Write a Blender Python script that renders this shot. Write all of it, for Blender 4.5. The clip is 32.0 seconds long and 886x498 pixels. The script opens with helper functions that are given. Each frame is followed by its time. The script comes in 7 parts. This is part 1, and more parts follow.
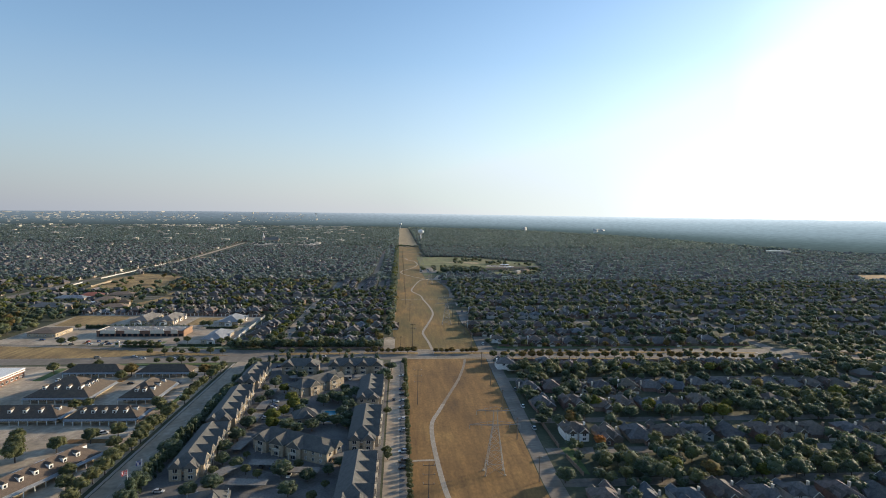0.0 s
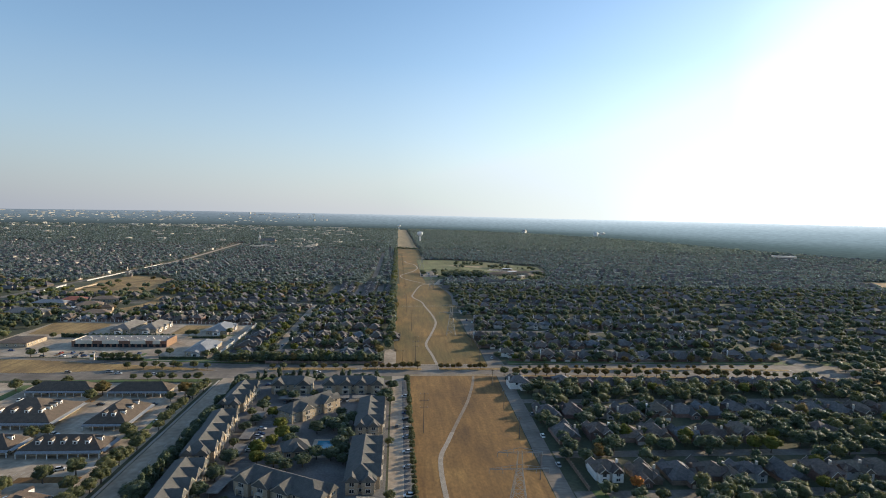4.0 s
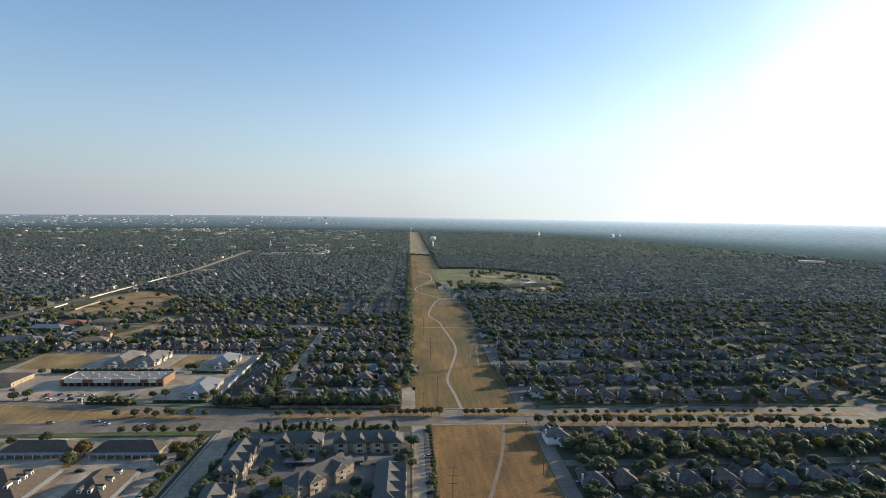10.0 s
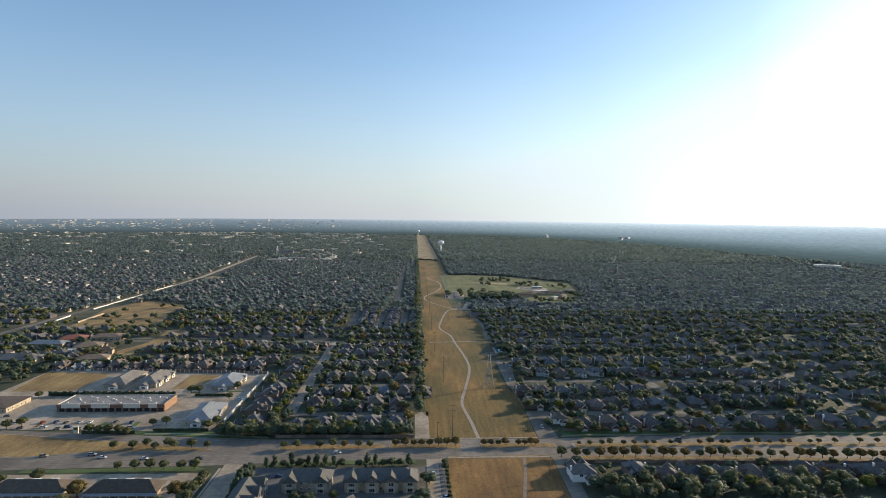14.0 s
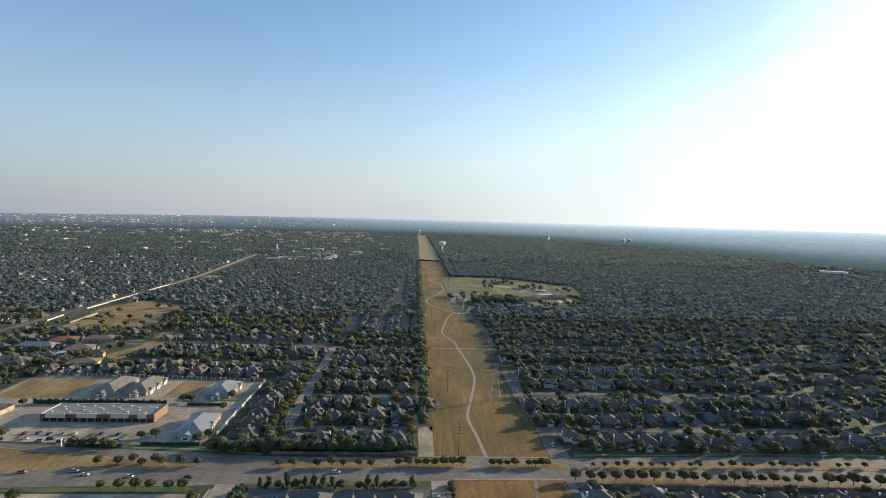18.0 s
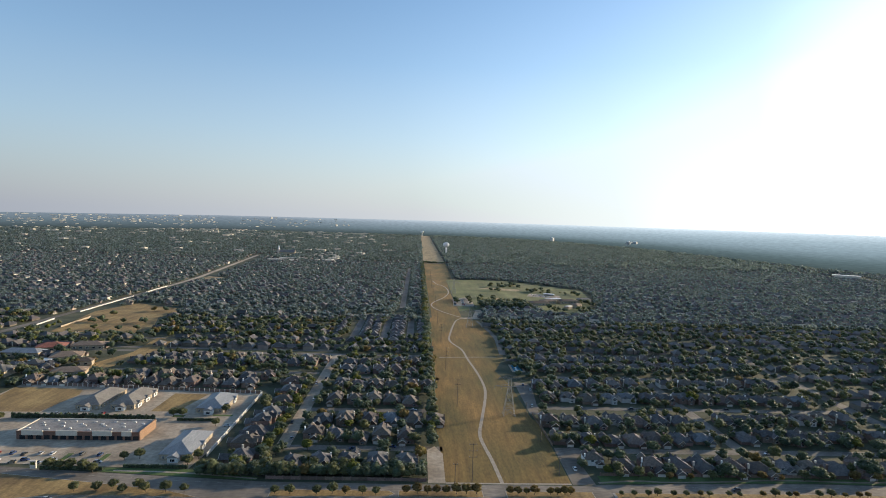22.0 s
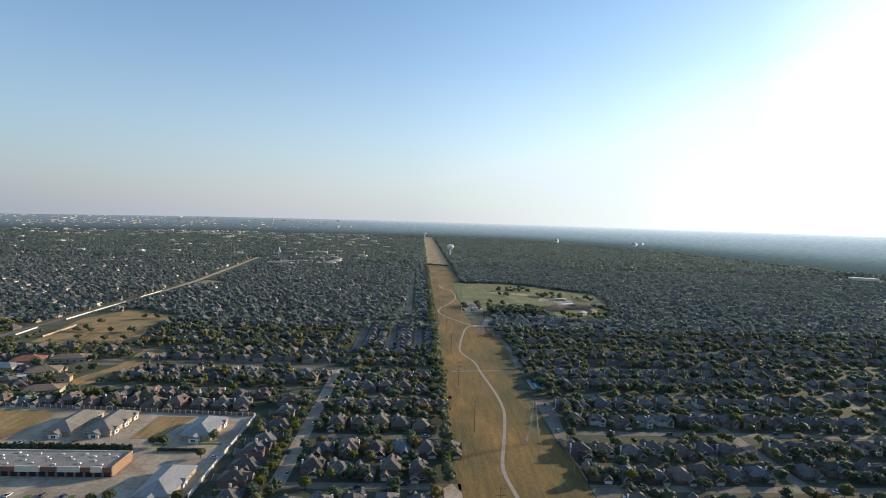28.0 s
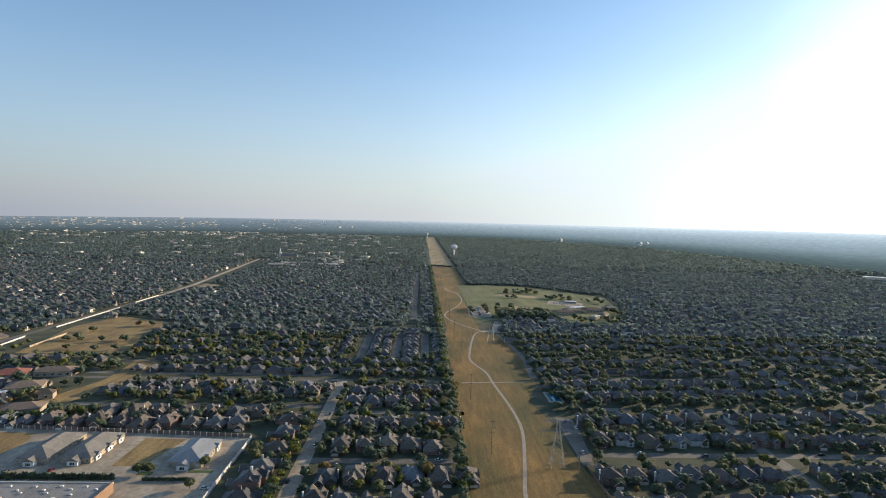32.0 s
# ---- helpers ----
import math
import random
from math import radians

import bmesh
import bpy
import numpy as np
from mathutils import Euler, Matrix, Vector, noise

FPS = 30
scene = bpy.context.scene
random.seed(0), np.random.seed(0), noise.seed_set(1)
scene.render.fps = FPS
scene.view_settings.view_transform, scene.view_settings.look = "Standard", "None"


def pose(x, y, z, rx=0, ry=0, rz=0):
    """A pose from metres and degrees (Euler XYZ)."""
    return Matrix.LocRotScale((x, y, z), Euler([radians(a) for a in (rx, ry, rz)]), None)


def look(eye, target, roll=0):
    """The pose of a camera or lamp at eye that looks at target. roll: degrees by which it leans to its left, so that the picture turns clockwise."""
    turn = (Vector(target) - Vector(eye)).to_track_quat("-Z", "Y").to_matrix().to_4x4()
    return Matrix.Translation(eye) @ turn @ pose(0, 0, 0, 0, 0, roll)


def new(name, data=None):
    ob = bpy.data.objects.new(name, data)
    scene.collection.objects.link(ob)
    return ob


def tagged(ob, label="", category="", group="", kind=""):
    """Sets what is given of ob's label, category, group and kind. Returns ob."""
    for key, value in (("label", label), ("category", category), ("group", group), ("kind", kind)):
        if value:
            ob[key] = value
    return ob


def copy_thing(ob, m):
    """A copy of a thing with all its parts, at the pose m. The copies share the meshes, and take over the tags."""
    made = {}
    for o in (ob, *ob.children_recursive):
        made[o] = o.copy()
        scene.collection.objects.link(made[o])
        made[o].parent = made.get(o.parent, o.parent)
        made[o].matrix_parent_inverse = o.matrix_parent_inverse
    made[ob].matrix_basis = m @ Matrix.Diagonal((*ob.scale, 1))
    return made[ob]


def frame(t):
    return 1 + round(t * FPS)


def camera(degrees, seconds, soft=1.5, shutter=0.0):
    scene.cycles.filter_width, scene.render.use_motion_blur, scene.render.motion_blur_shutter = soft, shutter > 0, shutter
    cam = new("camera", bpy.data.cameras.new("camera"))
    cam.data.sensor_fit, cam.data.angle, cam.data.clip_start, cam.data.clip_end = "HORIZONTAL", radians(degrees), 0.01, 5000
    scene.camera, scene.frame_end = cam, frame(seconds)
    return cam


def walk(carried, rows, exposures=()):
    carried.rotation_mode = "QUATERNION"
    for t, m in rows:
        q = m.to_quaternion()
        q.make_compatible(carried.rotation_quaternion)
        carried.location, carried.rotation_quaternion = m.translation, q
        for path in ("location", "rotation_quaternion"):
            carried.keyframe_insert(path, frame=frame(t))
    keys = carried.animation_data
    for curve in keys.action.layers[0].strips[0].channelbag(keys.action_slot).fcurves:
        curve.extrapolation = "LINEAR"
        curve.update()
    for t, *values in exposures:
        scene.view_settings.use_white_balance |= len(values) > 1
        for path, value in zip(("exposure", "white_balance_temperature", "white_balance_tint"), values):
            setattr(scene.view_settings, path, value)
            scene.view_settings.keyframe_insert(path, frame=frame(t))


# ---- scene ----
cam = camera(77.69, 32.0, soft=0.9)
PATH = [
    (0, (-0.00, -0.00, 114.88), (7.88, 99.49, 108.67), 0.90),
    (0.5, (-0.47, 4.71, 114.20), (7.54, 104.21, 108.09), 0.77),
    (1, (-0.92, 9.48, 113.61), (7.10, 108.98, 107.58), 0.82),
    (1.5, (-1.36, 14.34, 113.21), (6.70, 113.83, 107.22), 1.13),
    (2, (-1.81, 19.29, 113.07), (6.30, 118.78, 107.10), 1.34),
    (2.5, (-2.29, 24.32, 113.26), (5.76, 123.82, 107.26), 0.98),
    (3, (-2.78, 29.35, 113.78), (5.09, 128.86, 107.69), 1.09),
    (3.5, (-3.28, 34.28, 114.64), (4.86, 133.77, 108.69), 1.33),
    (5.5, (-5.34, 53.50, 119.36), (3.09, 152.97, 113.51), 1.43),
    (6, (-5.80, 58.07, 120.71), (2.72, 157.54, 114.89), 2.07),
    (6.5, (-6.21, 62.41, 122.20), (2.43, 161.86, 116.40), 1.77),
    (7, (-6.59, 66.49, 123.79), (2.04, 165.95, 117.99), 0.96),
    (7.5, (-6.95, 70.34, 125.46), (1.38, 169.83, 119.66), 0.96),
    (8, (-7.33, 73.97, 127.17), (0.58, 173.49, 121.34), 1.15),
    (8.5, (-7.74, 77.39, 128.89), (-0.12, 176.93, 123.08), 1.04),
    (9, (-8.19, 80.64, 130.58), (-0.95, 180.20, 124.80), 1.12),
    (9.5, (-8.72, 83.72, 132.21), (-2.03, 183.32, 126.30), 1.02),
    (10, (-9.30, 86.72, 133.79), (-3.09, 186.35, 127.86), 0.97),
    (10.5, (-9.91, 89.67, 135.33), (-3.97, 189.32, 129.45), 1.03),
    (11, (-10.53, 92.62, 136.84), (-4.55, 192.26, 130.96), 0.99),
    (11.5, (-11.16, 95.56, 138.30), (-5.38, 195.22, 132.44), 0.90),
    (12, (-11.77, 98.49, 139.71), (-6.22, 198.17, 133.93), 0.95),
    (12.5, (-12.35, 101.39, 141.05), (-6.86, 201.07, 135.26), 0.88),
    (13, (-12.89, 104.25, 142.30), (-7.50, 203.94, 136.52), 0.77),
    (13.5, (-13.38, 107.04, 143.40), (-8.25, 206.74, 137.63), 0.76),
    (14, (-13.86, 109.78, 144.32), (-8.85, 209.49, 138.61), 0.77),
    (14.5, (-14.32, 112.41, 145.01), (-8.75, 212.09, 139.37), 1.15),
    (16.5, (-16.19, 122.62, 146.80), (-11.04, 222.32, 141.04), 1.38),
    (17, (-16.68, 125.34, 147.11), (-11.68, 225.05, 141.34), 1.44),
    (17.5, (-17.20, 128.27, 147.32), (-12.25, 227.98, 141.52), 1.46),
    (18, (-17.74, 131.41, 147.44), (-12.78, 231.12, 141.65), 1.55),
    (18.5, (-18.29, 134.77, 147.50), (-13.41, 234.48, 141.69), 1.41),
    (19, (-18.84, 138.38, 147.53), (-13.96, 238.10, 141.73), 1.61),
    (19.5, (-19.40, 142.30, 147.59), (-14.61, 242.02, 141.80), 1.69),
    (20, (-19.96, 146.37, 147.64), (-15.22, 246.09, 141.84), 1.66),
    (20.5, (-20.55, 150.49, 147.67), (-15.88, 250.21, 141.89), 1.50),
    (21, (-21.15, 154.62, 147.70), (-16.55, 254.35, 141.95), 1.63),
    (21.5, (-21.73, 158.77, 147.73), (-17.12, 258.49, 141.99), 1.90),
    (22, (-22.31, 162.97, 147.75), (-17.79, 262.70, 142.11), 1.81),
    (22.5, (-22.87, 167.21, 147.75), (-18.42, 266.95, 142.12), 1.44),
    (23, (-23.38, 171.46, 147.72), (-18.92, 271.21, 142.21), 1.81),
    (23.5, (-23.86, 175.65, 147.65), (-19.44, 275.39, 142.11), 2.03),
    (24, (-24.33, 179.81, 147.59), (-20.02, 279.56, 142.08), 1.93),
    (24.5, (-24.82, 183.93, 147.54), (-20.53, 283.69, 142.09), 1.81),
    (25, (-25.37, 187.98, 147.53), (-21.19, 287.74, 141.99), 0.99),
    (25.5, (-26.02, 191.84, 147.56), (-21.80, 291.60, 142.14), 1.56),
    (27.5, (-28.96, 206.96, 147.80), (-24.79, 306.72, 142.38), 1.57),
    (28, (-29.68, 210.86, 147.84), (-25.49, 310.63, 142.40), 1.76),
    (28.5, (-30.37, 214.94, 147.90), (-26.25, 314.70, 142.49), 1.59),
    (29, (-31.06, 219.08, 147.96), (-26.92, 318.85, 142.52), 1.80),
    (29.5, (-31.74, 223.31, 148.07), (-27.61, 323.08, 142.62), 1.76),
    (30, (-32.45, 227.59, 148.22), (-28.33, 327.36, 142.73), 1.83),
    (30.5, (-33.17, 231.92, 148.42), (-29.09, 331.69, 142.92), 1.74),
    (31, (-33.93, 236.32, 148.68), (-29.91, 336.09, 143.22), 1.69),
    (31.5, (-34.70, 240.78, 148.98), (-30.71, 340.54, 143.43), 1.37),
    (32, (-35.48, 245.26, 149.31), (-31.59, 345.03, 143.79), 1.43),
]

walk(cam, [(t, look(eye, target, roll)) for t, eye, target, roll in PATH], [(0, 0.62, 5800, 6), (32, 0.62, 5800, 6)])

# ---- light ----
SUN_AZ, SUN_EL = radians(63), radians(13.5)          # azimuth from +y towards +x
sun_dir = Vector((math.sin(SUN_AZ) * math.cos(SUN_EL), math.cos(SUN_AZ) * math.cos(SUN_EL), math.sin(SUN_EL)))
world = bpy.data.worlds.new("sky")
scene.world = world
world.use_nodes = True
wn = world.node_tree.nodes
sky = wn.new("ShaderNodeTexSky")
sky.sky_type = "NISHITA"
sky.sun_disc = False
sky.sun_elevation, sky.sun_rotation = SUN_EL, SUN_AZ
sky.altitude, sky.air_density, sky.dust_density, sky.ozone_density = 200, 1.0, 0.7, 1.7
SKY = 0.128


def sky_nodes():
    """Clear blue sky above, with a layer of pale haze low down that is whiter towards the sun."""
    n, l = world.node_tree.nodes, world.node_tree.links
    back = n["Background"]
    back.inputs["Strength"].default_value = SKY
    way = n.new("ShaderNodeTexCoord").outputs["Generated"]
    dot = n.new("ShaderNodeVectorMath")
    dot.operation = "DOT_PRODUCT"
    l.new(way, dot.inputs[0])
    dot.inputs[1].default_value = sun_dir
    pale = n.new("ShaderNodeValToRGB")
    stops = HAZE_SKY
    while len(pale.color_ramp.elements) < len(stops):
        pale.color_ramp.elements.new(0.5)
    for e, (p, c) in zip(pale.color_ramp.elements, stops):
        e.position, e.color = p, (*[v / SKY for v in c], 1)
    unit = n.new("ShaderNodeMapRange")
    unit.inputs["From Min"].default_value = -1
    l.new(dot.outputs["Value"], unit.inputs["Value"])
    l.new(unit.outputs["Result"], pale.inputs["Fac"])
    sep = n.new("ShaderNodeSeparateXYZ")
    l.new(way, sep.inputs[0])
    thick = n.new("ShaderNodeValToRGB")
    while len(thick.color_ramp.elements) < len(HAZE_DEPTH):
        thick.color_ramp.elements.new(0.5)
    for e, (p, v) in zip(thick.color_ramp.elements, HAZE_DEPTH):
        e.position, e.color = p, (v, v, v, 1)
    l.new(sep.outputs["Z"], thick.inputs["Fac"])
    mix = n.new("ShaderNodeMix")
    mix.data_type = "RGBA"
    l.new(thick.outputs["Color"], mix.inputs[0])
    calm = n.new("ShaderNodeVectorMath")
    calm.operation = "MINIMUM"
    l.new(sky.outputs["Color"], calm.inputs[0])
    calm.inputs[1].default_value = [v / SKY for v in SKY_CAP]
    l.new(calm.outputs["Vector"], mix.inputs[6])
    l.new(pale.outputs["Color"], mix.inputs[7])
    l.new(mix.outputs[2], back.inputs["Color"])


HAZE_SKY = [(0.0, (0.68, 0.65, 0.66)), (0.2, (0.52, 0.50, 0.51)), (0.41, (0.275, 0.272, 0.295)), (0.72, (0.45, 0.435, 0.43)), (0.86, (0.66, 0.63, 0.59)), (0.93, (0.95, 0.92, 0.85)), (0.965, (2.2, 2.1, 1.9)), (0.985, (5.5, 5.1, 4.3)), (1.0, (14.0, 12.8, 10.4))]
SKY_CAP = (0.56, 0.655, 0.72)
HAZE_DEPTH = [(0.0, 0.92), (0.05, 0.76), (0.14, 0.42), (0.26, 0.13), (0.38, 0.03), (1.0, 0.0)]
sky_nodes()
sun_lamp = bpy.data.lights.new("sun", "SUN")
sun_lamp.energy, sun_lamp.angle, sun_lamp.color = 4.45, radians(0.6), (1.0, 0.74, 0.46)
sun = new("sun", sun_lamp)
sun.matrix_basis = look(sun_dir * 100, (0, 0, 0))


# ---- materials ----
def material(name, colours, scale=1.0, rough=0.85, metal=0.0, detail=6.0, fine=None, bump=0.0, vary="", spread=0.0, translucent=0.0, stretch=(1, 1, 1), sheen=0.0, gloss=0.5, relief=0.0, patch=0.0, thin=1.0):
    """A noise mix of colours at one size, fine grain at another, bump, and a random shift by object or island."""
    m = bpy.data.materials.new(name)
    m.use_nodes = True
    nt = m.node_tree
    n, l = nt.nodes, nt.links
    bsdf = n["Principled BSDF"]
    bsdf.inputs["Roughness"].default_value, bsdf.inputs["Metallic"].default_value = rough, metal
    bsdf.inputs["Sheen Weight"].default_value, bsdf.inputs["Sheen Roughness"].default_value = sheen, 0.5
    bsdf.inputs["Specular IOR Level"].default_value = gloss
    # blue-tinted sheen imitates haze on leaves and shingles
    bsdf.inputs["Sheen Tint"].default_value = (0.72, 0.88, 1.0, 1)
    geo = n.new("ShaderNodeNewGeometry")
    mapping = n.new("ShaderNodeMapping")
    mapping.inputs["Scale"].default_value = stretch
    l.new(geo.outputs["Position"], mapping.inputs["Vector"])
    tex = n.new("ShaderNodeTexNoise")
    tex.inputs["Scale"].default_value, tex.inputs["Detail"].default_value = scale, detail
    l.new(mapping.outputs["Vector"], tex.inputs["Vector"])
    ramp = n.new("ShaderNodeValToRGB")
    while len(ramp.color_ramp.elements) < len(colours):
        ramp.color_ramp.elements.new(0.5)
    for i, (e, c) in enumerate(zip(ramp.color_ramp.elements, colours)):
        e.position, e.color = 0.3 + 0.4 * i / max(1, len(colours) - 1), (*c, 1)
    l.new(tex.outputs["Fac"], ramp.inputs["Fac"])
    out = ramp.outputs["Color"]
    if fine:
        grain = n.new("ShaderNodeTexNoise")
        grain.inputs["Scale"].default_value, grain.inputs["Detail"].default_value = fine, 3
        l.new(mapping.outputs["Vector"], grain.inputs["Vector"])
        span = n.new("ShaderNodeMapRange")
        span.inputs["From Min"].default_value, span.inputs["From Max"].default_value = 0.25, 0.75
        span.inputs["To Min"].default_value, span.inputs["To Max"].default_value = 0.72, 1.28
        l.new(grain.outputs["Fac"], span.inputs["Value"])
        mul = n.new("ShaderNodeMix")
        mul.data_type, mul.blend_type = "RGBA", "MULTIPLY"
        mul.inputs[0].default_value = 1.0
        l.new(out, mul.inputs[6])
        l.new(span.outputs["Result"], mul.inputs[7])
        out = mul.outputs[2]
    if patch:
        rows_ = n.new("ShaderNodeMapping")
        rows_.inputs["Scale"].default_value = (1, 0.1, 1)
        l.new(geo.outputs["Position"], rows_.inputs["Vector"])
        broad = n.new("ShaderNodeTexNoise")
        broad.inputs["Scale"].default_value, broad.inputs["Detail"].default_value, broad.inputs["Roughness"].default_value = patch, 5, 0.62
        l.new(rows_.outputs["Vector"], broad.inputs["Vector"])
        reach_ = n.new("ShaderNodeMapRange")
        reach_.inputs["From Min"].default_value, reach_.inputs["From Max"].default_value = 0.34, 0.66
        reach_.inputs["To Min"].default_value, reach_.inputs["To Max"].default_value = 0.74, 1.22
        l.new(broad.outputs["Fac"], reach_.inputs["Value"])
        worn = n.new("ShaderNodeMix")
        worn.data_type, worn.blend_type = "RGBA", "MULTIPLY"
        worn.inputs[0].default_value = 1.0
        l.new(out, worn.inputs[6])
        l.new(reach_.outputs["Result"], worn.inputs[7])
        out = worn.outputs[2]
    if vary:
        hsv = n.new("ShaderNodeHueSaturation")
        if vary == "object":
            rnd = n.new("ShaderNodeObjectInfo").outputs["Random"]
        else:
            rnd = geo.outputs["Random Per Island"]
        val = n.new("ShaderNodeMapRange")
        val.inputs["To Min"].default_value, val.inputs["To Max"].default_value = 1 - spread, 1 + spread
        l.new(rnd, val.inputs["Value"])
        l.new(val.outputs["Result"], hsv.inputs["Value"])
        wrap = n.new("ShaderNodeMath")
        wrap.operation = "MULTIPLY"
        wrap.inputs[1].default_value = 7.31
        l.new(rnd, wrap.inputs[0])
        frac = n.new("ShaderNodeMath")
        frac.operation = "FRACT"
        l.new(wrap.outputs[0], frac.inputs[0])
        hue = n.new("ShaderNodeMapRange")
        hue.inputs["To Min"].default_value, hue.inputs["To Max"].default_value = 0.5 - 0.06 * spread, 0.5 + 0.06 * spread
        l.new(frac.outputs[0], hue.inputs["Value"])
        l.new(hue.outputs["Result"], hsv.inputs["Hue"])
        l.new(out, hsv.inputs["Color"])
        out = hsv.outputs["Color"]
    l.new(out, bsdf.inputs["Base Color"])
    if bump:
        b = n.new("ShaderNodeBump")
        b.inputs["Strength"].default_value, b.inputs["Distance"].default_value = bump, 0.1
        l.new(tex.outputs["Fac"], b.inputs["Height"])
        l.new(b.outputs["Normal"], bsdf.inputs["Normal"])
    if relief:
        b = n.new("ShaderNodeBump")
        b.inputs["Strength"].default_value, b.inputs["Distance"].default_value = 1.0, relief
        l.new(grain.outputs["Fac"], b.inputs["Height"])
        l.new(b.outputs["Normal"], bsdf.inputs["Normal"])
    if translucent:
        tr = n.new("ShaderNodeBsdfTranslucent")
        leaf = n.new("ShaderNodeHueSaturation")
        leaf.inputs["Value"].default_value = thin
        l.new(out, leaf.inputs["Color"])
        l.new(leaf.outputs["Color"], tr.inputs["Color"])
        mix = n.new("ShaderNodeMixShader")
        mix.inputs[0].default_value = translucent
        l.new(bsdf.outputs[0], mix.inputs[1])
        l.new(tr.outputs[0], mix.inputs[2])
        l.new(mix.outputs[0], n["Material Output"].inputs["Surface"])
    return m


LAWN = material("town_ground", [(0.032, 0.042, 0.02), (0.055, 0.062, 0.03), (0.10, 0.09, 0.05)], 0.05, 0.95, fine=0.6, bump=0.2)
DRY = material("dry_grass", [(0.115, 0.062, 0.018), (0.182, 0.098, 0.027), (0.21, 0.116, 0.033), (0.275, 0.16, 0.046)], 0.04, 0.95, fine=0.8, bump=0.3, stretch=(1, 0.5, 1), detail=10.0, patch=0.3)
DRY_GREEN = material("half_dry_grass", [(0.078, 0.07, 0.018), (0.14, 0.098, 0.025), (0.19, 0.116, 0.03), (0.265, 0.152, 0.04)], 0.028, 0.95, fine=0.8, bump=0.3, stretch=(1, 0.35, 1), detail=10.0, patch=0.3)
GOLDEN = material("golden_grass", [(0.165, 0.108, 0.045), (0.255, 0.17, 0.064), (0.33, 0.23, 0.09)], 0.04, 0.95, fine=0.6, bump=0.2, patch=0.2)
PALE_DRY = material("pale_dry_grass", [(0.20, 0.15, 0.075), (0.31, 0.235, 0.125), (0.38, 0.30, 0.17)], 0.03, 0.95, fine=0.4, patch=0.1)
GREEN = material("green_turf", [(0.09, 0.105, 0.034), (0.14, 0.148, 0.052), (0.19, 0.178, 0.072)], 0.02, 0.95, fine=0.5, bump=0.2, patch=0.06)
WATERED = material("watered_turf", [(0.06, 0.10, 0.025), (0.10, 0.14, 0.04)], 0.1, 0.95, fine=1.5)
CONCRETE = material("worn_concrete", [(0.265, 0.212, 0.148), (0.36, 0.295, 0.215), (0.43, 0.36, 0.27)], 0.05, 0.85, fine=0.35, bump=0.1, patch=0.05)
ROADGREY = material("grey_concrete_road", [(0.135, 0.113, 0.088), (0.185, 0.157, 0.124), (0.23, 0.197, 0.157)], 0.05, 0.85, fine=0.7, stretch=(0.3, 1, 1), patch=0.07)
LANE = material("worn_street_concrete", [(0.115, 0.1, 0.08), (0.155, 0.136, 0.11), (0.19, 0.168, 0.138)], 0.06, 0.85, fine=0.6, patch=0.08)
TRAIL = material("pale_trail_concrete", [(0.28, 0.235, 0.178), (0.38, 0.325, 0.25)], 0.3, 0.85, fine=2.0)
TRAIL_WORN = material("dusty_trail_concrete", [(0.189, 0.148, 0.104), (0.255, 0.207, 0.15)], 0.25, 0.9, fine=1.6)
ASPHALT = material("grey_drive", [(0.092, 0.088, 0.082), (0.135, 0.129, 0.12), (0.175, 0.166, 0.152)], 0.08, 0.9, fine=1.0)
KERB = material("kerb_concrete", [(0.30, 0.275, 0.235), (0.38, 0.35, 0.305)], 0.5, 0.8)
MARK = material("road_paint", [(0.34, 0.325, 0.29), (0.48, 0.46, 0.42)], 1.5, 0.7)
SHINGLE = material("grey_brown_shingles", [(0.062, 0.056, 0.053), (0.092, 0.083, 0.078), (0.123, 0.112, 0.104)], 0.8, 0.85, fine=4.0, bump=0.3, vary="object", spread=0.42, gloss=0.3, sheen=0.15)
SHINGLE_WARM = material("warm_brown_shingles", [(0.077, 0.058, 0.046), (0.11, 0.086, 0.067), (0.151, 0.116, 0.091)], 0.8, 0.85, fine=4.0, bump=0.3, vary="object", spread=0.35, gloss=0.3, sheen=0.15)
SHINGLE_SLATE = material("slate_grey_shingles", [(0.07, 0.075, 0.08), (0.105, 0.11, 0.116), (0.14, 0.145, 0.15)], 0.8, 0.8, fine=4.0, bump=0.3, vary="object", spread=0.35, gloss=0.35, sheen=0.15)
SHINGLE_GREY = material("apartment_shingles", [(0.077, 0.077, 0.072), (0.114, 0.112, 0.103)], 0.5, 0.9, fine=3.0, bump=0.25, vary="object", spread=0.1)
SHINGLE_BROWN = material("brown_office_shingles", [(0.075, 0.058, 0.045), (0.115, 0.088, 0.066)], 0.5, 0.9, fine=3.0, bump=0.25, vary="object", spread=0.12)
SHINGLE_FAR = material("town_shingles", [(0.06, 0.051, 0.044), (0.101, 0.084, 0.071)], 0.3, 0.6, vary="island", spread=0.55, sheen=0.12, gloss=0.5)
ROOF_TAN = material("tan_shingles", [(0.17, 0.125, 0.09), (0.23, 0.175, 0.13)], 0.5, 0.9, fine=3.0, bump=0.25)
ROOF_RED = material("red_tile_roof", [(0.20, 0.075, 0.055), (0.27, 0.105, 0.075)], 0.5, 0.9, fine=3.0, bump=0.25)
METALROOF = material("pale_metal_roof", [(0.215, 0.222, 0.23), (0.29, 0.292, 0.29)], 0.3, 0.5, 0.2, fine=2.0, stretch=(2, 0.2, 1))
FLATROOF = material("pale_roof_membrane", [(0.15, 0.138, 0.122), (0.215, 0.20, 0.178)], 0.15, 0.85, fine=1.0)
ROOFPALE = material("white_roof_coating", [(0.19, 0.178, 0.165), (0.28, 0.265, 0.245)], 0.12, 0.85, fine=0.8)
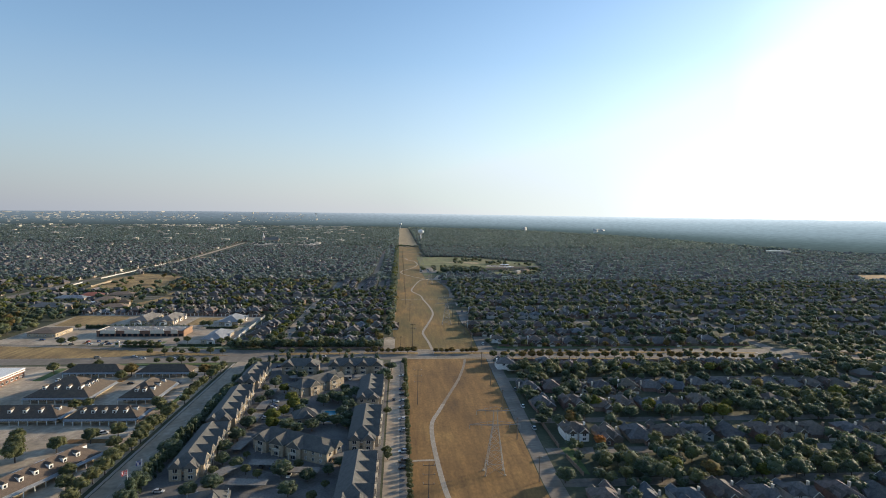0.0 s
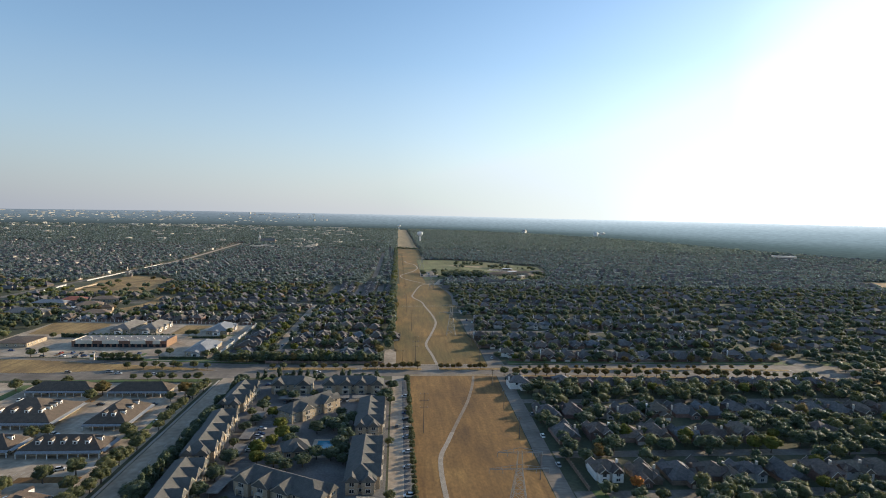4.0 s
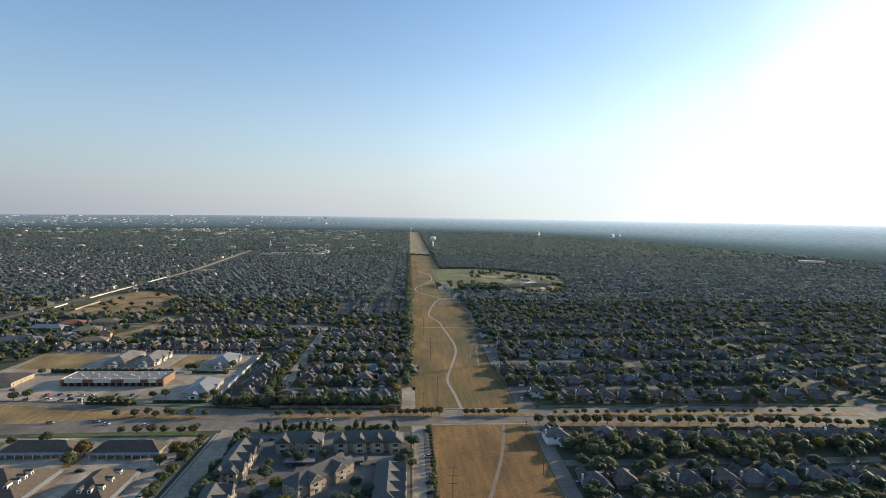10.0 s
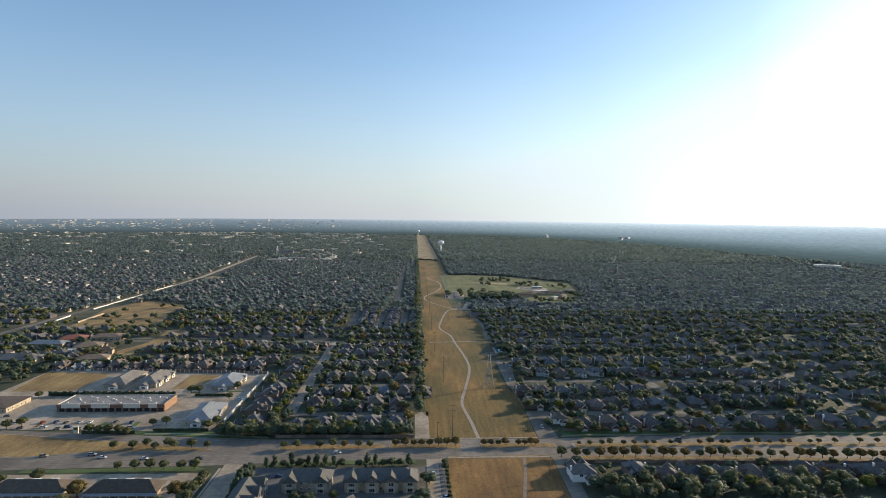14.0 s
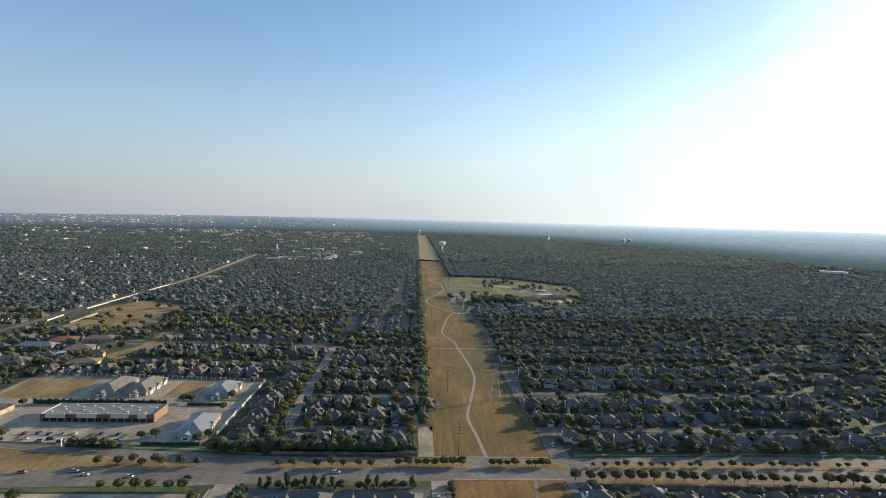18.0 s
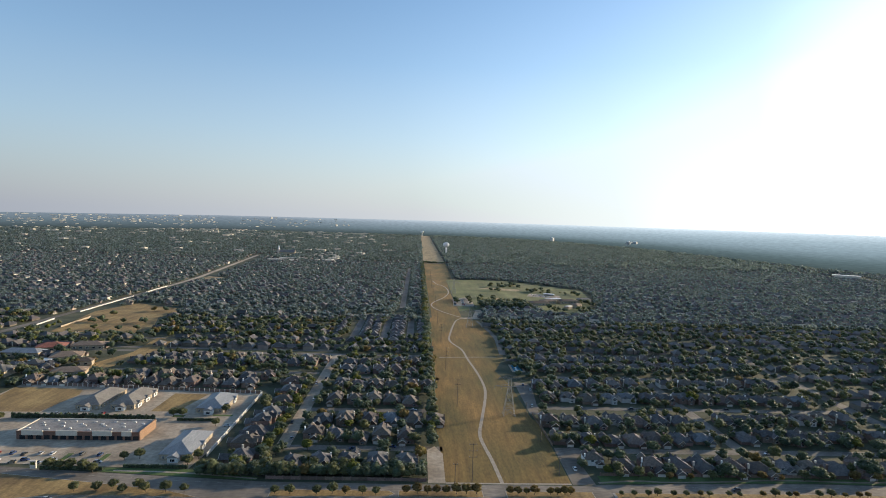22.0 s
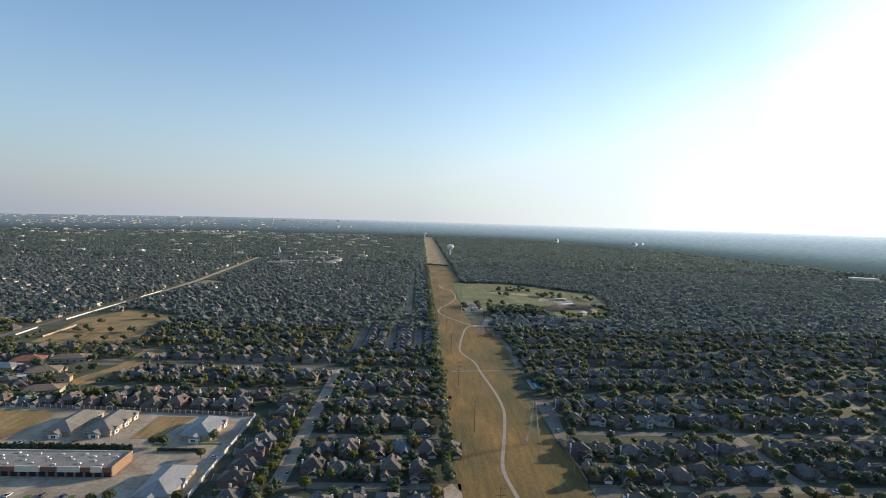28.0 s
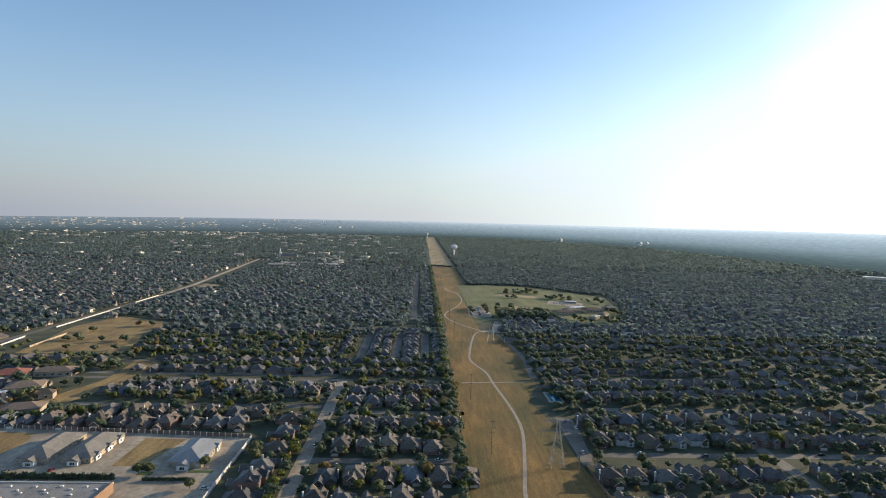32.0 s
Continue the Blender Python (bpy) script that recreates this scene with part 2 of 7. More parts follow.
BRICK = material("brick", [(0.125, 0.086, 0.067), (0.175, 0.123, 0.096), (0.22, 0.16, 0.127)], 1.5, 0.9, fine=6.0, vary="object", spread=0.35)
BRICK_SUNLIT = material("sunlit_orange_brick", [(0.21, 0.13, 0.078), (0.27, 0.17, 0.105)], 1.2, 0.9, fine=5.0)
BRICK_RED = material("red_brick", [(0.15, 0.085, 0.06), (0.205, 0.115, 0.08)], 1.2, 0.9, fine=6.0)
BRICK_FAR = material("town_walls", [(0.15, 0.12, 0.10), (0.25, 0.21, 0.17)], 0.1, 0.9, vary="island", spread=0.5)
STUCCO = material("cream_stone_walls", [(0.31, 0.25, 0.175), (0.42, 0.355, 0.26)], 0.7, 0.9, fine=3.0)
CREAM = material("cream_paint", [(0.50, 0.45, 0.37), (0.60, 0.55, 0.46)], 0.6, 0.7)
WHITE = material("white_paint", [(0.66, 0.65, 0.62), (0.75, 0.74, 0.71)], 0.8, 0.6, fine=4.0)
SIDING = material("pale_siding", [(0.36, 0.35, 0.33), (0.45, 0.44, 0.42)], 0.8, 0.7, fine=4.0, vary="object", spread=0.15)
FENCE_WHITE = material("weathered_white_wall", [(0.50, 0.48, 0.44), (0.66, 0.64, 0.60)], 0.4, 0.8, fine=2.5)
GLASS = material("dark_window_glass", [(0.012, 0.016, 0.02), (0.02, 0.026, 0.032)], 0.5, 0.08)
GARAGE = material("garage_paint", [(0.45, 0.42, 0.37), (0.56, 0.53, 0.48)], 0.6, 0.6, vary="object", spread=0.2)
STEEL = material("galvanised_steel", [(0.26, 0.25, 0.235), (0.36, 0.345, 0.32)], 3.0, 0.6, 0.4)
WOOD = material("weathered_pole_wood", [(0.10, 0.075, 0.055), (0.16, 0.125, 0.095)], 2.0, 0.9, stretch=(3, 3, 0.3))
CEDAR = material("cedar_fence", [(0.17, 0.12, 0.085), (0.24, 0.175, 0.125)], 0.8, 0.9, fine=4.0)
BARK = material("bark", [(0.07, 0.055, 0.042), (0.12, 0.095, 0.075)], 4.0, 0.95, bump=0.5)
LEAF = material("oak_leaves", [(0.045, 0.064, 0.033), (0.074, 0.098, 0.047), (0.11, 0.135, 0.062)], 0.13, 0.6, fine=1.5, vary="island", spread=0.25, translucent=0.42, thin=1.3, sheen=0.22, gloss=0.3, relief=0.4)
LEAF_OLIVE = material("olive_leaves", [(0.071, 0.079, 0.03), (0.11, 0.118, 0.043), (0.158, 0.155, 0.055)], 0.13, 0.75, fine=1.5, vary="island", spread=0.22, translucent=0.4, thin=1.3, sheen=0.2, gloss=0.3, relief=0.4)
LEAF_RUST = material("turning_leaves", [(0.125, 0.095, 0.036), (0.18, 0.135, 0.052), (0.17, 0.15, 0.055)], 0.13, 0.8, fine=1.5, vary="island", spread=0.22, translucent=0.45, thin=1.4, gloss=0.2, relief=0.4)
LEAF_GOLD = material("yellow_green_leaves", [(0.10, 0.12, 0.028), (0.165, 0.17, 0.038)], 0.13, 0.8, fine=1.5, vary="island", spread=0.3, translucent=0.4, gloss=0.2, relief=0.4)
LEAF_ORANGE = material("orange_leaves", [(0.30, 0.11, 0.02), (0.42, 0.18, 0.035)], 0.45, 0.8, fine=2.2, vary="island", spread=0.3, translucent=0.3)
# haze put into the far leaves: bluish base colour and full blue sheen
LEAF_HAZED = material("hazed_far_leaves", [(0.053, 0.074, 0.061), (0.077, 0.101, 0.084), (0.102, 0.124, 0.102)], 0.02, 0.6, fine=0.35, vary="island", spread=0.3, translucent=0.6, thin=1.7, sheen=1.0, gloss=0.6)
POOLWATER = material("pool_water", [(0.05, 0.2, 0.3), (0.09, 0.29, 0.39)], 0.4, 0.08)
PAINT = {k: material(k + "_car_paint", [tuple(0.9 * v for v in c), c], 1.0, 0.28) for k, c in
         {"white": (0.72, 0.72, 0.70), "silver": (0.40, 0.41, 0.42), "black": (0.018, 0.018, 0.02), "grey": (0.12, 0.125, 0.13), "red": (0.28, 0.02, 0.02), "blue": (0.03, 0.06, 0.16), "tan": (0.33, 0.28, 0.20)}.items()}
TYRE = material("tyre_rubber", [(0.015, 0.015, 0.015), (0.03, 0.03, 0.03)], 4.0, 0.9)
FLAGRED = material("red_white_cloth", [(0.45, 0.04, 0.05), (0.7, 0.66, 0.64)], 1.4, 0.8, detail=0)
FLAGBLUE = material("blue_cloth", [(0.05, 0.08, 0.22), (0.5, 0.5, 0.52)], 1.2, 0.8, detail=0)


# ---- builders ----
def mesh_of(name, bm, mats, smooth=False):
    me = bpy.data.meshes.new(name)
    bm.to_mesh(me)
    bm.free()
    for m in mats if isinstance(mats, (list, tuple)) else [mats]:
        me.materials.append(m)
    if smooth:
        for p in me.polygons:
            p.use_smooth = True
    return me


def part(name, bm, mats, parent=None, label="", smooth=False):
    ob = new(name, mesh_of(name, bm, mats, smooth))
    if parent:
        ob.parent = parent
    if label:
        ob["label"] = label
    return ob


def setting(name, bm, mats, label, category, smooth=False):
    return tagged(part(name, bm, mats, None, "", smooth), label, category, "", "structure")


def box(bm, x0, x1, y0, y1, z0, z1, mi=0, m=None):
    v = [bm.verts.new(m @ Vector(p) if m else p) for p in ((x0, y0, z0), (x1, y0, z0), (x1, y1, z0), (x0, y1, z0), (x0, y0, z1), (x1, y0, z1), (x1, y1, z1), (x0, y1, z1))]
    for f in ((0, 3, 2, 1), (4, 5, 6, 7), (0, 1, 5, 4), (1, 2, 6, 5), (2, 3, 7, 6), (3, 0, 4, 7)):
        bm.faces.new([v[i] for i in f]).material_index = mi


def solid(bm, points, faces, mi=0):
    v = [bm.verts.new(p) for p in points]
    for f in faces:
        bm.faces.new([v[i] for i in f]).material_index = mi


def hip(bm, x0, x1, y0, y1, z, h, mi=0, drop=0.18):
    """A hipped roof over a rectangle of eaves, with a fascia edge."""
    w, d = x1 - x0, y1 - y0
    k = min(w, d) / 2
    a, b = ((x0 + k, (y0 + y1) / 2), (x1 - k, (y0 + y1) / 2)) if w >= d else (((x0 + x1) / 2, y0 + k), ((x0 + x1) / 2, y1 - k))
    low = [(x0, y0, z - drop), (x1, y0, z - drop), (x1, y1, z - drop), (x0, y1, z - drop)]
    top = [(x0, y0, z), (x1, y0, z), (x1, y1, z), (x0, y1, z)]
    pts = low + top + [(*a, z + h), (*b, z + h)]
    sides = [(4, 5, 9, 8), (5, 6, 9), (6, 7, 8, 9), (7, 4, 8)] if w >= d else [(4, 5, 8), (5, 6, 9, 8), (6, 7, 9), (7, 4, 8, 9)]
    solid(bm, pts, [(3, 2, 1, 0), (0, 1, 5, 4), (1, 2, 6, 5), (2, 3, 7, 6), (3, 0, 4, 7)] + sides, mi)


def gable(bm, x0, x1, y0, y1, z, h, along="y", mi=0, drop=0.18):
    """A gabled roof: ridge along x or y; closed below, with an edge."""
    if along == "y":
        c = (x0 + x1) / 2
        end = lambda y: [(x0, y, z - drop), (x1, y, z - drop), (x1, y, z), (c, y, z + h), (x0, y, z)]
        a, b = end(y0), end(y1)
    else:
        c = (y0 + y1) / 2
        end = lambda x: [(x, y1, z - drop), (x, y0, z - drop), (x, y0, z), (x, c, z + h), (x, y1, z)]
        a, b = end(x0), end(x1)
    solid(bm, a + b, [(0, 1, 2, 3, 4), (9, 8, 7, 6, 5), (1, 0, 5, 6), (2, 1, 6, 7), (3, 2, 7, 8), (4, 3, 8, 9), (0, 4, 9, 5)], mi)


def gable_body(bm, x0, x1, y0, y1, z0, z1, h, along="y", mi=0):
    """Walls with gable ends up to just under a gabled roof."""
    if along == "y":
        c = (x0 + x1) / 2
        end = lambda y: [(x0, y, z0), (x1, y, z0), (x1, y, z1), (c, y, z1 + h), (x0, y, z1)]
        a, b = end(y0), end(y1)
    else:
        c = (y0 + y1) / 2
        end = lambda x: [(x, y1, z0), (x, y0, z0), (x, y0, z1), (x, c, z1 + h), (x, y1, z1)]
        a, b = end(x0), end(x1)
    solid(bm, a + b, [(0, 1, 2, 3, 4), (9, 8, 7, 6, 5), (1, 0, 5, 6), (2, 1, 6, 7), (3, 2, 7, 8), (4, 3, 8, 9), (0, 4, 9, 5)], mi)


def window_mesh(w, h, key, bars=1, paned=True):
    """A window that stands on the plane y = 0 and looks to -y: one moulded white frame, dark panes set back in it."""
    t, face, back = 0.09, -0.09, 0.04
    xs = [-w / 2 - t, -w / 2]
    for i in range(bars):
        x = -w / 2 + w * (i + 1) / (bars + 1)
        xs += [x - 0.04, x + 0.04]
    xs += [w / 2, w / 2 + t]
    zs = [-t, 0, h, h + t]
    bm, seen = bmesh.new(), {}

    def at(x, y, z):
        if (x, y, z) not in seen:
            seen[x, y, z] = bm.verts.new((x, y, z))
        return seen[x, y, z]

    def wall(x0, z0, x1, z1, deep):
        bm.faces.new((at(x0, face, z0), at(x1, face, z1), at(x1, deep, z1), at(x0, deep, z0)))

    for a in range(len(xs) - 1):
        for c in range(3):
            x0, x1, z0, z1 = xs[a], xs[a + 1], zs[c], zs[c + 1]
            ring = ((x0, z0), (x1, z0), (x1, z1), (x0, z1))
            if c == 1 and a % 2 == 1:
                deep = -0.03 if paned else back
                for p, q in zip(ring, ring[1:] + ring[:1]):
                    wall(*q, *p, deep)
                if paned:
                    bm.faces.new([at(x, deep, z) for x, z in ring]).material_index = 1
            else:
                bm.faces.new([at(x, face, z) for x, z in ring])
    for a in range(len(xs) - 1):
        wall(xs[a + 1], zs[0], xs[a], zs[0], back)
        wall(xs[a], zs[3], xs[a + 1], zs[3], back)
    for c in range(3):
        wall(xs[0], zs[c], xs[0], zs[c + 1], back)
        wall(xs[-1], zs[c + 1], xs[-1], zs[c], back)
    return mesh_of(key, bm, [WHITE, GLASS])


def pane_mesh(w, h):
    bm = bmesh.new()
    box(bm, -w / 2, w / 2, -0.03, 0.03, 0, h, 0)
    return mesh_of("pane", bm, GLASS)


WIN = {(1.0, 1.4): window_mesh(1.0, 1.4, "window"), (1.8, 1.5): window_mesh(1.8, 1.5, "window"), (2.6, 1.6): window_mesh(2.6, 1.6, "window", 2)}


FRAME = {s: window_mesh(*s, "window", 2 if s[0] > 2 else 1, False) for s in WIN}
PANE = {s: pane_mesh(*s) for s in WIN}


def put_window(parent, x, y, z, turn=0, size=(1.0, 1.4)):
    """turn 0 looks to -y, 90 to +x, 180 to +y, 270 to -x."""
    apart = parent.parent is None and not parent.name.startswith("house")
    ob = new("window", (FRAME if apart else WIN)[size])
    ob.parent = parent
    if apart:
        pane = new("pane", PANE[size])
        pane.parent = ob
    ob.matrix_basis = pose(x, y, z, 0, 0, turn)
    return ob


def empty(name):
    ob = bpy.data.objects.new(name, None)
    scene.collection.objects.link(ob)
    return ob


def slab(bm, points, z0, z1, mi=0):
    """A flat slab with a given outline, counter-clockwise."""
    n = len(points)
    a = [bm.verts.new((x, y, z0)) for x, y in points]
    b = [bm.verts.new((x, y, z1)) for x, y in points]
    bm.faces.new(b).material_index = mi
    for i in range(n):
        bm.faces.new((a[i], a[(i + 1) % n], b[(i + 1) % n], b[i])).material_index = mi


def ribbon(line, width, z0, z1, name, mat_, label, category):
    """A raised strip along a line of (x, y)."""
    pts = smooth_line(line)
    bm = bmesh.new()
    rings = []
    for i, p in enumerate(pts):
        d = (pts[min(i + 1, len(pts) - 1)] - pts[max(i - 1, 0)]).normalized()
        s = Vector((-d.y, d.x)) * width / 2
        rings.append([bm.verts.new((*(p + s), z0)), bm.verts.new((*(p + s), z1)), bm.verts.new((*(p - s), z1)), bm.verts.new((*(p - s), z0))])
    for a, b in zip(rings, rings[1:]):
        for i in range(3):
            bm.faces.new((a[i], a[i + 1], b[i + 1], b[i]))
    bmesh.ops.recalc_face_normals(bm, faces=bm.faces)
    return setting(name, bm, mat_, label, category)


def smooth_line(line, steps=5):
    """Catmull-Rom through the points."""
    p = [Vector(q) for q in line]
    p = [2 * p[0] - p[1]] + p + [2 * p[-1] - p[-2]]
    out = []
    for a, b, c, d in zip(p, p[1:], p[2:], p[3:]):
        for k in range(steps):
            t = k / steps
            out.append(0.5 * (2 * b + (c - a) * t + (2 * a - 5 * b + 4 * c - d) * t * t + (3 * b - a - 3 * c + d) * t ** 3))
    return out + [p[-2]]


def tri_mesh(name, verts, tris, mats, index=None, soft_shade=False):
    """A mesh from arrays of vertices and triangles."""
    me = bpy.data.meshes.new(name)
    verts, tris = np.asarray(verts, np.float32), np.asarray(tris, np.int32)
    me.vertices.add(len(verts))
    me.vertices.foreach_set("co", verts.ravel())
    me.loops.add(tris.size)
    me.loops.foreach_set("vertex_index", tris.ravel())
    me.polygons.add(len(tris))
    me.polygons.foreach_set("loop_start", np.arange(0, tris.size, 3, dtype=np.int32))
    for m in mats:
        me.materials.append(m)
    if index is not None:
        me.polygons.foreach_set("material_index", np.asarray(index, np.int32))
    me.polygons.foreach_set("use_smooth", np.full(len(tris), soft_shade))
    me.update(calc_edges=True)
    me.validate()
    return me


def arrays_of(bm):
    bmesh.ops.triangulate(bm, faces=bm.faces)
    bm.verts.index_update()
    v = np.array([q.co[:] for q in bm.verts])
    f = np.array([[q.index for q in face.verts] for face in bm.faces])
    mi = np.array([face.material_index for face in bm.faces])
    bm.free()
    return v, f, mi


def scatter(templates, places, turns, scales, picks):
    """Joins many turned and scaled copies of templates (verts, tris, material) into arrays."""
    vs, fs, ms, at = [], [], [], 0
    for k, (tv, tf, tm) in enumerate(templates):
        sel = np.nonzero(picks == k)[0]
        if not len(sel):
            continue
        c, s = np.cos(turns[sel])[:, None], np.sin(turns[sel])[:, None]
        sc = scales[sel]
        x, y, z = tv[:, 0] * sc[:, :1], tv[:, 1] * sc[:, 1:2], tv[:, 2] * sc[:, 2:3]
        v = np.stack([x * c - y * s + places[sel, :1], x * s + y * c + places[sel, 1:2], z + places[sel, 2:3]], -1)
        vs.append(v.reshape(-1, 3))
        fs.append((tf[None] + (np.arange(len(sel)) * len(tv))[:, None, None] + at).reshape(-1, 3))
        ms.append(np.tile(tm, len(sel)))
        at += len(sel) * len(tv)
    return np.concatenate(vs), np.concatenate(fs), np.concatenate(ms)


# ---- trees ----
PHI = (1 + 5 ** 0.5) / 2
ICO_V = np.array([(-1, PHI, 0), (1, PHI, 0), (-1, -PHI, 0), (1, -PHI, 0), (0, -1, PHI), (0, 1, PHI), (0, -1, -PHI), (0, 1, -PHI), (PHI, 0, -1), (PHI, 0, 1), (-PHI, 0, -1), (-PHI, 0, 1)], float) / math.hypot(1, PHI)
ICO_F = np.array([(0, 11, 5), (0, 5, 1), (0, 1, 7), (0, 7, 10), (0, 10, 11), (1, 5, 9), (5, 11, 4), (11, 10, 2), (10, 7, 6), (7, 1, 8), (3, 9, 4), (3, 4, 2), (3, 2, 6), (3, 6, 8), (3, 8, 9), (4, 9, 5), (2, 4, 11), (6, 2, 10), (8, 6, 7), (9, 8, 1)])
OCT_V = np.array([(1, 0, 0), (-1, 0, 0), (0, 1, 0), (0, -1, 0), (0, 0, 1), (0, 0, -1)], float)
OCT_F = np.array([(0, 2, 4), (2, 1, 4), (1, 3, 4), (3, 0, 4), (2, 0, 5), (1, 2, 5), (3, 1, 5), (0, 3, 5)])
rng = np.random.default_rng(7)


def crown_arrays(lumps, leaves, kind="round", base=ICO_V, faces=ICO_F, leaf=0.08, inner=1.0):
    """A crown of unit radius about its middle (height 0 to 2): uneven boughs, with loose sprays of leaves all over them."""
    core = base * rng.uniform(0.82, 1.12, (len(base), 1)) * ((0.78, 0.78, 0.72) if kind == "round" else (0.46, 0.46, 0.82)) * inner + (0, 0, 0.95)
    vs, fs, at, boughs = [core], [faces], len(base), [(np.array([0, 0, 0.95]), (0.78 if kind == "round" else 0.4) * inner)]
    for i in range(lumps):
        up = rng.uniform(-0.7, 1.0) if kind != "cone" else rng.uniform(-1, 0.95)
        a = i * 2.4 + rng.uniform(-0.5, 0.5)
        reach = math.sqrt(max(0.05, 1 - up * up)) if kind != "cone" else 0.16 + 0.95 * (1 - up) / 2
        reach *= rng.uniform(0.6, 0.78)
        r = rng.uniform(0.2, 0.36) if lumps > 9 else rng.uniform(0.26, 0.42) if lumps > 3 else rng.uniform(0.4, 0.6)
        if kind == "cone":
            r *= 0.9
        c = np.array([math.cos(a) * reach, math.sin(a) * reach, 1 + up * (0.55 if kind == "round" else 0.85)])
        v = base * r * rng.uniform(0.7, 1.2, (len(base), 1)) * np.array([1, 1, rng.uniform(0.65, 0.95)]) + c
        vs.append(v)
        fs.append(faces + at)
        at += len(v)
        boughs.append((c, r))
    for i in range(leaves):
        c, r = boughs[int(rng.integers(0, len(boughs)))]
        d = rng.normal(size=3)
        d /= np.linalg.norm(d)
        if d[2] < -0.3:
            d[2] *= -1
        p = c + d * r * rng.uniform(0.9, 1.2)
        u = rng.normal(size=3)
        u -= 0.6 * d * (u @ d)
        u /= np.linalg.norm(u)
        w = np.cross(d + 0.5 * rng.normal(size=3), u)
        w /= np.linalg.norm(w)
        s = leaf * rng.uniform(0.7, 1.5)
        vs.append(np.array([p - u * s, p + u * s, p + w * s * 1.6]))
        fs.append(np.array([(0, 1, 2)]) + at)
        at += 3
    v, f = np.concatenate(vs), np.concatenate(fs)
    return v, f, np.zeros(len(f), int)


NEAR_CROWNS = [crown_arrays(26, 1700, leaf=0.045, inner=1.0) for _ in range(5)]
NEAR_CONES = [crown_arrays(18, 480, "cone", leaf=0.065) for _ in range(2)]
MID_CROWNS = [crown_arrays(9, 250, leaf=0.062, inner=1.0) for _ in range(8)]
PLAIN_CROWNS = [crown_arrays(3, 60, leaf=0.09, inner=1.0) for _ in range(8)]
FAR_CROWNS = [crown_arrays(0, 11, leaf=0.26, inner=0.86) for _ in range(6)]
DOT_CROWNS = [crown_arrays(0, 9, "round", OCT_V, OCT_F, 0.34, 0.85) for _ in range(6)]


def trunk_mesh(height, spread):
    """A tapered trunk that forks into limbs."""
    bm = bmesh.new()

    def limb(a, b, r0, r1):
        d = (b - a).normalized()
        u = d.orthogonal().normalized()
        w = d.cross(u)
        rings = [[bm.verts.new(p + r * (math.cos(k * 1.2566) * u + math.sin(k * 1.2566) * w)) for k in range(5)] for p, r in ((a, r0), (b, r1))]
        for k in range(5):
            bm.faces.new((rings[0][k], rings[0][(k + 1) % 5], rings[1][(k + 1) % 5], rings[1][k]))

    fork = Vector((0.05, 0.02, height))
    limb(Vector((0, 0, -0.1)), fork, 0.055 * spread + 0.06, 0.035 * spread + 0.04)
    for k in range(4):
        a = k * 1.57 + rng.uniform(-0.4, 0.4)
        limb(fork, fork + Vector((math.cos(a) * 0.55, math.sin(a) * 0.55, 0.8)) * spread * 0.8, 0.025 * spread + 0.03, 0.02)
    return mesh_of("trunk", bm, BARK)


def tree_prototype(crown, leaf, label, radius, height, stem, category="tree"):
    """An Empty with a trunk and a crown; radius and height of the crown in metres, stem the clear trunk."""
    v, f, mi = crown
    ob = empty("tree")
    tagged(ob, label, category)
    t = new("trunk", trunk_mesh(stem + height * 0.2, radius))
    t.parent = ob
    c = new("crown", tri_mesh("crown", v * (radius, radius, height / 2) + (0, 0, stem), f, [leaf], None, True))
    c.parent = ob
    return ob


class Kinds:
    """Prototypes that are placed first themselves, then copied."""

    def __init__(self):
        self.made = {}
        self.used = set()

    def put(self, key, build, m, scale=1.0, group=""):
        if key not in self.made:
            self.made[key] = build()
        ob = self.made[key]
        if key in self.used:
            ob = copy_thing(ob, m)
        else:
            ob.matrix_basis = m
            self.used.add(key)
        ob.scale = (scale, scale, scale)
        if group:
            ob["group"] = group
        return ob


kinds = Kinds()
TREE_KINDS = {
    "oak": lambda i: tree_prototype(NEAR_CROWNS[i % 5], LEAF, "dark green broadleaf tree with a dense uneven crown", 4.6, 6.8, 0.8),
    "street": lambda i: tree_prototype(NEAR_CROWNS[(i + 1) % 5], LEAF_OLIVE, "round olive green street tree on a short trunk", 2.9, 4.8, 0.9),
    "rust": lambda i: tree_prototype(NEAR_CROWNS[(i + 2) % 5], LEAF_RUST, "rust-tinged roadside tree turning in autumn", 3.0, 5.0, 0.9),
    "gold": lambda i: tree_prototype(NEAR_CROWNS[(i + 3) % 5], LEAF_GOLD, "yellow-green tree catching the low sun", 4.0, 6.5, 1.1),
    "orange": lambda i: tree_prototype(NEAR_CROWNS[i % 5], LEAF_ORANGE, "small tree with bright orange autumn leaves", 2.8, 4.6, 1.2),
    "cone": lambda i: tree_prototype(NEAR_CONES[i % 2], LEAF, "narrow upright evergreen tree beside the road", 3.0, 8.2, 0.5),
}


SCREENS = {"screen of evergreens": [], "hedge trees beside the drive": []}      # plantings too close-set to count


def plant(kind, x, y, scale=1.0, group="", z=0.0):
    i = rng.integers(0, 3)
    if group in SCREENS:
        SCREENS[group].append((kind, x, y, scale * rng.uniform(0.85, 1.15)))
        PLANTED.append((x, y))
        return None
    ob = kinds.put((kind, i), lambda: TREE_KINDS[kind](i), pose(x, y, z, 0, 0, rng.uniform(0, 360)), scale * rng.uniform(0.85, 1.15), group)
    PLANTED.append((x, y))
    return ob


PLANTED = []


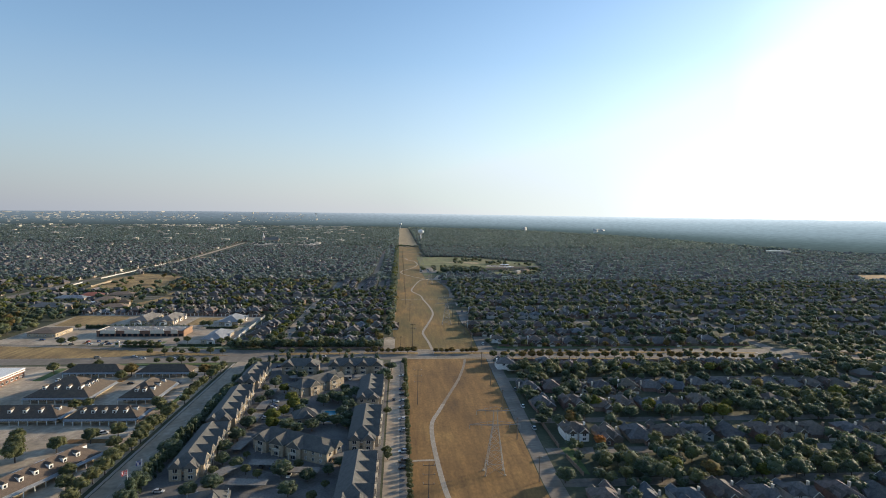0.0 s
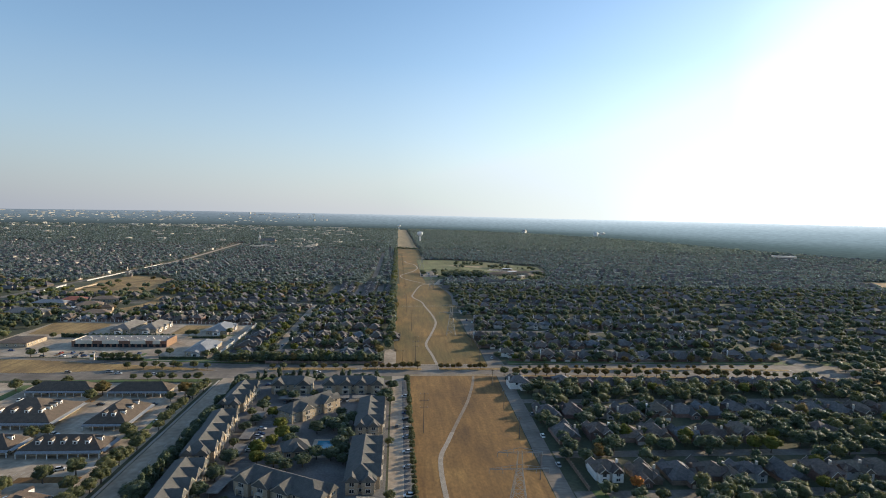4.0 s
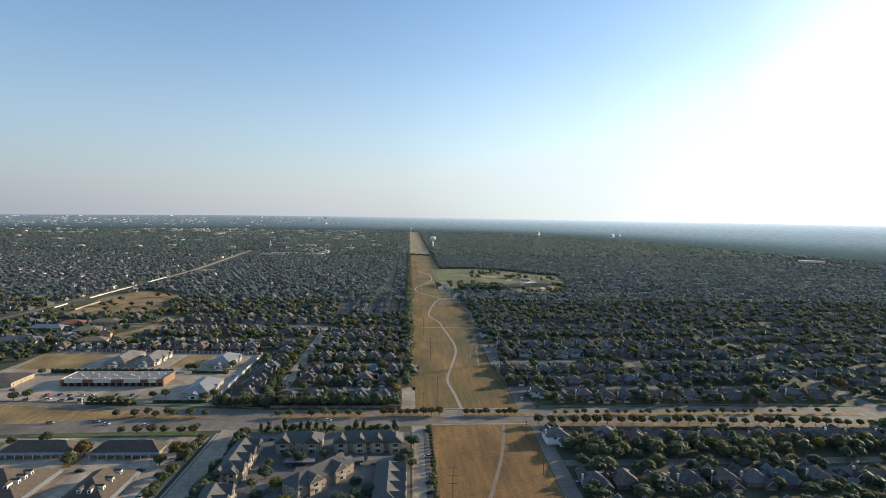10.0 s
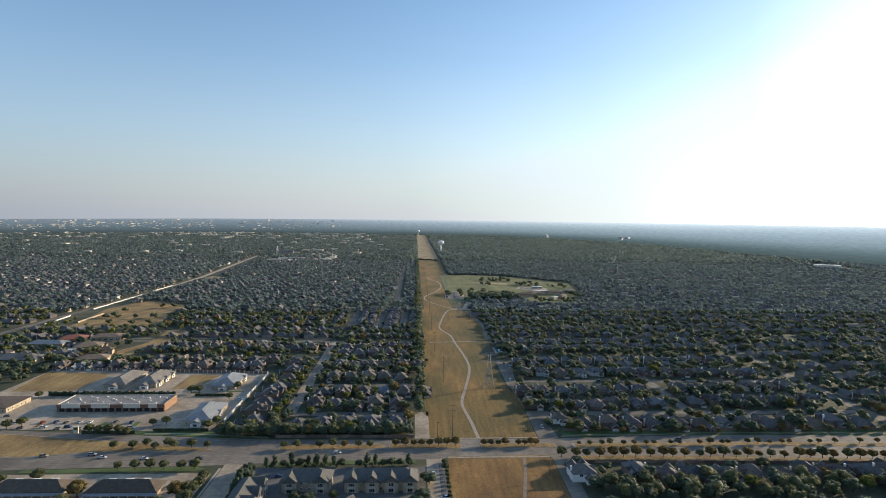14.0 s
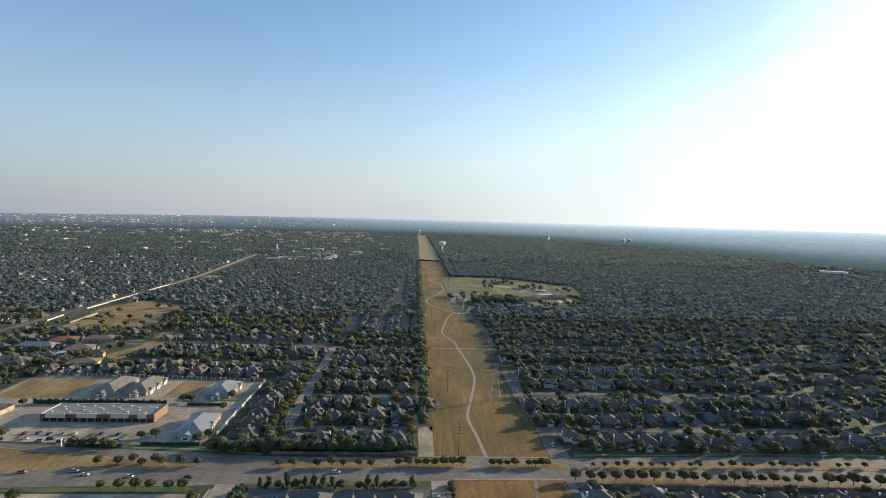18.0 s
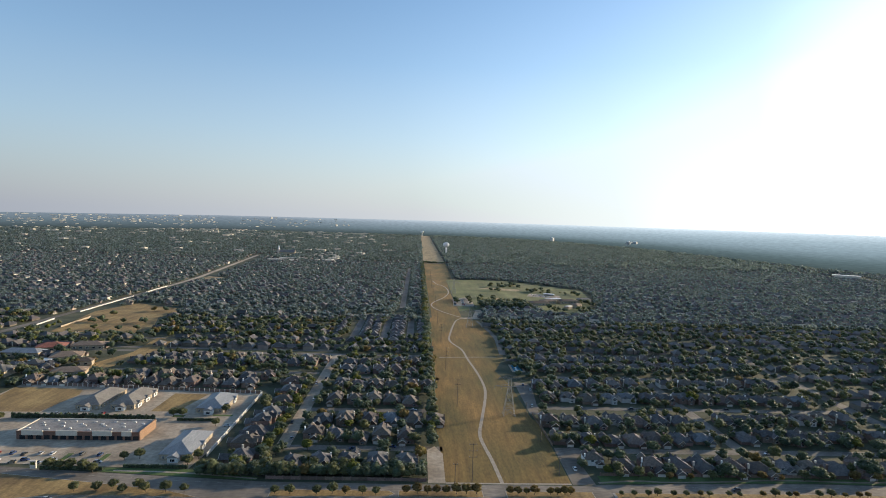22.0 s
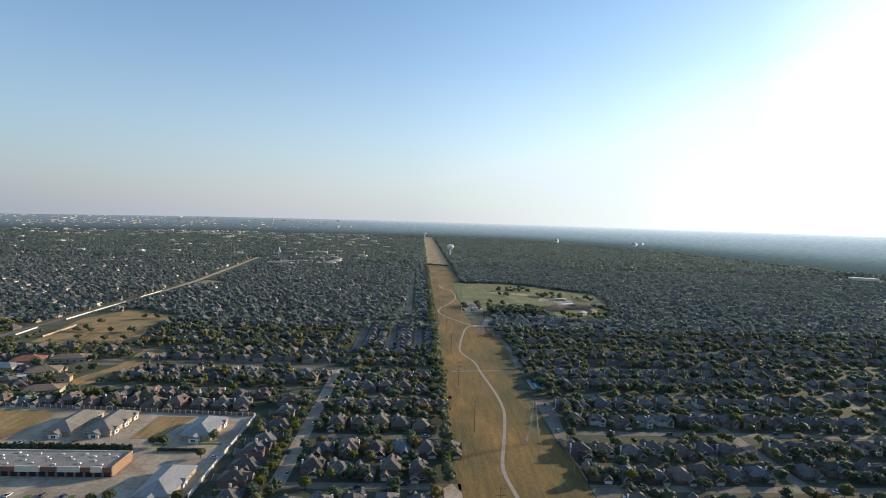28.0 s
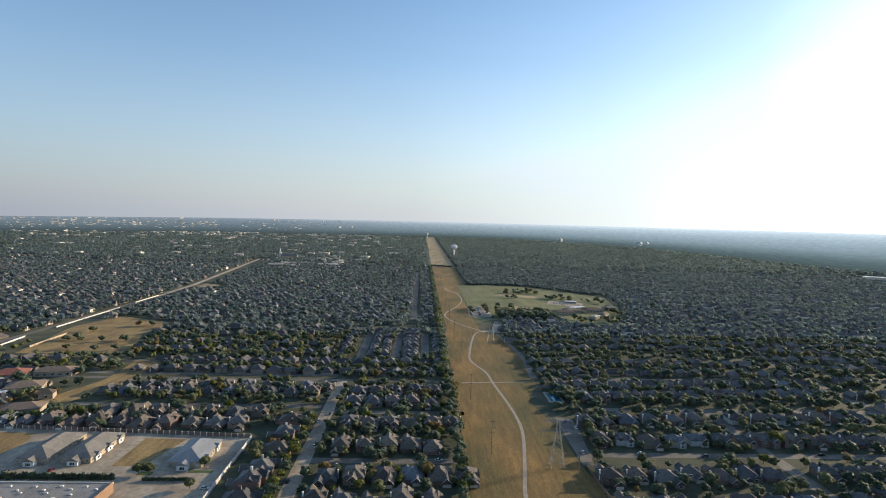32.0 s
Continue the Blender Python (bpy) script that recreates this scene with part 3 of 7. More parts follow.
# ---- ground, roads and fields ----
bm = bmesh.new()
box(bm, -4700, 4700, -700, 4900, -4, 0)
setting("ground", bm, LAWN, "flat suburban ground of lawns and yards", "ground")
ROAD_N = [(-900, 548), (-420, 494), (-287, 480), (-194, 470), (-104, 461.5), (-27, 460), (68, 460), (130, 463), (210, 464.5), (315, 461), (345, 460), (1200, 455)]
ROAD_S = [(1200, 424), (345, 424), (282, 425), (189, 430), (118, 431), (60, 431), (8, 431), (-22, 430), (-105, 427), (-135, 424.5), (-190, 423.5), (-300, 419), (-900, 405)]
bm = bmesh.new()
slab(bm, ROAD_S[::-1][::1] + ROAD_N[::-1], -0.2, 0.03)
bmesh.ops.recalc_face_normals(bm, faces=bm.faces)
setting("road", bm, ROADGREY, "wide divided concrete road with grass medians", "road")


def field(name, points, z, mat_, label, category="ground"):
    b = bmesh.new()
    slab(b, points, -0.3, z)
    bmesh.ops.recalc_face_normals(b, faces=b.faces)
    return setting(name, b, mat_, label, category)


def rect(x0, x1, y0, y1):
    return [(x0, y0), (x1, y0), (x1, y1), (x0, y1)]


# the open strip under the power lines
field("dry_field", [(6, -300), (60, -300), (62.5, 229), (63.8, 258), (65, 300), (66.8, 342), (68.5, 392), (70, 431), (6, 431)], 0.05, DRY, "open strip of dry golden grass under power lines", "field")
field("dry_field", [(-3, 461.2), (68, 461.2), (69.5, 550), (66, 565), (64, 640), (56, 690), (73, 745), (76, 830), (68, 958), (46, 970), (-3, 970), (-3, 686), (-6, 540)], 0.05, DRY_GREEN, "open strip of half-dry grass beside a winding trail", "field")
field("dry_field", [(1, 970), (46, 970), (44, 1200), (46, 1455), (62, 1460), (66, 1900), (66, 1932), (-2, 1932), (-2, 1545)], 0.05, DRY_GREEN, "far stretch of the open grass strip", "field")
# far end in paler grass than the stretches before it
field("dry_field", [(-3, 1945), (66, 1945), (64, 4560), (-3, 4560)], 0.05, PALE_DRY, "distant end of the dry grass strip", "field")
# mown park with its car park
field("park_lawn", [(46.5, 1030), (75, 1050), (100, 1094), (172, 1105), (188, 1052), (224, 1024), (262, 1050), (285, 1120), (312, 1212), (330, 1325), (204, 1462), (128, 1490), (46.5, 1470)], 0.07, GREEN, "broad mown green lawn of a park", "lawn")
field("car_park", [(40, 1082), (76, 1084), (78, 1150), (68, 1186), (44, 1160)], 0.10, CONCRETE, "pale concrete car park at the park's edge", "car park")
field("car_park", [(192, 1222), (252, 1196), (262, 1240), (205, 1262)], 0.10, CONCRETE, "pale car park beside the park halls", "car park")
field("car_park", [(47, 966), (86, 964), (92, 1040), (74, 1046), (62, 980), (47, 974)], 0.09, CONCRETE, "concrete drive beside the park", "road")

# medians and verges of the road
medians = [
    [(-131, 443.5), (-150, 450.5), (-203, 460.5), (-274, 472.5), (-420, 488), (-420, 436), (-300, 437), (-246, 437.5), (-205, 444), (-160, 444.5)],
    [(-97, 445), (-34, 446.5), (-31, 449.5), (-34, 452.5), (-97, 453)],
    rect(-29, 16.5, 446, 452.8), rect(29, 77, 446, 452.8),
    [(88, 445), (130, 446), (210, 446.5), (310, 443), (310, 448), (210, 452.5), (130, 452), (88, 452)],
    [(360, 437), (900, 436), (900, 446), (360, 447)],
]
for ring in medians:
    b = bmesh.new()
    slab(b, ring, -0.2, 0.14, 0)
    bmesh.ops.recalc_face_normals(b, faces=b.faces)
    mid = Vector((sum(p[0] for p in ring) / len(ring), sum(p[1] for p in ring) / len(ring)))
    inner = [tuple(mid + (Vector(p) - mid) * 0.985 - Vector((0, math.copysign(0.2, p[1] - mid.y)))) for p in ring]
    kerb = setting("median", b, KERB, "raised median with a concrete kerb", "median")
    b = bmesh.new()
    slab(b, inner, 0.0, 0.19)
    bmesh.ops.recalc_face_normals(b, faces=b.faces)
    top = part("turf", b, GOLDEN, kerb, "dry tan grass on the median")
field("verge", [(-100, 428.2), (-12, 430.6), (-12, 426), (-100, 423.5)], 0.12, WATERED, "narrow green verge beside the road", "verge")
field("verge", [(7, 431.3), (70, 431.3), (70, 435), (7, 434.5)], 0.12, GOLDEN, "dry grass verge at the road's edge", "verge")
field("verge", [(88, 427), (330, 420.5), (330, 424.3), (282, 425.3), (189, 430.3), (118, 433.5), (88, 433.5)], 0.12, GOLDEN, "dry verge planted with a row of trees", "verge")
field("verge", [(86, 462.4), (130, 464), (210, 465.5), (320, 462), (320, 471), (86, 472.2)], 0.12, WATERED, "watered green verge before the houses", "verge")
field("verge", [(352, 408), (900, 405), (900, 423), (352, 423.6)], 0.12, GOLDEN, "dry verge beyond the avenue", "verge")
field("verge", [(352, 460.5), (900, 456.5), (900, 470), (352, 471)], 0.12, WATERED, "green verge beyond the avenue", "verge")
field("verge", [(-196, 471), (-152, 466.5), (-108, 463), (-108, 466), (-150, 475), (-196, 476)], 0.12, WATERED, "green verge before the offices", "verge")
field("verge", [(-232, 420.5), (-190, 422), (-137, 423.5), (-131, 420.5), (-137, 418), (-232, 417)], 0.12, WATERED, "green verge beside the road", "verge")

# side streets, lots and alleys
field("street", rect(-122.5, -108.5, -300, 426), 0.04, CONCRETE, "wide pale concrete side street", "road")
field("driveway", rect(-6, 5.5, 120, 431), 0.045, CONCRETE, "concrete drive with parking bays beside a hedge", "road")
field("driveway", rect(1.0, 5.3, 215, 425), 0.052, ASPHALT, "darker parking bays along the hedge", "car park")
field("car_park", rect(-345, -126.5, 120, 415.5), 0.035, CONCRETE, "pale concrete car park between low offices", "car park")
field("car_park", [(-345, 486), (-287, 481.5), (-196, 477.5), (-150, 476), (-147, 500), (-147, 612), (-345, 626)], 0.035, CONCRETE, "pale concrete lot round brick shops", "car park")
field("dry_lot", [(-337, 561), (-290, 562), (-285, 600), (-290, 614), (-345, 617)], 0.06, GOLDEN, "vacant lot of dry tan grass", "field")
field("dry_lot", [(-214, 566), (-196, 566.5), (-187, 606), (-214, 607)], 0.06, GOLDEN, "vacant patch of dry brown grass", "field")
field("car_park", rect(-106, -7, 120, 421), 0.03, ASPHALT, "dark car park and drives among apartments", "car park")
field("alley", [(60.5, -300), (69, -300), (71.2, 229), (72.3, 258), (74, 300), (76, 342), (77.6, 392), (79, 412), (86, 431), (70.5, 431), (69, 392), (67.3, 342), (65.5, 300), (64.3, 258), (63, 229)], 0.06, ROADGREY, "concrete alley beside the grass strip", "road")
field("alley", [(68.6, 461), (82, 461.5), (80.5, 495), (86, 503), (86, 511.5), (70, 511)], 0.06, ROADGREY, "concrete alley mouth beside the grass strip", "road")
field("alley", [(67, 572), (74, 572), (82, 640), (80.5, 650), (68.5, 654)], 0.06, ROADGREY, "concrete alley beside the grass strip", "road")
field("verge", [(81.5, 236), (86, 233), (87, 262), (81, 262)], 0.10, WATERED, "small green lawn beside the alley", "verge")
field("driveway", [(-13, 461.3), (-3.2, 461.3), (-3.2, 500), (-8, 511), (-13, 505)], 0.06, CONCRETE, "pale concrete drive into the houses", "road")
field("arterial", [(322, -300), (333, -300), (335, 424), (338, 500), (349, 740), (378, 1100), (370, 1100), (340, 740), (327, 500), (323, 400)], 0.045, LANE, "straight concrete avenue through the houses", "road")
field("arterial", [(-510, 500), (-500.5, 500), (-495, 1230), (-501, 1400), (-572, 2100), (-582, 2100), (-511, 1400), (-505, 1230)], 0.045, LANE, "pale avenue beside a long wall", "road")
# paler concrete laid over the darker lane
field("arterial", [(-503, 1236), (-495, 1236), (-499, 1400), (-569, 2095), (-580, 2095), (-509, 1400)], 0.055, CONCRETE, "far stretch of the avenue in paler concrete", "road")
field("dry_lot", [(-452, 822), (-337, 826), (-372, 919), (-366, 991), (-454, 1034), (-478, 959), (-462, 880)], 0.06, GOLDEN, "dry playing field behind a long wall", "field")
field("dry_lot", [(-334, 668), (-306, 672), (-290, 740), (-288, 800), (-318, 800), (-312, 735)], 0.06, GOLDEN, "narrow dry drainage strip between houses", "field")
field("dry_lot", [(905, 980), (935, 1085), (1400, 1160), (1500, 1000), (1400, 940)], 0.06, DRY, "distant tan field among trees", "field")
field("dry_lot", [(-492, 1350), (-440, 1360), (-452, 1400), (-490, 1420)], 0.06, PALE_DRY, "small bleached field beside the avenue", "field")
field("alley", [(70, 755), (77, 755), (82, 830), (74.5, 900), (66, 955), (64, 950), (73, 872), (75, 830)], 0.06, ROADGREY, "concrete alley beside the grass strip", "road")
field("arterial", [(1330, 1500), (1345, 1500), (1350, 1960), (1395, 2470), (1375, 2480), (1334, 1960)], 0.045, CONCRETE, "distant pale road through trees", "road")
field("arterial", [(1180, 3900), (1560, 3330), (2600, 2700), (2600, 2730), (1570, 3365), (1195, 3920)], 0.045, CONCRETE, "distant pale highway", "road")
field("arterial", rect(-4000, 4000, 1934, 1944), 0.04, ROADGREY, "distant cross street", "road")

# residential streets: E-W (x0, x1, y) and N-S (x, y0, y1)
EW = [(-103, -3, 507), (-103, -6, 576), (-103, 0, 660), (-380, -10, 742), (84, 327, 507), (75, 327, 587), (100, 340, 672), (82, 345, 756), (-300, -111, 672), (-340, -111, 757),
      (73, 318, 258), (75, 318, 298), (77, 318, 376), (71.5, 318, 226), (-240, -12, 981), (-350, -110, 800)]
NS = [(-104.5, 505, 742), (195, 505, 672), (-98, 805, 975), (-61, 828, 975), (-29, 828, 985), (-45, 1050, 1750)]
for x0, x1, y in EW:
    field("street", rect(x0, x1, y - 3.6, y + 3.6), 0.05, LANE, "pale concrete residential street", "road")
for x, y0, y1 in NS:
    field("street", rect(x - 4.5, x + 4.5, y0, y1), 0.055, CONCRETE if x == -104.5 else LANE, "pale concrete residential street", "road")

# the footway that wanders along the verge
ribbon([(84, 463.4), (95, 465), (108, 466.2), (124, 464.8), (143, 465.2), (163, 466.6), (179, 468), (196, 468.6), (212, 468.2), (240, 466.8), (268, 467.6), (296, 465.8), (318, 464.6)], 1.7, 0.1, 0.16, "footway", TRAIL_WORN, "narrow concrete footway winding along the green verge", "path")
# the winding trail and its crossing paths
ribbon([(24, 150), (22.5, 200), (20, 225), (18.4, 256), (18, 280), (19.2, 298), (23.5, 313), (27.5, 327)], 2.3, 0.0, 0.10, "trail", TRAIL, "pale concrete trail winding through dry grass", "path")
ribbon([(27.5, 327), (35.5, 354), (42.7, 379), (50, 412), (53, 431)], 1.9, 0.0, 0.10, "trail", TRAIL_WORN, "dusty concrete trail fading into dry grass", "path")
ribbon([(28.8, 461.5), (26.8, 491), (23.9, 519), (24.2, 536), (29.5, 566), (36.8, 609), (39.6, 639), (38, 681), (33, 735), (30, 775), (19, 818), (22.5, 865), (32.5, 935), (40, 962), (48, 971)], 2.3, 0.0, 0.10, "trail", TRAIL, "pale concrete trail curving up the grass strip", "path")
ribbon([(48, 972), (30, 1002), (12, 1040), (3, 1081), (8, 1120), (30, 1186), (41, 1259), (36, 1341), (21, 1384), (14, 1440)], 2.3, 0.0, 0.10, "trail", TRAIL, "distant loop of pale trail", "path")
ribbon([(3.5, 738.5), (33, 741.5), (72, 745)], 2.0, 0.0, 0.10, "path", TRAIL, "narrow pale cross path", "path")
ribbon([(6, 250), (12, 250.5), (18, 250.5)], 1.6, 0.0, 0.10, "path", TRAIL, "short pale concrete path to the trail", "path")
ribbon([(-3, 461.6), (30, 461.4), (68, 461.6)], 1.5, 0.0, 0.13, "pavement", TRAIL, "pale pavement along the road", "pavement")
ribbon([(7, 432.5), (40, 433), (70, 433)], 1.5, 0.0, 0.16, "pavement", TRAIL, "pale pavement along the road", "pavement")
ribbon([(-190, 472.5), (-150, 470.5), (-108, 464.5)], 1.5, 0.0, 0.15, "pavement", TRAIL, "pale pavement on a green verge", "pavement")
for x0 in (-123.6, -108.2):
    ribbon([(x0, 120), (x0, 270), (x0, 421)], 1.3, 0.0, 0.14, "pavement", KERB, "pale kerb and pavement of the side street", "pavement")
b = bmesh.new()
for y in np.arange(150, 420, 9.0):
    box(b, -115.6, -115.4, y, y + 3, 0.03, 0.046)
for x in np.arange(-380, 320, 12.0):
    yn = float(np.interp(x, [p[0] for p in ROAD_N], [p[1] for p in ROAD_N]))
    box(b, x, x + 3, yn - 4.2, yn - 4.05, 0.02, 0.036)
    box(b, x, x + 3, 438.4, 438.55, 0.02, 0.036)
setting("lane_marking", b, MARK, "worn white lane dashes", "marking")
b = bmesh.new()
for x0, x1, y in ((-222, -184, 326.5), (-166, -146, 324.5), (-226, -184, 377), (-176, -146, 377), (-205, -140, 284), (-232, -190, 292), (-258, -198, 494), (-258, -198, 486), (-270, -206, 549), (-186, -152, 556), (-288, -262, 552)):
    for x in np.arange(x0, x1, 2.75):
        box(b, x - 0.06, x + 0.06, y - 2.5, y + 2.5, 0.0, 0.052)
for y in np.arange(222, 425, 2.75):
    box(b, 0.4, 5.0, y - 0.06, y + 0.06, 0.0, 0.06)
for y in np.arange(292, 352, 2.75):
    box(b, -76, -71, y - 0.06, y + 0.06, 0.0, 0.05)
for y in np.arange(1092, 1170, 3.0):
    box(b, 41.5, 47.5, y - 0.08, y + 0.08, 0.0, 0.115)
    box(b, 56, 62, y - 0.08, y + 0.08, 0.0, 0.115)
setting("parking_lines", b, MARK, "faded white parking lines", "marking")
for k, (x, y, w, d) in enumerate(((-186, 322, 5, 9), (-138, 326, 5, 8), (-200, 268, 40, 6), (-150, 279, 26, 5), (-134, 345, 3, 20), (-240, 395, 6, 30), (-186, 384, 5, 14), (-226, 489.5, 3, 9), (-204, 489.5, 3, 9), (-268, 489.5, 3, 9), (-160, 560, 14, 3), (-190, 557.5, 8, 4))):
    field("planting_island", rect(x - w / 2, x + w / 2, y - d / 2, y + d / 2), 0.13, WATERED if k % 3 else DRY, "kerbed planting island in the car park", "lawn")


# ---- the far distance ----
def haze_edge(bearing):
    """How far out the land is built before the painted haze starts, by compass bearing."""
    return np.interp(bearing, [-90, 0, 8, 16, 21, 28, 36, 42, 90], [4400, 4500, 4300, 3850, 3500, 2950, 2500, 2350, 2200])


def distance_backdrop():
    """A glowing ring of land at the end of sight, haze painted in."""
    m = bpy.data.materials.new("painted_haze_land")
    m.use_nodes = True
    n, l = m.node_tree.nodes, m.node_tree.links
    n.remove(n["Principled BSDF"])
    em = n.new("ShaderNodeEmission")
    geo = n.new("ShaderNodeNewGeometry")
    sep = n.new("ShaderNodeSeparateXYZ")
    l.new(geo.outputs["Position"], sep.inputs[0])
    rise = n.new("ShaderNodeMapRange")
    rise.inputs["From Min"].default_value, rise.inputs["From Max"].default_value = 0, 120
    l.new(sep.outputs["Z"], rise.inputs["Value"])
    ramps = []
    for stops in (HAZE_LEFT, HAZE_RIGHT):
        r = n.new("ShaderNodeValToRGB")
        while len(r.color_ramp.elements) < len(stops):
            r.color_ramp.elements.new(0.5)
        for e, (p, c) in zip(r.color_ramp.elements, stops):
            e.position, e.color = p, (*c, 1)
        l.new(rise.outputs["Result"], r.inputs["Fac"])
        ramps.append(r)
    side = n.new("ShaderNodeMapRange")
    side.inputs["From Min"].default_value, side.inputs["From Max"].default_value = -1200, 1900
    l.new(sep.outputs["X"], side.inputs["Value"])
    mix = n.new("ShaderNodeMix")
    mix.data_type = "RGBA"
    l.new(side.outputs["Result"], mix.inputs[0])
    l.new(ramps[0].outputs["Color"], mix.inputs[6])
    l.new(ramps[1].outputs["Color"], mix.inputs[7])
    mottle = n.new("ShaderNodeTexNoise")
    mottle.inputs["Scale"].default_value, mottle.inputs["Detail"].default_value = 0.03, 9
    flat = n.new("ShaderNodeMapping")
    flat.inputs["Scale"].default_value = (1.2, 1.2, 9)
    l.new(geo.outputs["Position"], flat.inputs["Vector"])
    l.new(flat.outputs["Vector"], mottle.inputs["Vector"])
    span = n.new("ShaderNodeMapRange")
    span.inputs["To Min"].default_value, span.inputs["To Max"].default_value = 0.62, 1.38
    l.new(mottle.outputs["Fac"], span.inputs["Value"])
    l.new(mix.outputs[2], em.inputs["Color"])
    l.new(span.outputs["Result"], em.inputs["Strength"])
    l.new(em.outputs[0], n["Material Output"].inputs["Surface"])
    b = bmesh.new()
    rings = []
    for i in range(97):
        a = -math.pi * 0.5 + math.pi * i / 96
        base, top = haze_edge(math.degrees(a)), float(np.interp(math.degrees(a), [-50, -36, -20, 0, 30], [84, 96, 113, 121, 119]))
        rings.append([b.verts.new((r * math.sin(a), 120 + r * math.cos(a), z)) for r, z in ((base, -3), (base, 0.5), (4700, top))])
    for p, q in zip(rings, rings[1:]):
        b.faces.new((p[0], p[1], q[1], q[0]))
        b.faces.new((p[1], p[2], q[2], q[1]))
    setting("backdrop", b, m, "glowing backdrop of land at the horizon, painted with blue-grey haze", "distance")


# haze colours by height, painted paler on the sun side
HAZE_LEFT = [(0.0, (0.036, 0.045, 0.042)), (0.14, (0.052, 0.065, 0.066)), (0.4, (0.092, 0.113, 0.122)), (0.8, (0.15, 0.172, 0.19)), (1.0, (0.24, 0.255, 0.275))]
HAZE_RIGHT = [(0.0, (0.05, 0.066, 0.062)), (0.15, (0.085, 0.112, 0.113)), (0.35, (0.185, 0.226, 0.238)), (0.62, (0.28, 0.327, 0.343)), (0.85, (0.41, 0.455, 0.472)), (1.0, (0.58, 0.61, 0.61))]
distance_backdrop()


# ---- office park with dormered roofs ----
def dormer_mesh():
    b = bmesh.new()
    gable_body(b, -1.0, 1.0, 0, 3.6, -0.6, 1.9, 0.55, "y", 0)
    gable(b, -1.08, 1.08, -0.2, 3.8, 1.95, 0.7, "y", 1, 0.10)
    box(b, -0.5, 0.5, -0.06, 0.05, 0.15, 1.2, 2)
    return mesh_of("dormer", b, [WHITE, SHINGLE_BROWN, GLASS])


def vent_mesh():
    """A broad low white dormer with a shed roof, on the far slope."""
    b = bmesh.new()
    box(b, -1.9, 1.9, 0.2, 3.4, -0.6, 0.75, 0)
    solid(b, [(-2.1, -0.2, 0.75), (2.1, -0.2, 0.75), (2.1, 4.0, 1.6), (-2.1, 4.0, 1.6), (-2.1, -0.2, 0.9), (2.1, -0.2, 0.9), (2.1, 4.0, 1.75), (-2.1, 4.0, 1.75)], [(3, 2, 1, 0), (4, 5, 6, 7), (0, 1, 5, 4), (1, 2, 6, 5), (2, 3, 7, 6), (3, 0, 4, 7)], 0)
    return mesh_of("dormer", b, [WHITE])


VENT = vent_mesh()


DORMER = dormer_mesh()


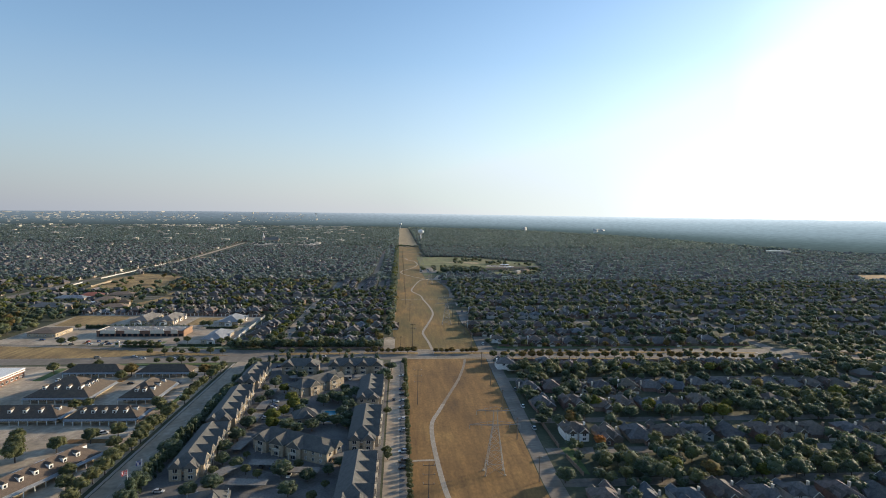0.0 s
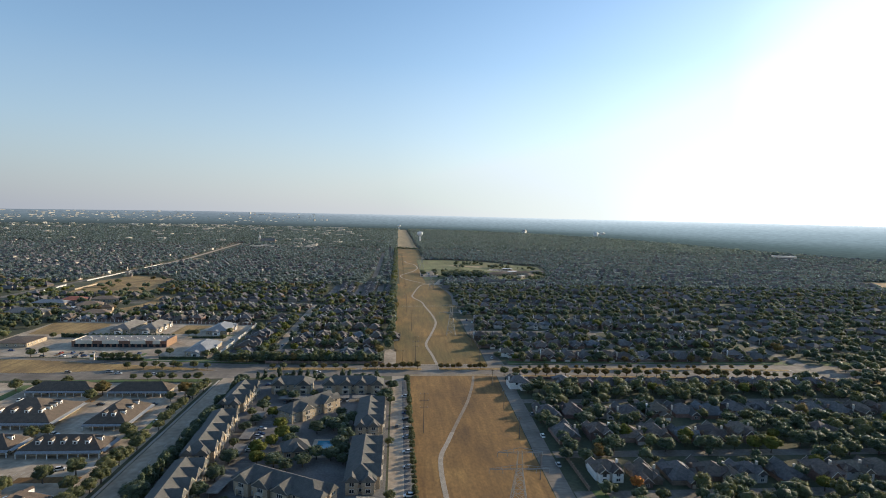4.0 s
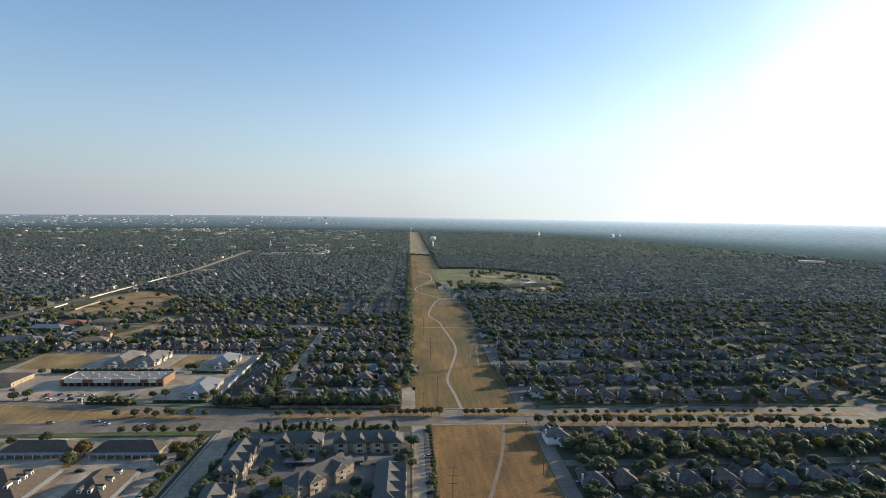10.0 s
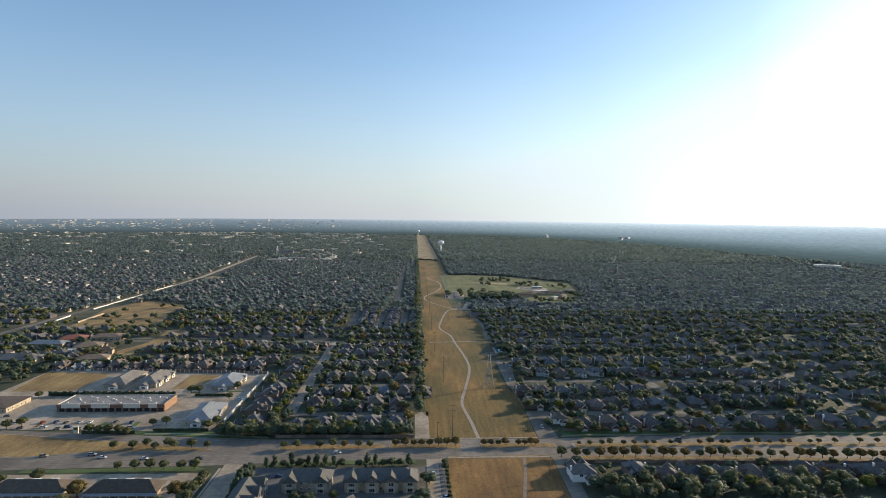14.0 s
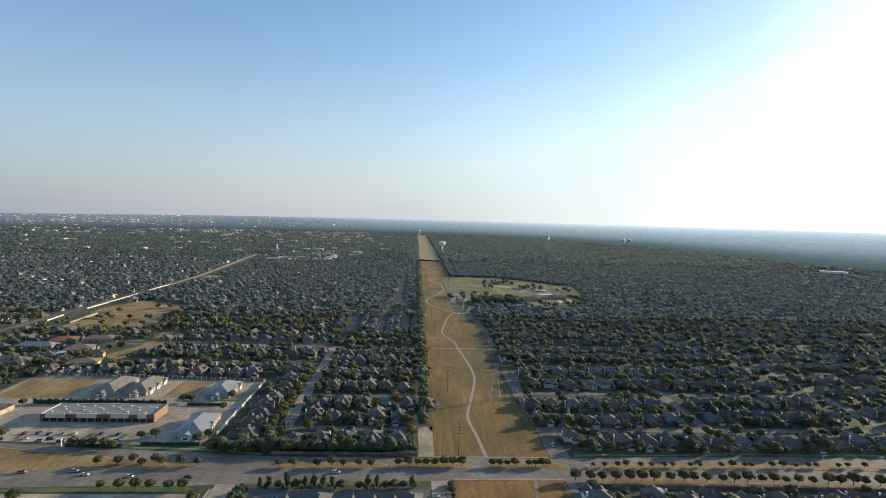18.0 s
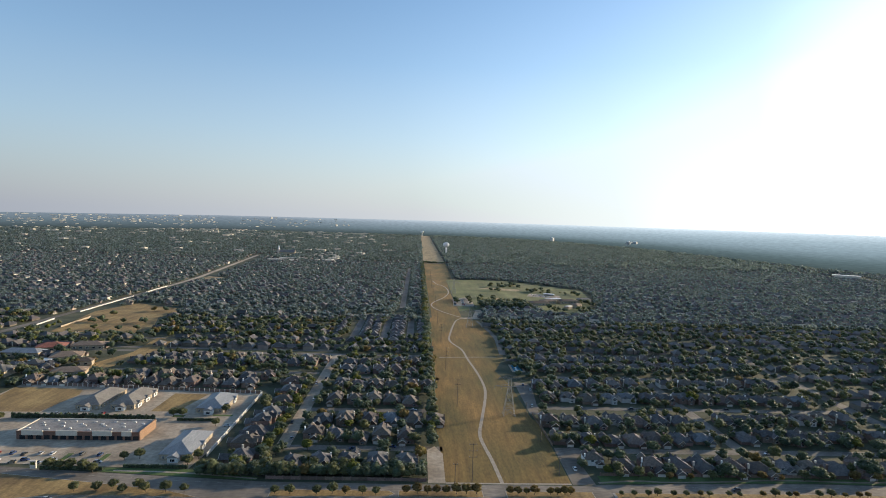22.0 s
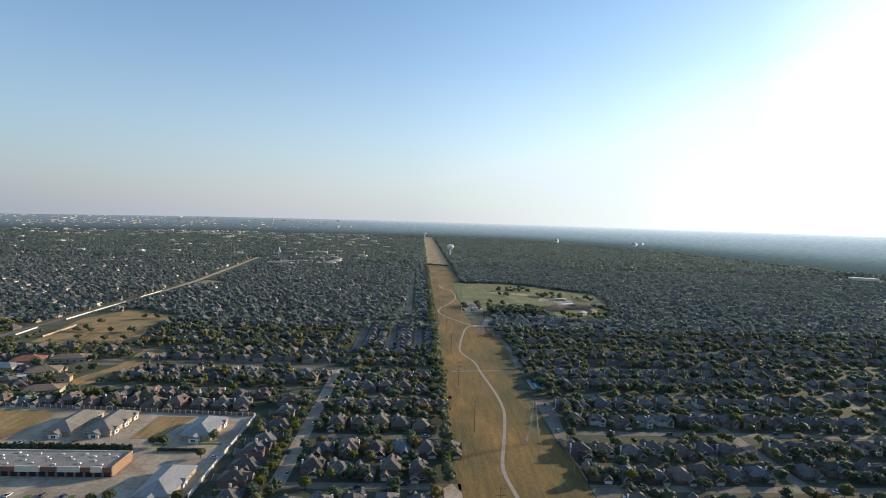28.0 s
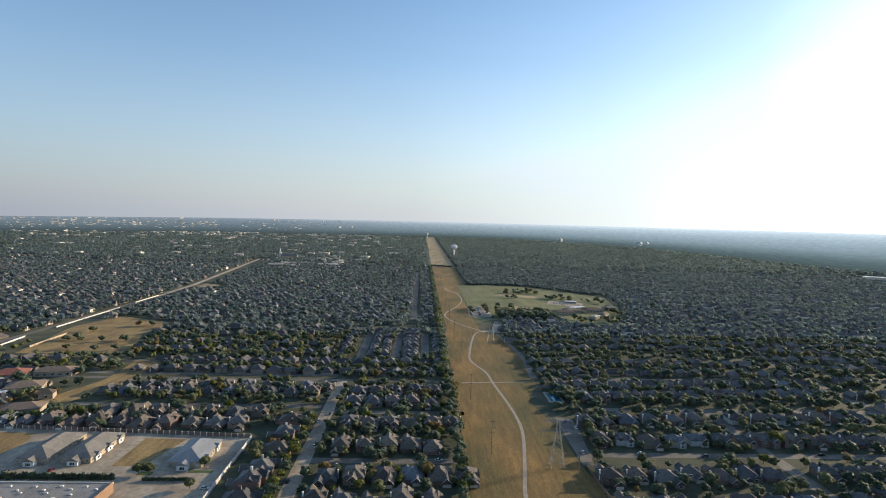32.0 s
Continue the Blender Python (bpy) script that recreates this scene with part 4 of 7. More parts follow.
def office(w, d, turn, cx, cy, front=4, right=0, label="", height=3.2, rise=5.0, back=0):
    """A low office with a hipped shingle roof, porch and white dormers; the porch looks to -y before the turn."""
    ob = tagged(empty("office_building"), label, "office building", "low offices with dormers")
    ob.matrix_basis = pose(cx, cy, 0, 0, 0, turn)
    x, y = w / 2, d / 2
    b = bmesh.new()
    box(b, -x + 1.6, x - 1.6, -y + 2.2, y - 1.0, 0, height)
    part("wall", b, STUCCO, ob, "cream stone walls in the porch's shade")
    b = bmesh.new()
    hip(b, -x, x, -y, y, height + 0.35, rise, 0, 0.35)
    part("roof", b, SHINGLE_BROWN, ob, "brown shingle hipped roof")
    b = bmesh.new()
    solid(b, [(-x - 0.2, -y - 1.6, 2.6), (x + 0.2, -y - 1.6, 2.6), (x + 0.2, -y + 0.5, 3.5), (-x - 0.2, -y + 0.5, 3.5), (-x - 0.2, -y - 1.6, 2.45), (x + 0.2, -y - 1.6, 2.45), (x + 0.2, -y + 0.5, 3.3), (-x - 0.2, -y + 0.5, 3.3)],
          [(0, 1, 2, 3), (7, 6, 5, 4), (0, 4, 5, 1), (1, 5, 6, 2), (2, 6, 7, 3), (3, 7, 4, 0)])
    part("porch_roof", b, METALROOF, ob, "pale metal porch roof")
    if right:
        b = bmesh.new()
        solid(b, [(x + 1.6, -y, 2.6), (x + 1.6, y, 2.6), (x - 0.5, y, 3.5), (x - 0.5, -y, 3.5), (x + 1.6, -y, 2.45), (x + 1.6, y, 2.45), (x - 0.5, y, 3.3), (x - 0.5, -y, 3.3)],
              [(0, 1, 2, 3), (7, 6, 5, 4), (0, 4, 5, 1), (1, 5, 6, 2), (2, 6, 7, 3), (3, 7, 4, 0)])
        part("porch_roof", b, METALROOF, ob, "pale metal porch roof")
    bm_post = bmesh.new()
    box(bm_post, -0.16, 0.16, -0.16, 0.16, 0, 2.5)
    post = mesh_of("post", bm_post, WHITE)
    for k in range(max(3, int(w / 4.5)) + 1):
        n = max(3, int(w / 4.5))
        p = new("post", post)
        p.parent = ob
        p.location = (-x + 0.2 + (w - 0.4) * k / n, -y - 1.3, 0)
    half = min(x, y)
    for count, length, out, face in ((front, w, y, 0), (right, d, x, 90), (back, w, y, 180)):
        for k in range(count):
            s = (k + 0.5) / count - 0.5
            reach = length * 0.74 if length > 2 * half + 2 else length * 0.42
            q = Matrix.Rotation(radians(face), 4, "Z") @ Matrix.Translation((s * reach, -out + 0.36 * half, height + 0.35 + rise * 0.36))
            dm = new("dormer", VENT if face == 180 else DORMER)
            dm.parent = ob
            dm.matrix_basis = q
            dm.scale = (0.95, 0.95, 0.95)
            if k == 0 and face == 0:
                dm["label"] = "white dormer with a small window"
    n = int(w / 4)
    for k in range(n):
        put_window(ob, -x + 2.6 + (w - 5.2) * k / max(1, n - 1), -y + 2.2, 0.9, 0, (1.8, 1.5))
    if right:
        for k in range(int(d / 6)):
            put_window(ob, x - 1.6, -y + 4 + 5.5 * k, 0.9, 90, (1.8, 1.5))
    return ob


office(37, 32, 0, -201.5, 352, 4, 3, "cream office with a brown hipped roof and white dormers", rise=8.0)
office(21.5, 31, 0, -154.5, 349.5, 2, 3, "small cream office with a brown hipped roof and dormers", rise=6.5)
office(52, 15, 0, -207, 310, 5, 1, "long cream office with a porch and a row of dormers", rise=4.6)
office(37, 15, 0, -158, 308.5, 5, 1, "long low office with five white dormers and a metal porch", rise=4.6)
office(50, 14, 68, -151.5, 238, 6, 1, "long office with white dormers along its sunlit roof", rise=4.4, back=4)
office(38, 13, 0, -209, 395, 0, 0, "long dark-roofed office seen from its shaded side", rise=4.0, back=3)
office(36, 13, 0, -161.5, 394, 0, 0, "long dark-roofed office beside the road", rise=4.0, back=3)


# ---- shops and metal-roofed offices north of the road ----
def brick_shops():
    ob = tagged(empty("shop_building"), "long flat-roofed red brick shop row with pale panels", "shop building")
    ob.matrix_basis = pose(-234, 525, 0) @ Matrix.Diagonal((1, 0.92, 0.86, 1))
    b = bmesh.new()
    box(b, -38, 38, -12, 12, 0, 5.6)
    part("wall", b, BRICK_RED, ob, "red brick walls")
    b = bmesh.new()
    box(b, -37.4, 37.4, -11.4, 11.4, 5.6, 5.75)
    part("roof", b, ROOFPALE, ob, "pale flat roof membrane")
    for i, (x0, x1, y0, y1) in enumerate(((-38.2, 38.2, -12.2, -11.5), (-38.2, 38.2, 11.5, 12.2), (-38.2, -37.5, -11.5, 11.5), (37.5, 38.2, -11.5, 11.5))):
        b = bmesh.new()
        box(b, x0, x1, y0, y1, 0 if i == 3 else 5.55, 6.9 if i == 3 else 6.3)
        # east end gets a lighter brick copy, its sunlight put into the colour
        part("parapet", b, (BRICK_RED, CREAM, CREAM, BRICK_SUNLIT)[i], ob)
    for k, (x, w) in enumerate(((-28, 13), (-7, 13), (15, 12), (30, 6))):
        b = bmesh.new()
        box(b, x - w / 2, x + w / 2, -12.75, -11.9, 3.4, 7.1)
        part("sign_panel", b, CREAM, ob, "pale panel above the shop fronts")
    for k in range(15):
        b = bmesh.new()
        box(b, -36 + k * 5, -32.6 + k * 5, -12.12, -11.9, 0.3, 3.2)
        part("shop_window", b, GLASS, ob)
    for k in range(22):
        b = bmesh.new()
        x, y = -34 + 3.2 * k, (-6.5, 3.5, -1.5, 7.0)[k % 4] + rng.uniform(-1.2, 1.2)
        w_ = rng.uniform(0.5, 1.1)
        box(b, x - w_, x + w_, y - 0.6, y + 0.6, 5.7, 6.4)
        box(b, x - w_ * 0.6, x + w_ * 0.6, y - 0.4, y + 0.4, 6.4, 6.55)
        part("rooftop_unit", b, FENCE_WHITE, ob, "white rooftop air handler")


brick_shops()


def metal_office(cx, cy, w, d, label, roof=METALROOF, rise=4.2, porch=True, hipped=False, turn=0, side_gables=0):
    """Ridge along y, a small gabled porch to -y."""
    ob = tagged(empty("office_building"), label, "office building", "metal-roofed offices")
    ob.matrix_basis = pose(cx, cy, 0, 0, 0, turn)
    b = bmesh.new()
    (gable_body if not hipped else lambda *a: box(a[0], *a[1:7]))(b, -w / 2, w / 2, -d / 2, d / 2, 0, 3.6, rise * 0.93)
    part("wall", b, STUCCO, ob, "tan stone walls")
    b = bmesh.new()
    (hip if hipped else gable)(b, -w / 2 - 0.7, w / 2 + 0.7, -d / 2 - 0.6, d / 2 + 0.6, 3.75, rise)
    part("roof", b, roof, ob, "pale standing-seam metal roof")
    if porch:
        b = bmesh.new()
        gable_body(b, -3, 3, -d / 2 - 3.6, -d / 2 + 1, 0, 3.0, 1.5)
        part("porch", b, WHITE, ob, "white gabled porch")
        b = bmesh.new()
        gable(b, -3.6, 3.6, -d / 2 - 4, -d / 2 + 4.5, 3.1, 1.7)
        part("porch_roof", b, roof, ob)
        put_window(ob, 0, -d / 2 - 3.6, 0.6, 0, (2.6, 1.6))
    for k in range(side_gables):
        y = -d / 2 + d * (k + 0.5) / side_gables
        b = bmesh.new()
        gable_body(b, w / 2 - 1, w / 2 + 1.2, y - 2.6, y + 2.6, 0, 3.0, 1.5, "x")
        part("gable", b, WHITE, ob)
        b = bmesh.new()
        gable(b, w / 2 - 4, w / 2 + 1.6, y - 3.1, y + 3.1, 3.1, 1.8, "x")
        part("gable_roof", b, roof, ob)
        put_window(ob, w / 2 + 1.2, y, 0.8, 90, (1.8, 1.5))
    for k in range(max(2, int(w / 5))):
        put_window(ob, -w / 2 + 2 + (w - 4) * k / max(1, int(w / 5) - 1), -d / 2, 0.9, 0)
    for k in range(int(d / 4.5)):
        put_window(ob, w / 2, -d / 2 + 2.5 + 4.3 * k, 0.9, 90)
    return ob


metal_office(-162, 504, 18, 35, "white office with a long pale hipped metal roof", rise=4.4, hipped=True, side_gables=1)
metal_office(-260, 587, 17, 38, "pale office with a grey hipped roof and porch", FLATROOF, 4.0, True, True)
metal_office(-236, 588, 17, 37, "pale office with a hipped roof and small white gables", FLATROOF, 4.2, True, True, side_gables=3)
metal_office(-171, 581, 19, 33, "white office with a blue-grey metal hipped roof", METALROOF, 4.6, True, True, side_gables=2)
metal_office(-318, 525, 24, 26, "low tan shop with a flat-pitched roof", SHINGLE_BROWN, 1.2, False, True)


def banded_shop():
    ob = tagged(empty("shop_building"), "red-brown shop with white fascia bands at the lot's edge", "shop building")
    ob.matrix_basis = pose(-276, 376, 0, 0, 0, 0)
    b = bmesh.new()
    box(b, -22, 22, -14, 14, 0, 4.2)
    part("wall", b, BRICK_RED, ob, "red-brown walls")
    for z in (4.2, 5.6):
        b = bmesh.new()
        box(b, -22.4, 22.4, -14.4, 14.4, z, z + 0.7)
        part("fascia", b, WHITE, ob, "white fascia band")
    b = bmesh.new()
    box(b, -22.1, 22.1, -14.1, 14.1, 4.9, 5.6)
    part("fascia", b, BRICK_RED, ob)
    for k in range(6):
        put_window(ob, 22, -11.5 + 4.4 * k, 0.8, 90, (2.6, 1.6))


banded_shop()


def panel_wall(points, height, name, label, step, mat_panel, mat_post):
    """A wall of panels between posts, each of its own."""
    ob = tagged(empty(name), label, "wall")
    a, c = Vector(points[0]), Vector(points[1])
    n = int((c - a).length / step)
    turn = math.degrees(math.atan2(c.y - a.y, c.x - a.x))
    ob.matrix_basis = pose(a.x, a.y, 0, 0, 0, turn)
    real = (c - a).length / n
    b = bmesh.new()
    box(b, 0.2, real - 0.2, -0.07, 0.07, 0.0, height - 0.1)
    box(b, 0.2, real - 0.2, -0.11, 0.11, height - 0.1, height)
    pm = mesh_of("panel", b, mat_panel)
    b = bmesh.new()
    box(b, -0.25, 0.25, -0.25, 0.25, 0, height + 0.15)
    box(b, -0.32, 0.32, -0.32, 0.32, height + 0.15, height + 0.28)
    qm = mesh_of("post", b, mat_post)
    for k in range(n):
        p = new("panel", pm)
        p.parent = ob
        p.location = (k * real, 0, 0)
    for k in range(n + 1):
        p = new("post", qm)
        p.parent = ob
        p.location = (k * real, 0, 0)
    return ob


panel_wall([(-345, 624.6), (-147, 610)], 2.3, "boundary_wall", "long brown brick wall with pale posts behind the lots", 4.2, BRICK, FENCE_WHITE)
panel_wall([(-145.5, 608), (-145.5, 492)], 2.4, "boundary_wall", "white panelled wall between offices and houses", 4.0, FENCE_WHITE, FENCE_WHITE)
panel_wall([(-530, 848), (-530, 881)], 1.7, "boundary_wall", "long sunlit pale wall beside the avenue", 9.0, FENCE_WHITE, FENCE_WHITE)
panel_wall([(-487, 832), (-493, 895)], 1.7, "boundary_wall", "long sunlit pale wall beside the avenue", 9.0, FENCE_WHITE, FENCE_WHITE)
panel_wall([(-493, 950), (-496, 1101)], 1.7, "boundary_wall", "long sunlit pale wall beside the avenue", 9.0, FENCE_WHITE, FENCE_WHITE)
panel_wall([(-499, 1150), (-500, 1233)], 1.7, "boundary_wall", "long sunlit pale wall beside the avenue", 9.0, FENCE_WHITE, FENCE_WHITE)
panel_wall([(-454, 846), (-457, 912)], 2.2, "boundary_wall", "tan wall at the edge of the dry field", 8.0, STUCCO, STUCCO)
panel_wall([(-103, 464.5), (-14, 463.2)], 1.9, "boundary_wall", "brown brick wall before the back yards", 4.5, BRICK, BRICK)
panel_wall([(88, 472.5), (318, 471)], 1.8, "boundary_wall", "brown brick wall behind a green verge", 6.0, BRICK, BRICK)
panel_wall([(88, 424), (322, 417)], 1.8, "boundary_wall", "brown brick wall behind the roadside trees", 6.0, BRICK, BRICK)
panel_wall([(82.5, 232), (80.5, 250)], 1.8, "garden_fence", "weathered wooden fence along the alley", 2.4, CEDAR, CEDAR)
panel_wall([(80, 262), (79.5, 296)], 1.8, "garden_fence", "weathered wooden fence along the alley", 2.4, CEDAR, CEDAR)
panel_wall([(83, 305), (80.5, 365)], 1.8, "garden_fence", "weathered wooden fence along the alley", 2.4, CEDAR, CEDAR)
panel_wall([(69.8, 514), (68.2, 570)], 1.8, "garden_fence", "weathered wooden fence beside the grass strip", 2.4, CEDAR, CEDAR)


# ---- apartments ----
def apartment(cx, cy, length, width, turn, front, back=(), ends=(), label="", eave=5.8, rise=4.0):
    """Ridge along local x; cross gables at the given offsets along the front (local -y) and the back."""
    ob = tagged(empty("apartment_building"), label, "apartment building", "apartments")
    ob.matrix_basis = pose(cx, cy, 0, 0, 0, turn)
    x, y = length / 2, width / 2
    b = bmesh.new()
    box(b, -x, x, -y, y, 0, eave)
    part("wall", b, STUCCO, ob, "cream stone and stucco walls")
    b = bmesh.new()
    hip(b, -x - 0.8, x + 0.8, -y - 0.8, y + 0.8, eave + 0.1, rise, 0, 0.3)
    part("roof", b, SHINGLE_GREY, ob, "grey-green shingle roof")
    for side, offsets in ((0, front), (180, back)):
        for o in offsets:
            q = Matrix.Rotation(radians(side), 4, "Z")
            b = bmesh.new()
            gable_body(b, o - 3.6, o + 3.6, -y - 1.9, -y + 1, 0, eave, 3.0)
            bmesh.ops.transform(b, matrix=q, verts=b.verts)
            bay = part("gable_bay", b, STUCCO, ob)
            b = bmesh.new()
            gable(b, o - 4.4, o + 4.4, -y - 2.4, 0.5, eave + 0.1, 3.6, "y", 0, 0.25)
            bmesh.ops.transform(b, matrix=q, verts=b.verts)
            part("gable_roof", b, SHINGLE_GREY, bay)
            b = bmesh.new()
            solid(b, [(o - 4.45, -y - 2.45, eave - 0.2), (o - 4.45, -y - 2.45, eave + 0.12), (o, -y - 2.45, eave + 3.74), (o + 4.45, -y - 2.45, eave + 0.12), (o + 4.45, -y - 2.45, eave - 0.2), (o, -y - 2.45, eave + 3.3)],
                  [(0, 5, 2, 1), (5, 4, 3, 2)])
            bmesh.ops.solidify(b, geom=b.faces[:], thickness=0.12)
            bmesh.ops.transform(b, matrix=q, verts=b.verts)
            part("gable_trim", b, CREAM, bay)
            for z in (0.5, 3.6):
                w = new("window", WIN[(2.6, 1.6)])
                w.parent = bay
                w.matrix_basis = q @ pose(o, -y - 1.9, z)
            b = bmesh.new()
            box(b, o - 2.0, o + 2.0, -y - 3.0, -y - 1.9, 2.95, 3.12)
            box(b, o - 2.0, o + 2.0, -y - 3.0, -y - 2.92, 3.95, 4.03)
            for k in range(9):
                box(b, o - 1.98 + 0.49 * k, o - 1.92 + 0.49 * k, -y - 2.99, -y - 2.93, 3.12, 3.95)
            for sx in (-1.9, 1.9):
                box(b, o + sx - 0.12, o + sx + 0.12, -y - 3.0, -y - 2.76, 0, 2.95)
            bmesh.ops.transform(b, matrix=q, verts=b.verts)
            part("balcony", b, CREAM, bay, "cream balcony on two posts")
    for side in ends:
        s = 1 if side > 0 else -1
        for o in (-y * 0.55, y * 0.55):
            b = bmesh.new()
            gable_body(b, s * x - (0.2 if s > 0 else 1.2), s * x + (1.2 if s > 0 else 0.2), o - 2.5, o + 2.5, 0, eave - 0.4, 2.3, "x")
            bay = part("gable_bay", b, STUCCO, ob)
            b = bmesh.new()
            gable(b, min(s * x - 3.2 * s, s * x + 1.6 * s), max(s * x - 3.2 * s, s * x + 1.6 * s), o - 3.1, o + 3.1, eave - 0.3, 2.9, "x")
            part("gable_roof", b, SHINGLE_GREY, bay)
            for z in (0.9, 3.7):
                w = new("window", WIN[(1.8, 1.5)])
                w.parent = bay
                w.matrix_basis = pose(s * (x + 1.2), o, z, 0, 0, 90 if s > 0 else 270)
    n = int(length / 4)
    for k in range(n):
        px = -x + 2 + (length - 4) * k / (n - 1)
        if all(abs(px - o) > 4.2 for o in front):
            for z in (0.9, 3.9):
                put_window(ob, px, -y, z)
    for k in range(3):
        for z in (0.9, 3.9):
            put_window(ob, x, -y + width * (k + 0.5) / 3, z, 90)
            put_window(ob, -x, -y + width * (k + 0.5) / 3, z, 270)
    return ob


W_LABEL = "long cream apartment house with sunlit gables and grey roof"
apartment(-92.0, 260, 47, 11.5, 92.5, (-18, -9, 0, 9, 18), (), (-1,), W_LABEL)
apartment(-95.2, 317.5, 54, 11.5, 93.6, (-21, -10.5, 0, 10.5, 21), (), (-1,), W_LABEL)
apartment(-98.2, 376.5, 39, 11.5, 90, (-14, -4.5, 5, 14.5), (), (-1,), W_LABEL)
E_LABEL = "cream apartment house with grey roof beside the drive"
apartment(-17.4, 226, 44, 12.2, 90, (-15, -5, 5, 15), (), (-1,), E_LABEL)
apartment(-17.4, 285.5, 45, 12.2, 90, (-15, -5, 5, 15), (), (-1,), E_LABEL)
apartment(-17.8, 344, 43, 12.2, 90, (-15, -5, 5, 15), (), (-1,), E_LABEL)
N_LABEL = "cream apartment house with white-trimmed gables facing the court"
apartment(-70, 399, 25, 12, 0, (-8, 8), (), (), N_LABEL)
apartment(-30.8, 399, 38, 12, 0, (-15, -4.5, 5.5, 15.5), (), (), N_LABEL)
apartment(-48.5, 263, 42, 12.5, -29, (-15, -5, 5), (), (1,), "angled cream apartment house around the pool court")
apartment(-52.8, 357.5, 35, 11.5, 50, (-8, 8), (), (1,), "angled cream apartment house with a long grey roof")
apartment(-73, 212, 15, 11, 12, (2.5,), (), (), "small cream leasing house with a grey hipped roof", 3.4, 4.0)


def clubhouse():
    ob = tagged(empty("clubhouse"), "small clubhouse with a steep grey roof by the pool", "clubhouse")
    ob.matrix_basis = pose(-51, 303, 0, 0, 0, 20)
    b = bmesh.new()
    box(b, -6, 6, -5, 5, 0, 3.6)
    part("wall", b, STUCCO, ob)
    b = bmesh.new()
    hip(b, -6.8, 6.8, -5.8, 5.8, 3.7, 3.8)
    gable(b, -2.8, 3.2, -7.2, 0, 3.7, 2.8)
    part("roof", b, SHINGLE_GREY, ob)
    for x in (-4, 0, 4):
        put_window(ob, x, -5, 0.8, 0, (1.8, 1.5))


clubhouse()


def pool(x0, x1, y0, y1, label):
    ob = tagged(empty("swimming_pool"), label, "swimming pool")
    b = bmesh.new()
    slab(b, rect(x0 - 2.2, x1 + 2.2, y0 - 2.2, y1 + 2.2), 0.0, 0.14)
    bmesh.ops.recalc_face_normals(b, faces=b.faces)
    part("deck", b, CONCRETE, ob, "pale concrete deck")
    b = bmesh.new()
    for q in ((x0 - 0.4, x1 + 0.4, y0 - 0.4, y0), (x0 - 0.4, x1 + 0.4, y1, y1 + 0.4), (x0 - 0.4, x0, y0, y1), (x1, x1 + 0.4, y0, y1)):
        box(b, *q, 0.10, 0.24)
    part("coping", b, KERB, ob)
    b = bmesh.new()
    slab(b, rect(x0, x1, y0, y1), 0.1, 0.17)
    bmesh.ops.recalc_face_normals(b, faces=b.faces)
    part("water", b, POOLWATER, ob, "clear blue pool water")
    return ob


pool(-42, -34, 300, 317, "blue apartment pool with a concrete deck")
pool(75, 84, 690, 712, "bright blue neighbourhood pool in a pale deck")
for px_, py_, sx in ((90.5, 690, 2.6), (80, 721, 8)):
    ob = tagged(empty("pavilion"), "small open pavilion with a dark roof by the pool", "pavilion")
    ob.matrix_basis = pose(px_, py_, 0.1)
    b = bmesh.new()
    hip(b, -sx, sx, -3, 3, 2.9, 1.2)
    part("roof", b, SHINGLE, ob)
    for sxx in (-1, 1):
        for syy in (-1, 1):
            b = bmesh.new()
            box(b, sxx * (sx - 0.5) - 0.12, sxx * (sx - 0.5) + 0.12, syy * 2.5 - 0.12, syy * 2.5 + 0.12, -0.1, 2.8)
            part("post", b, WOOD, ob)


def carport_build():
    ob = tagged(empty("carport"), "flat pale carport roof on thin posts", "carport")
    b = bmesh.new()
    box(b, -8, 8, -2.7, 2.7, 2.5, 2.75)
    part("roof", b, FLATROOF, ob)
    for x in (-7, -2.4, 2.4, 7):
        b = bmesh.new()
        box(b, x - 0.08, x + 0.08, 1.6, 1.76, 0, 2.5)
        part("post", b, STEEL, ob)
    return ob


for x, y, a in ((-58, 246, -4), (-42, 238, -4), (-75, 238, 60), (-62, 228, -4), (-40, 378, 0), (-22, 378, 0), (-66, 377, 0), (-78, 300, 88), (-78, 322, 88), (-79, 345, 88), (-28, 252, 0), (-75, 268, 80)):
    kinds.put("carport", carport_build, pose(x, y, 0.03, 0, 0, a), 1.0, "carports")


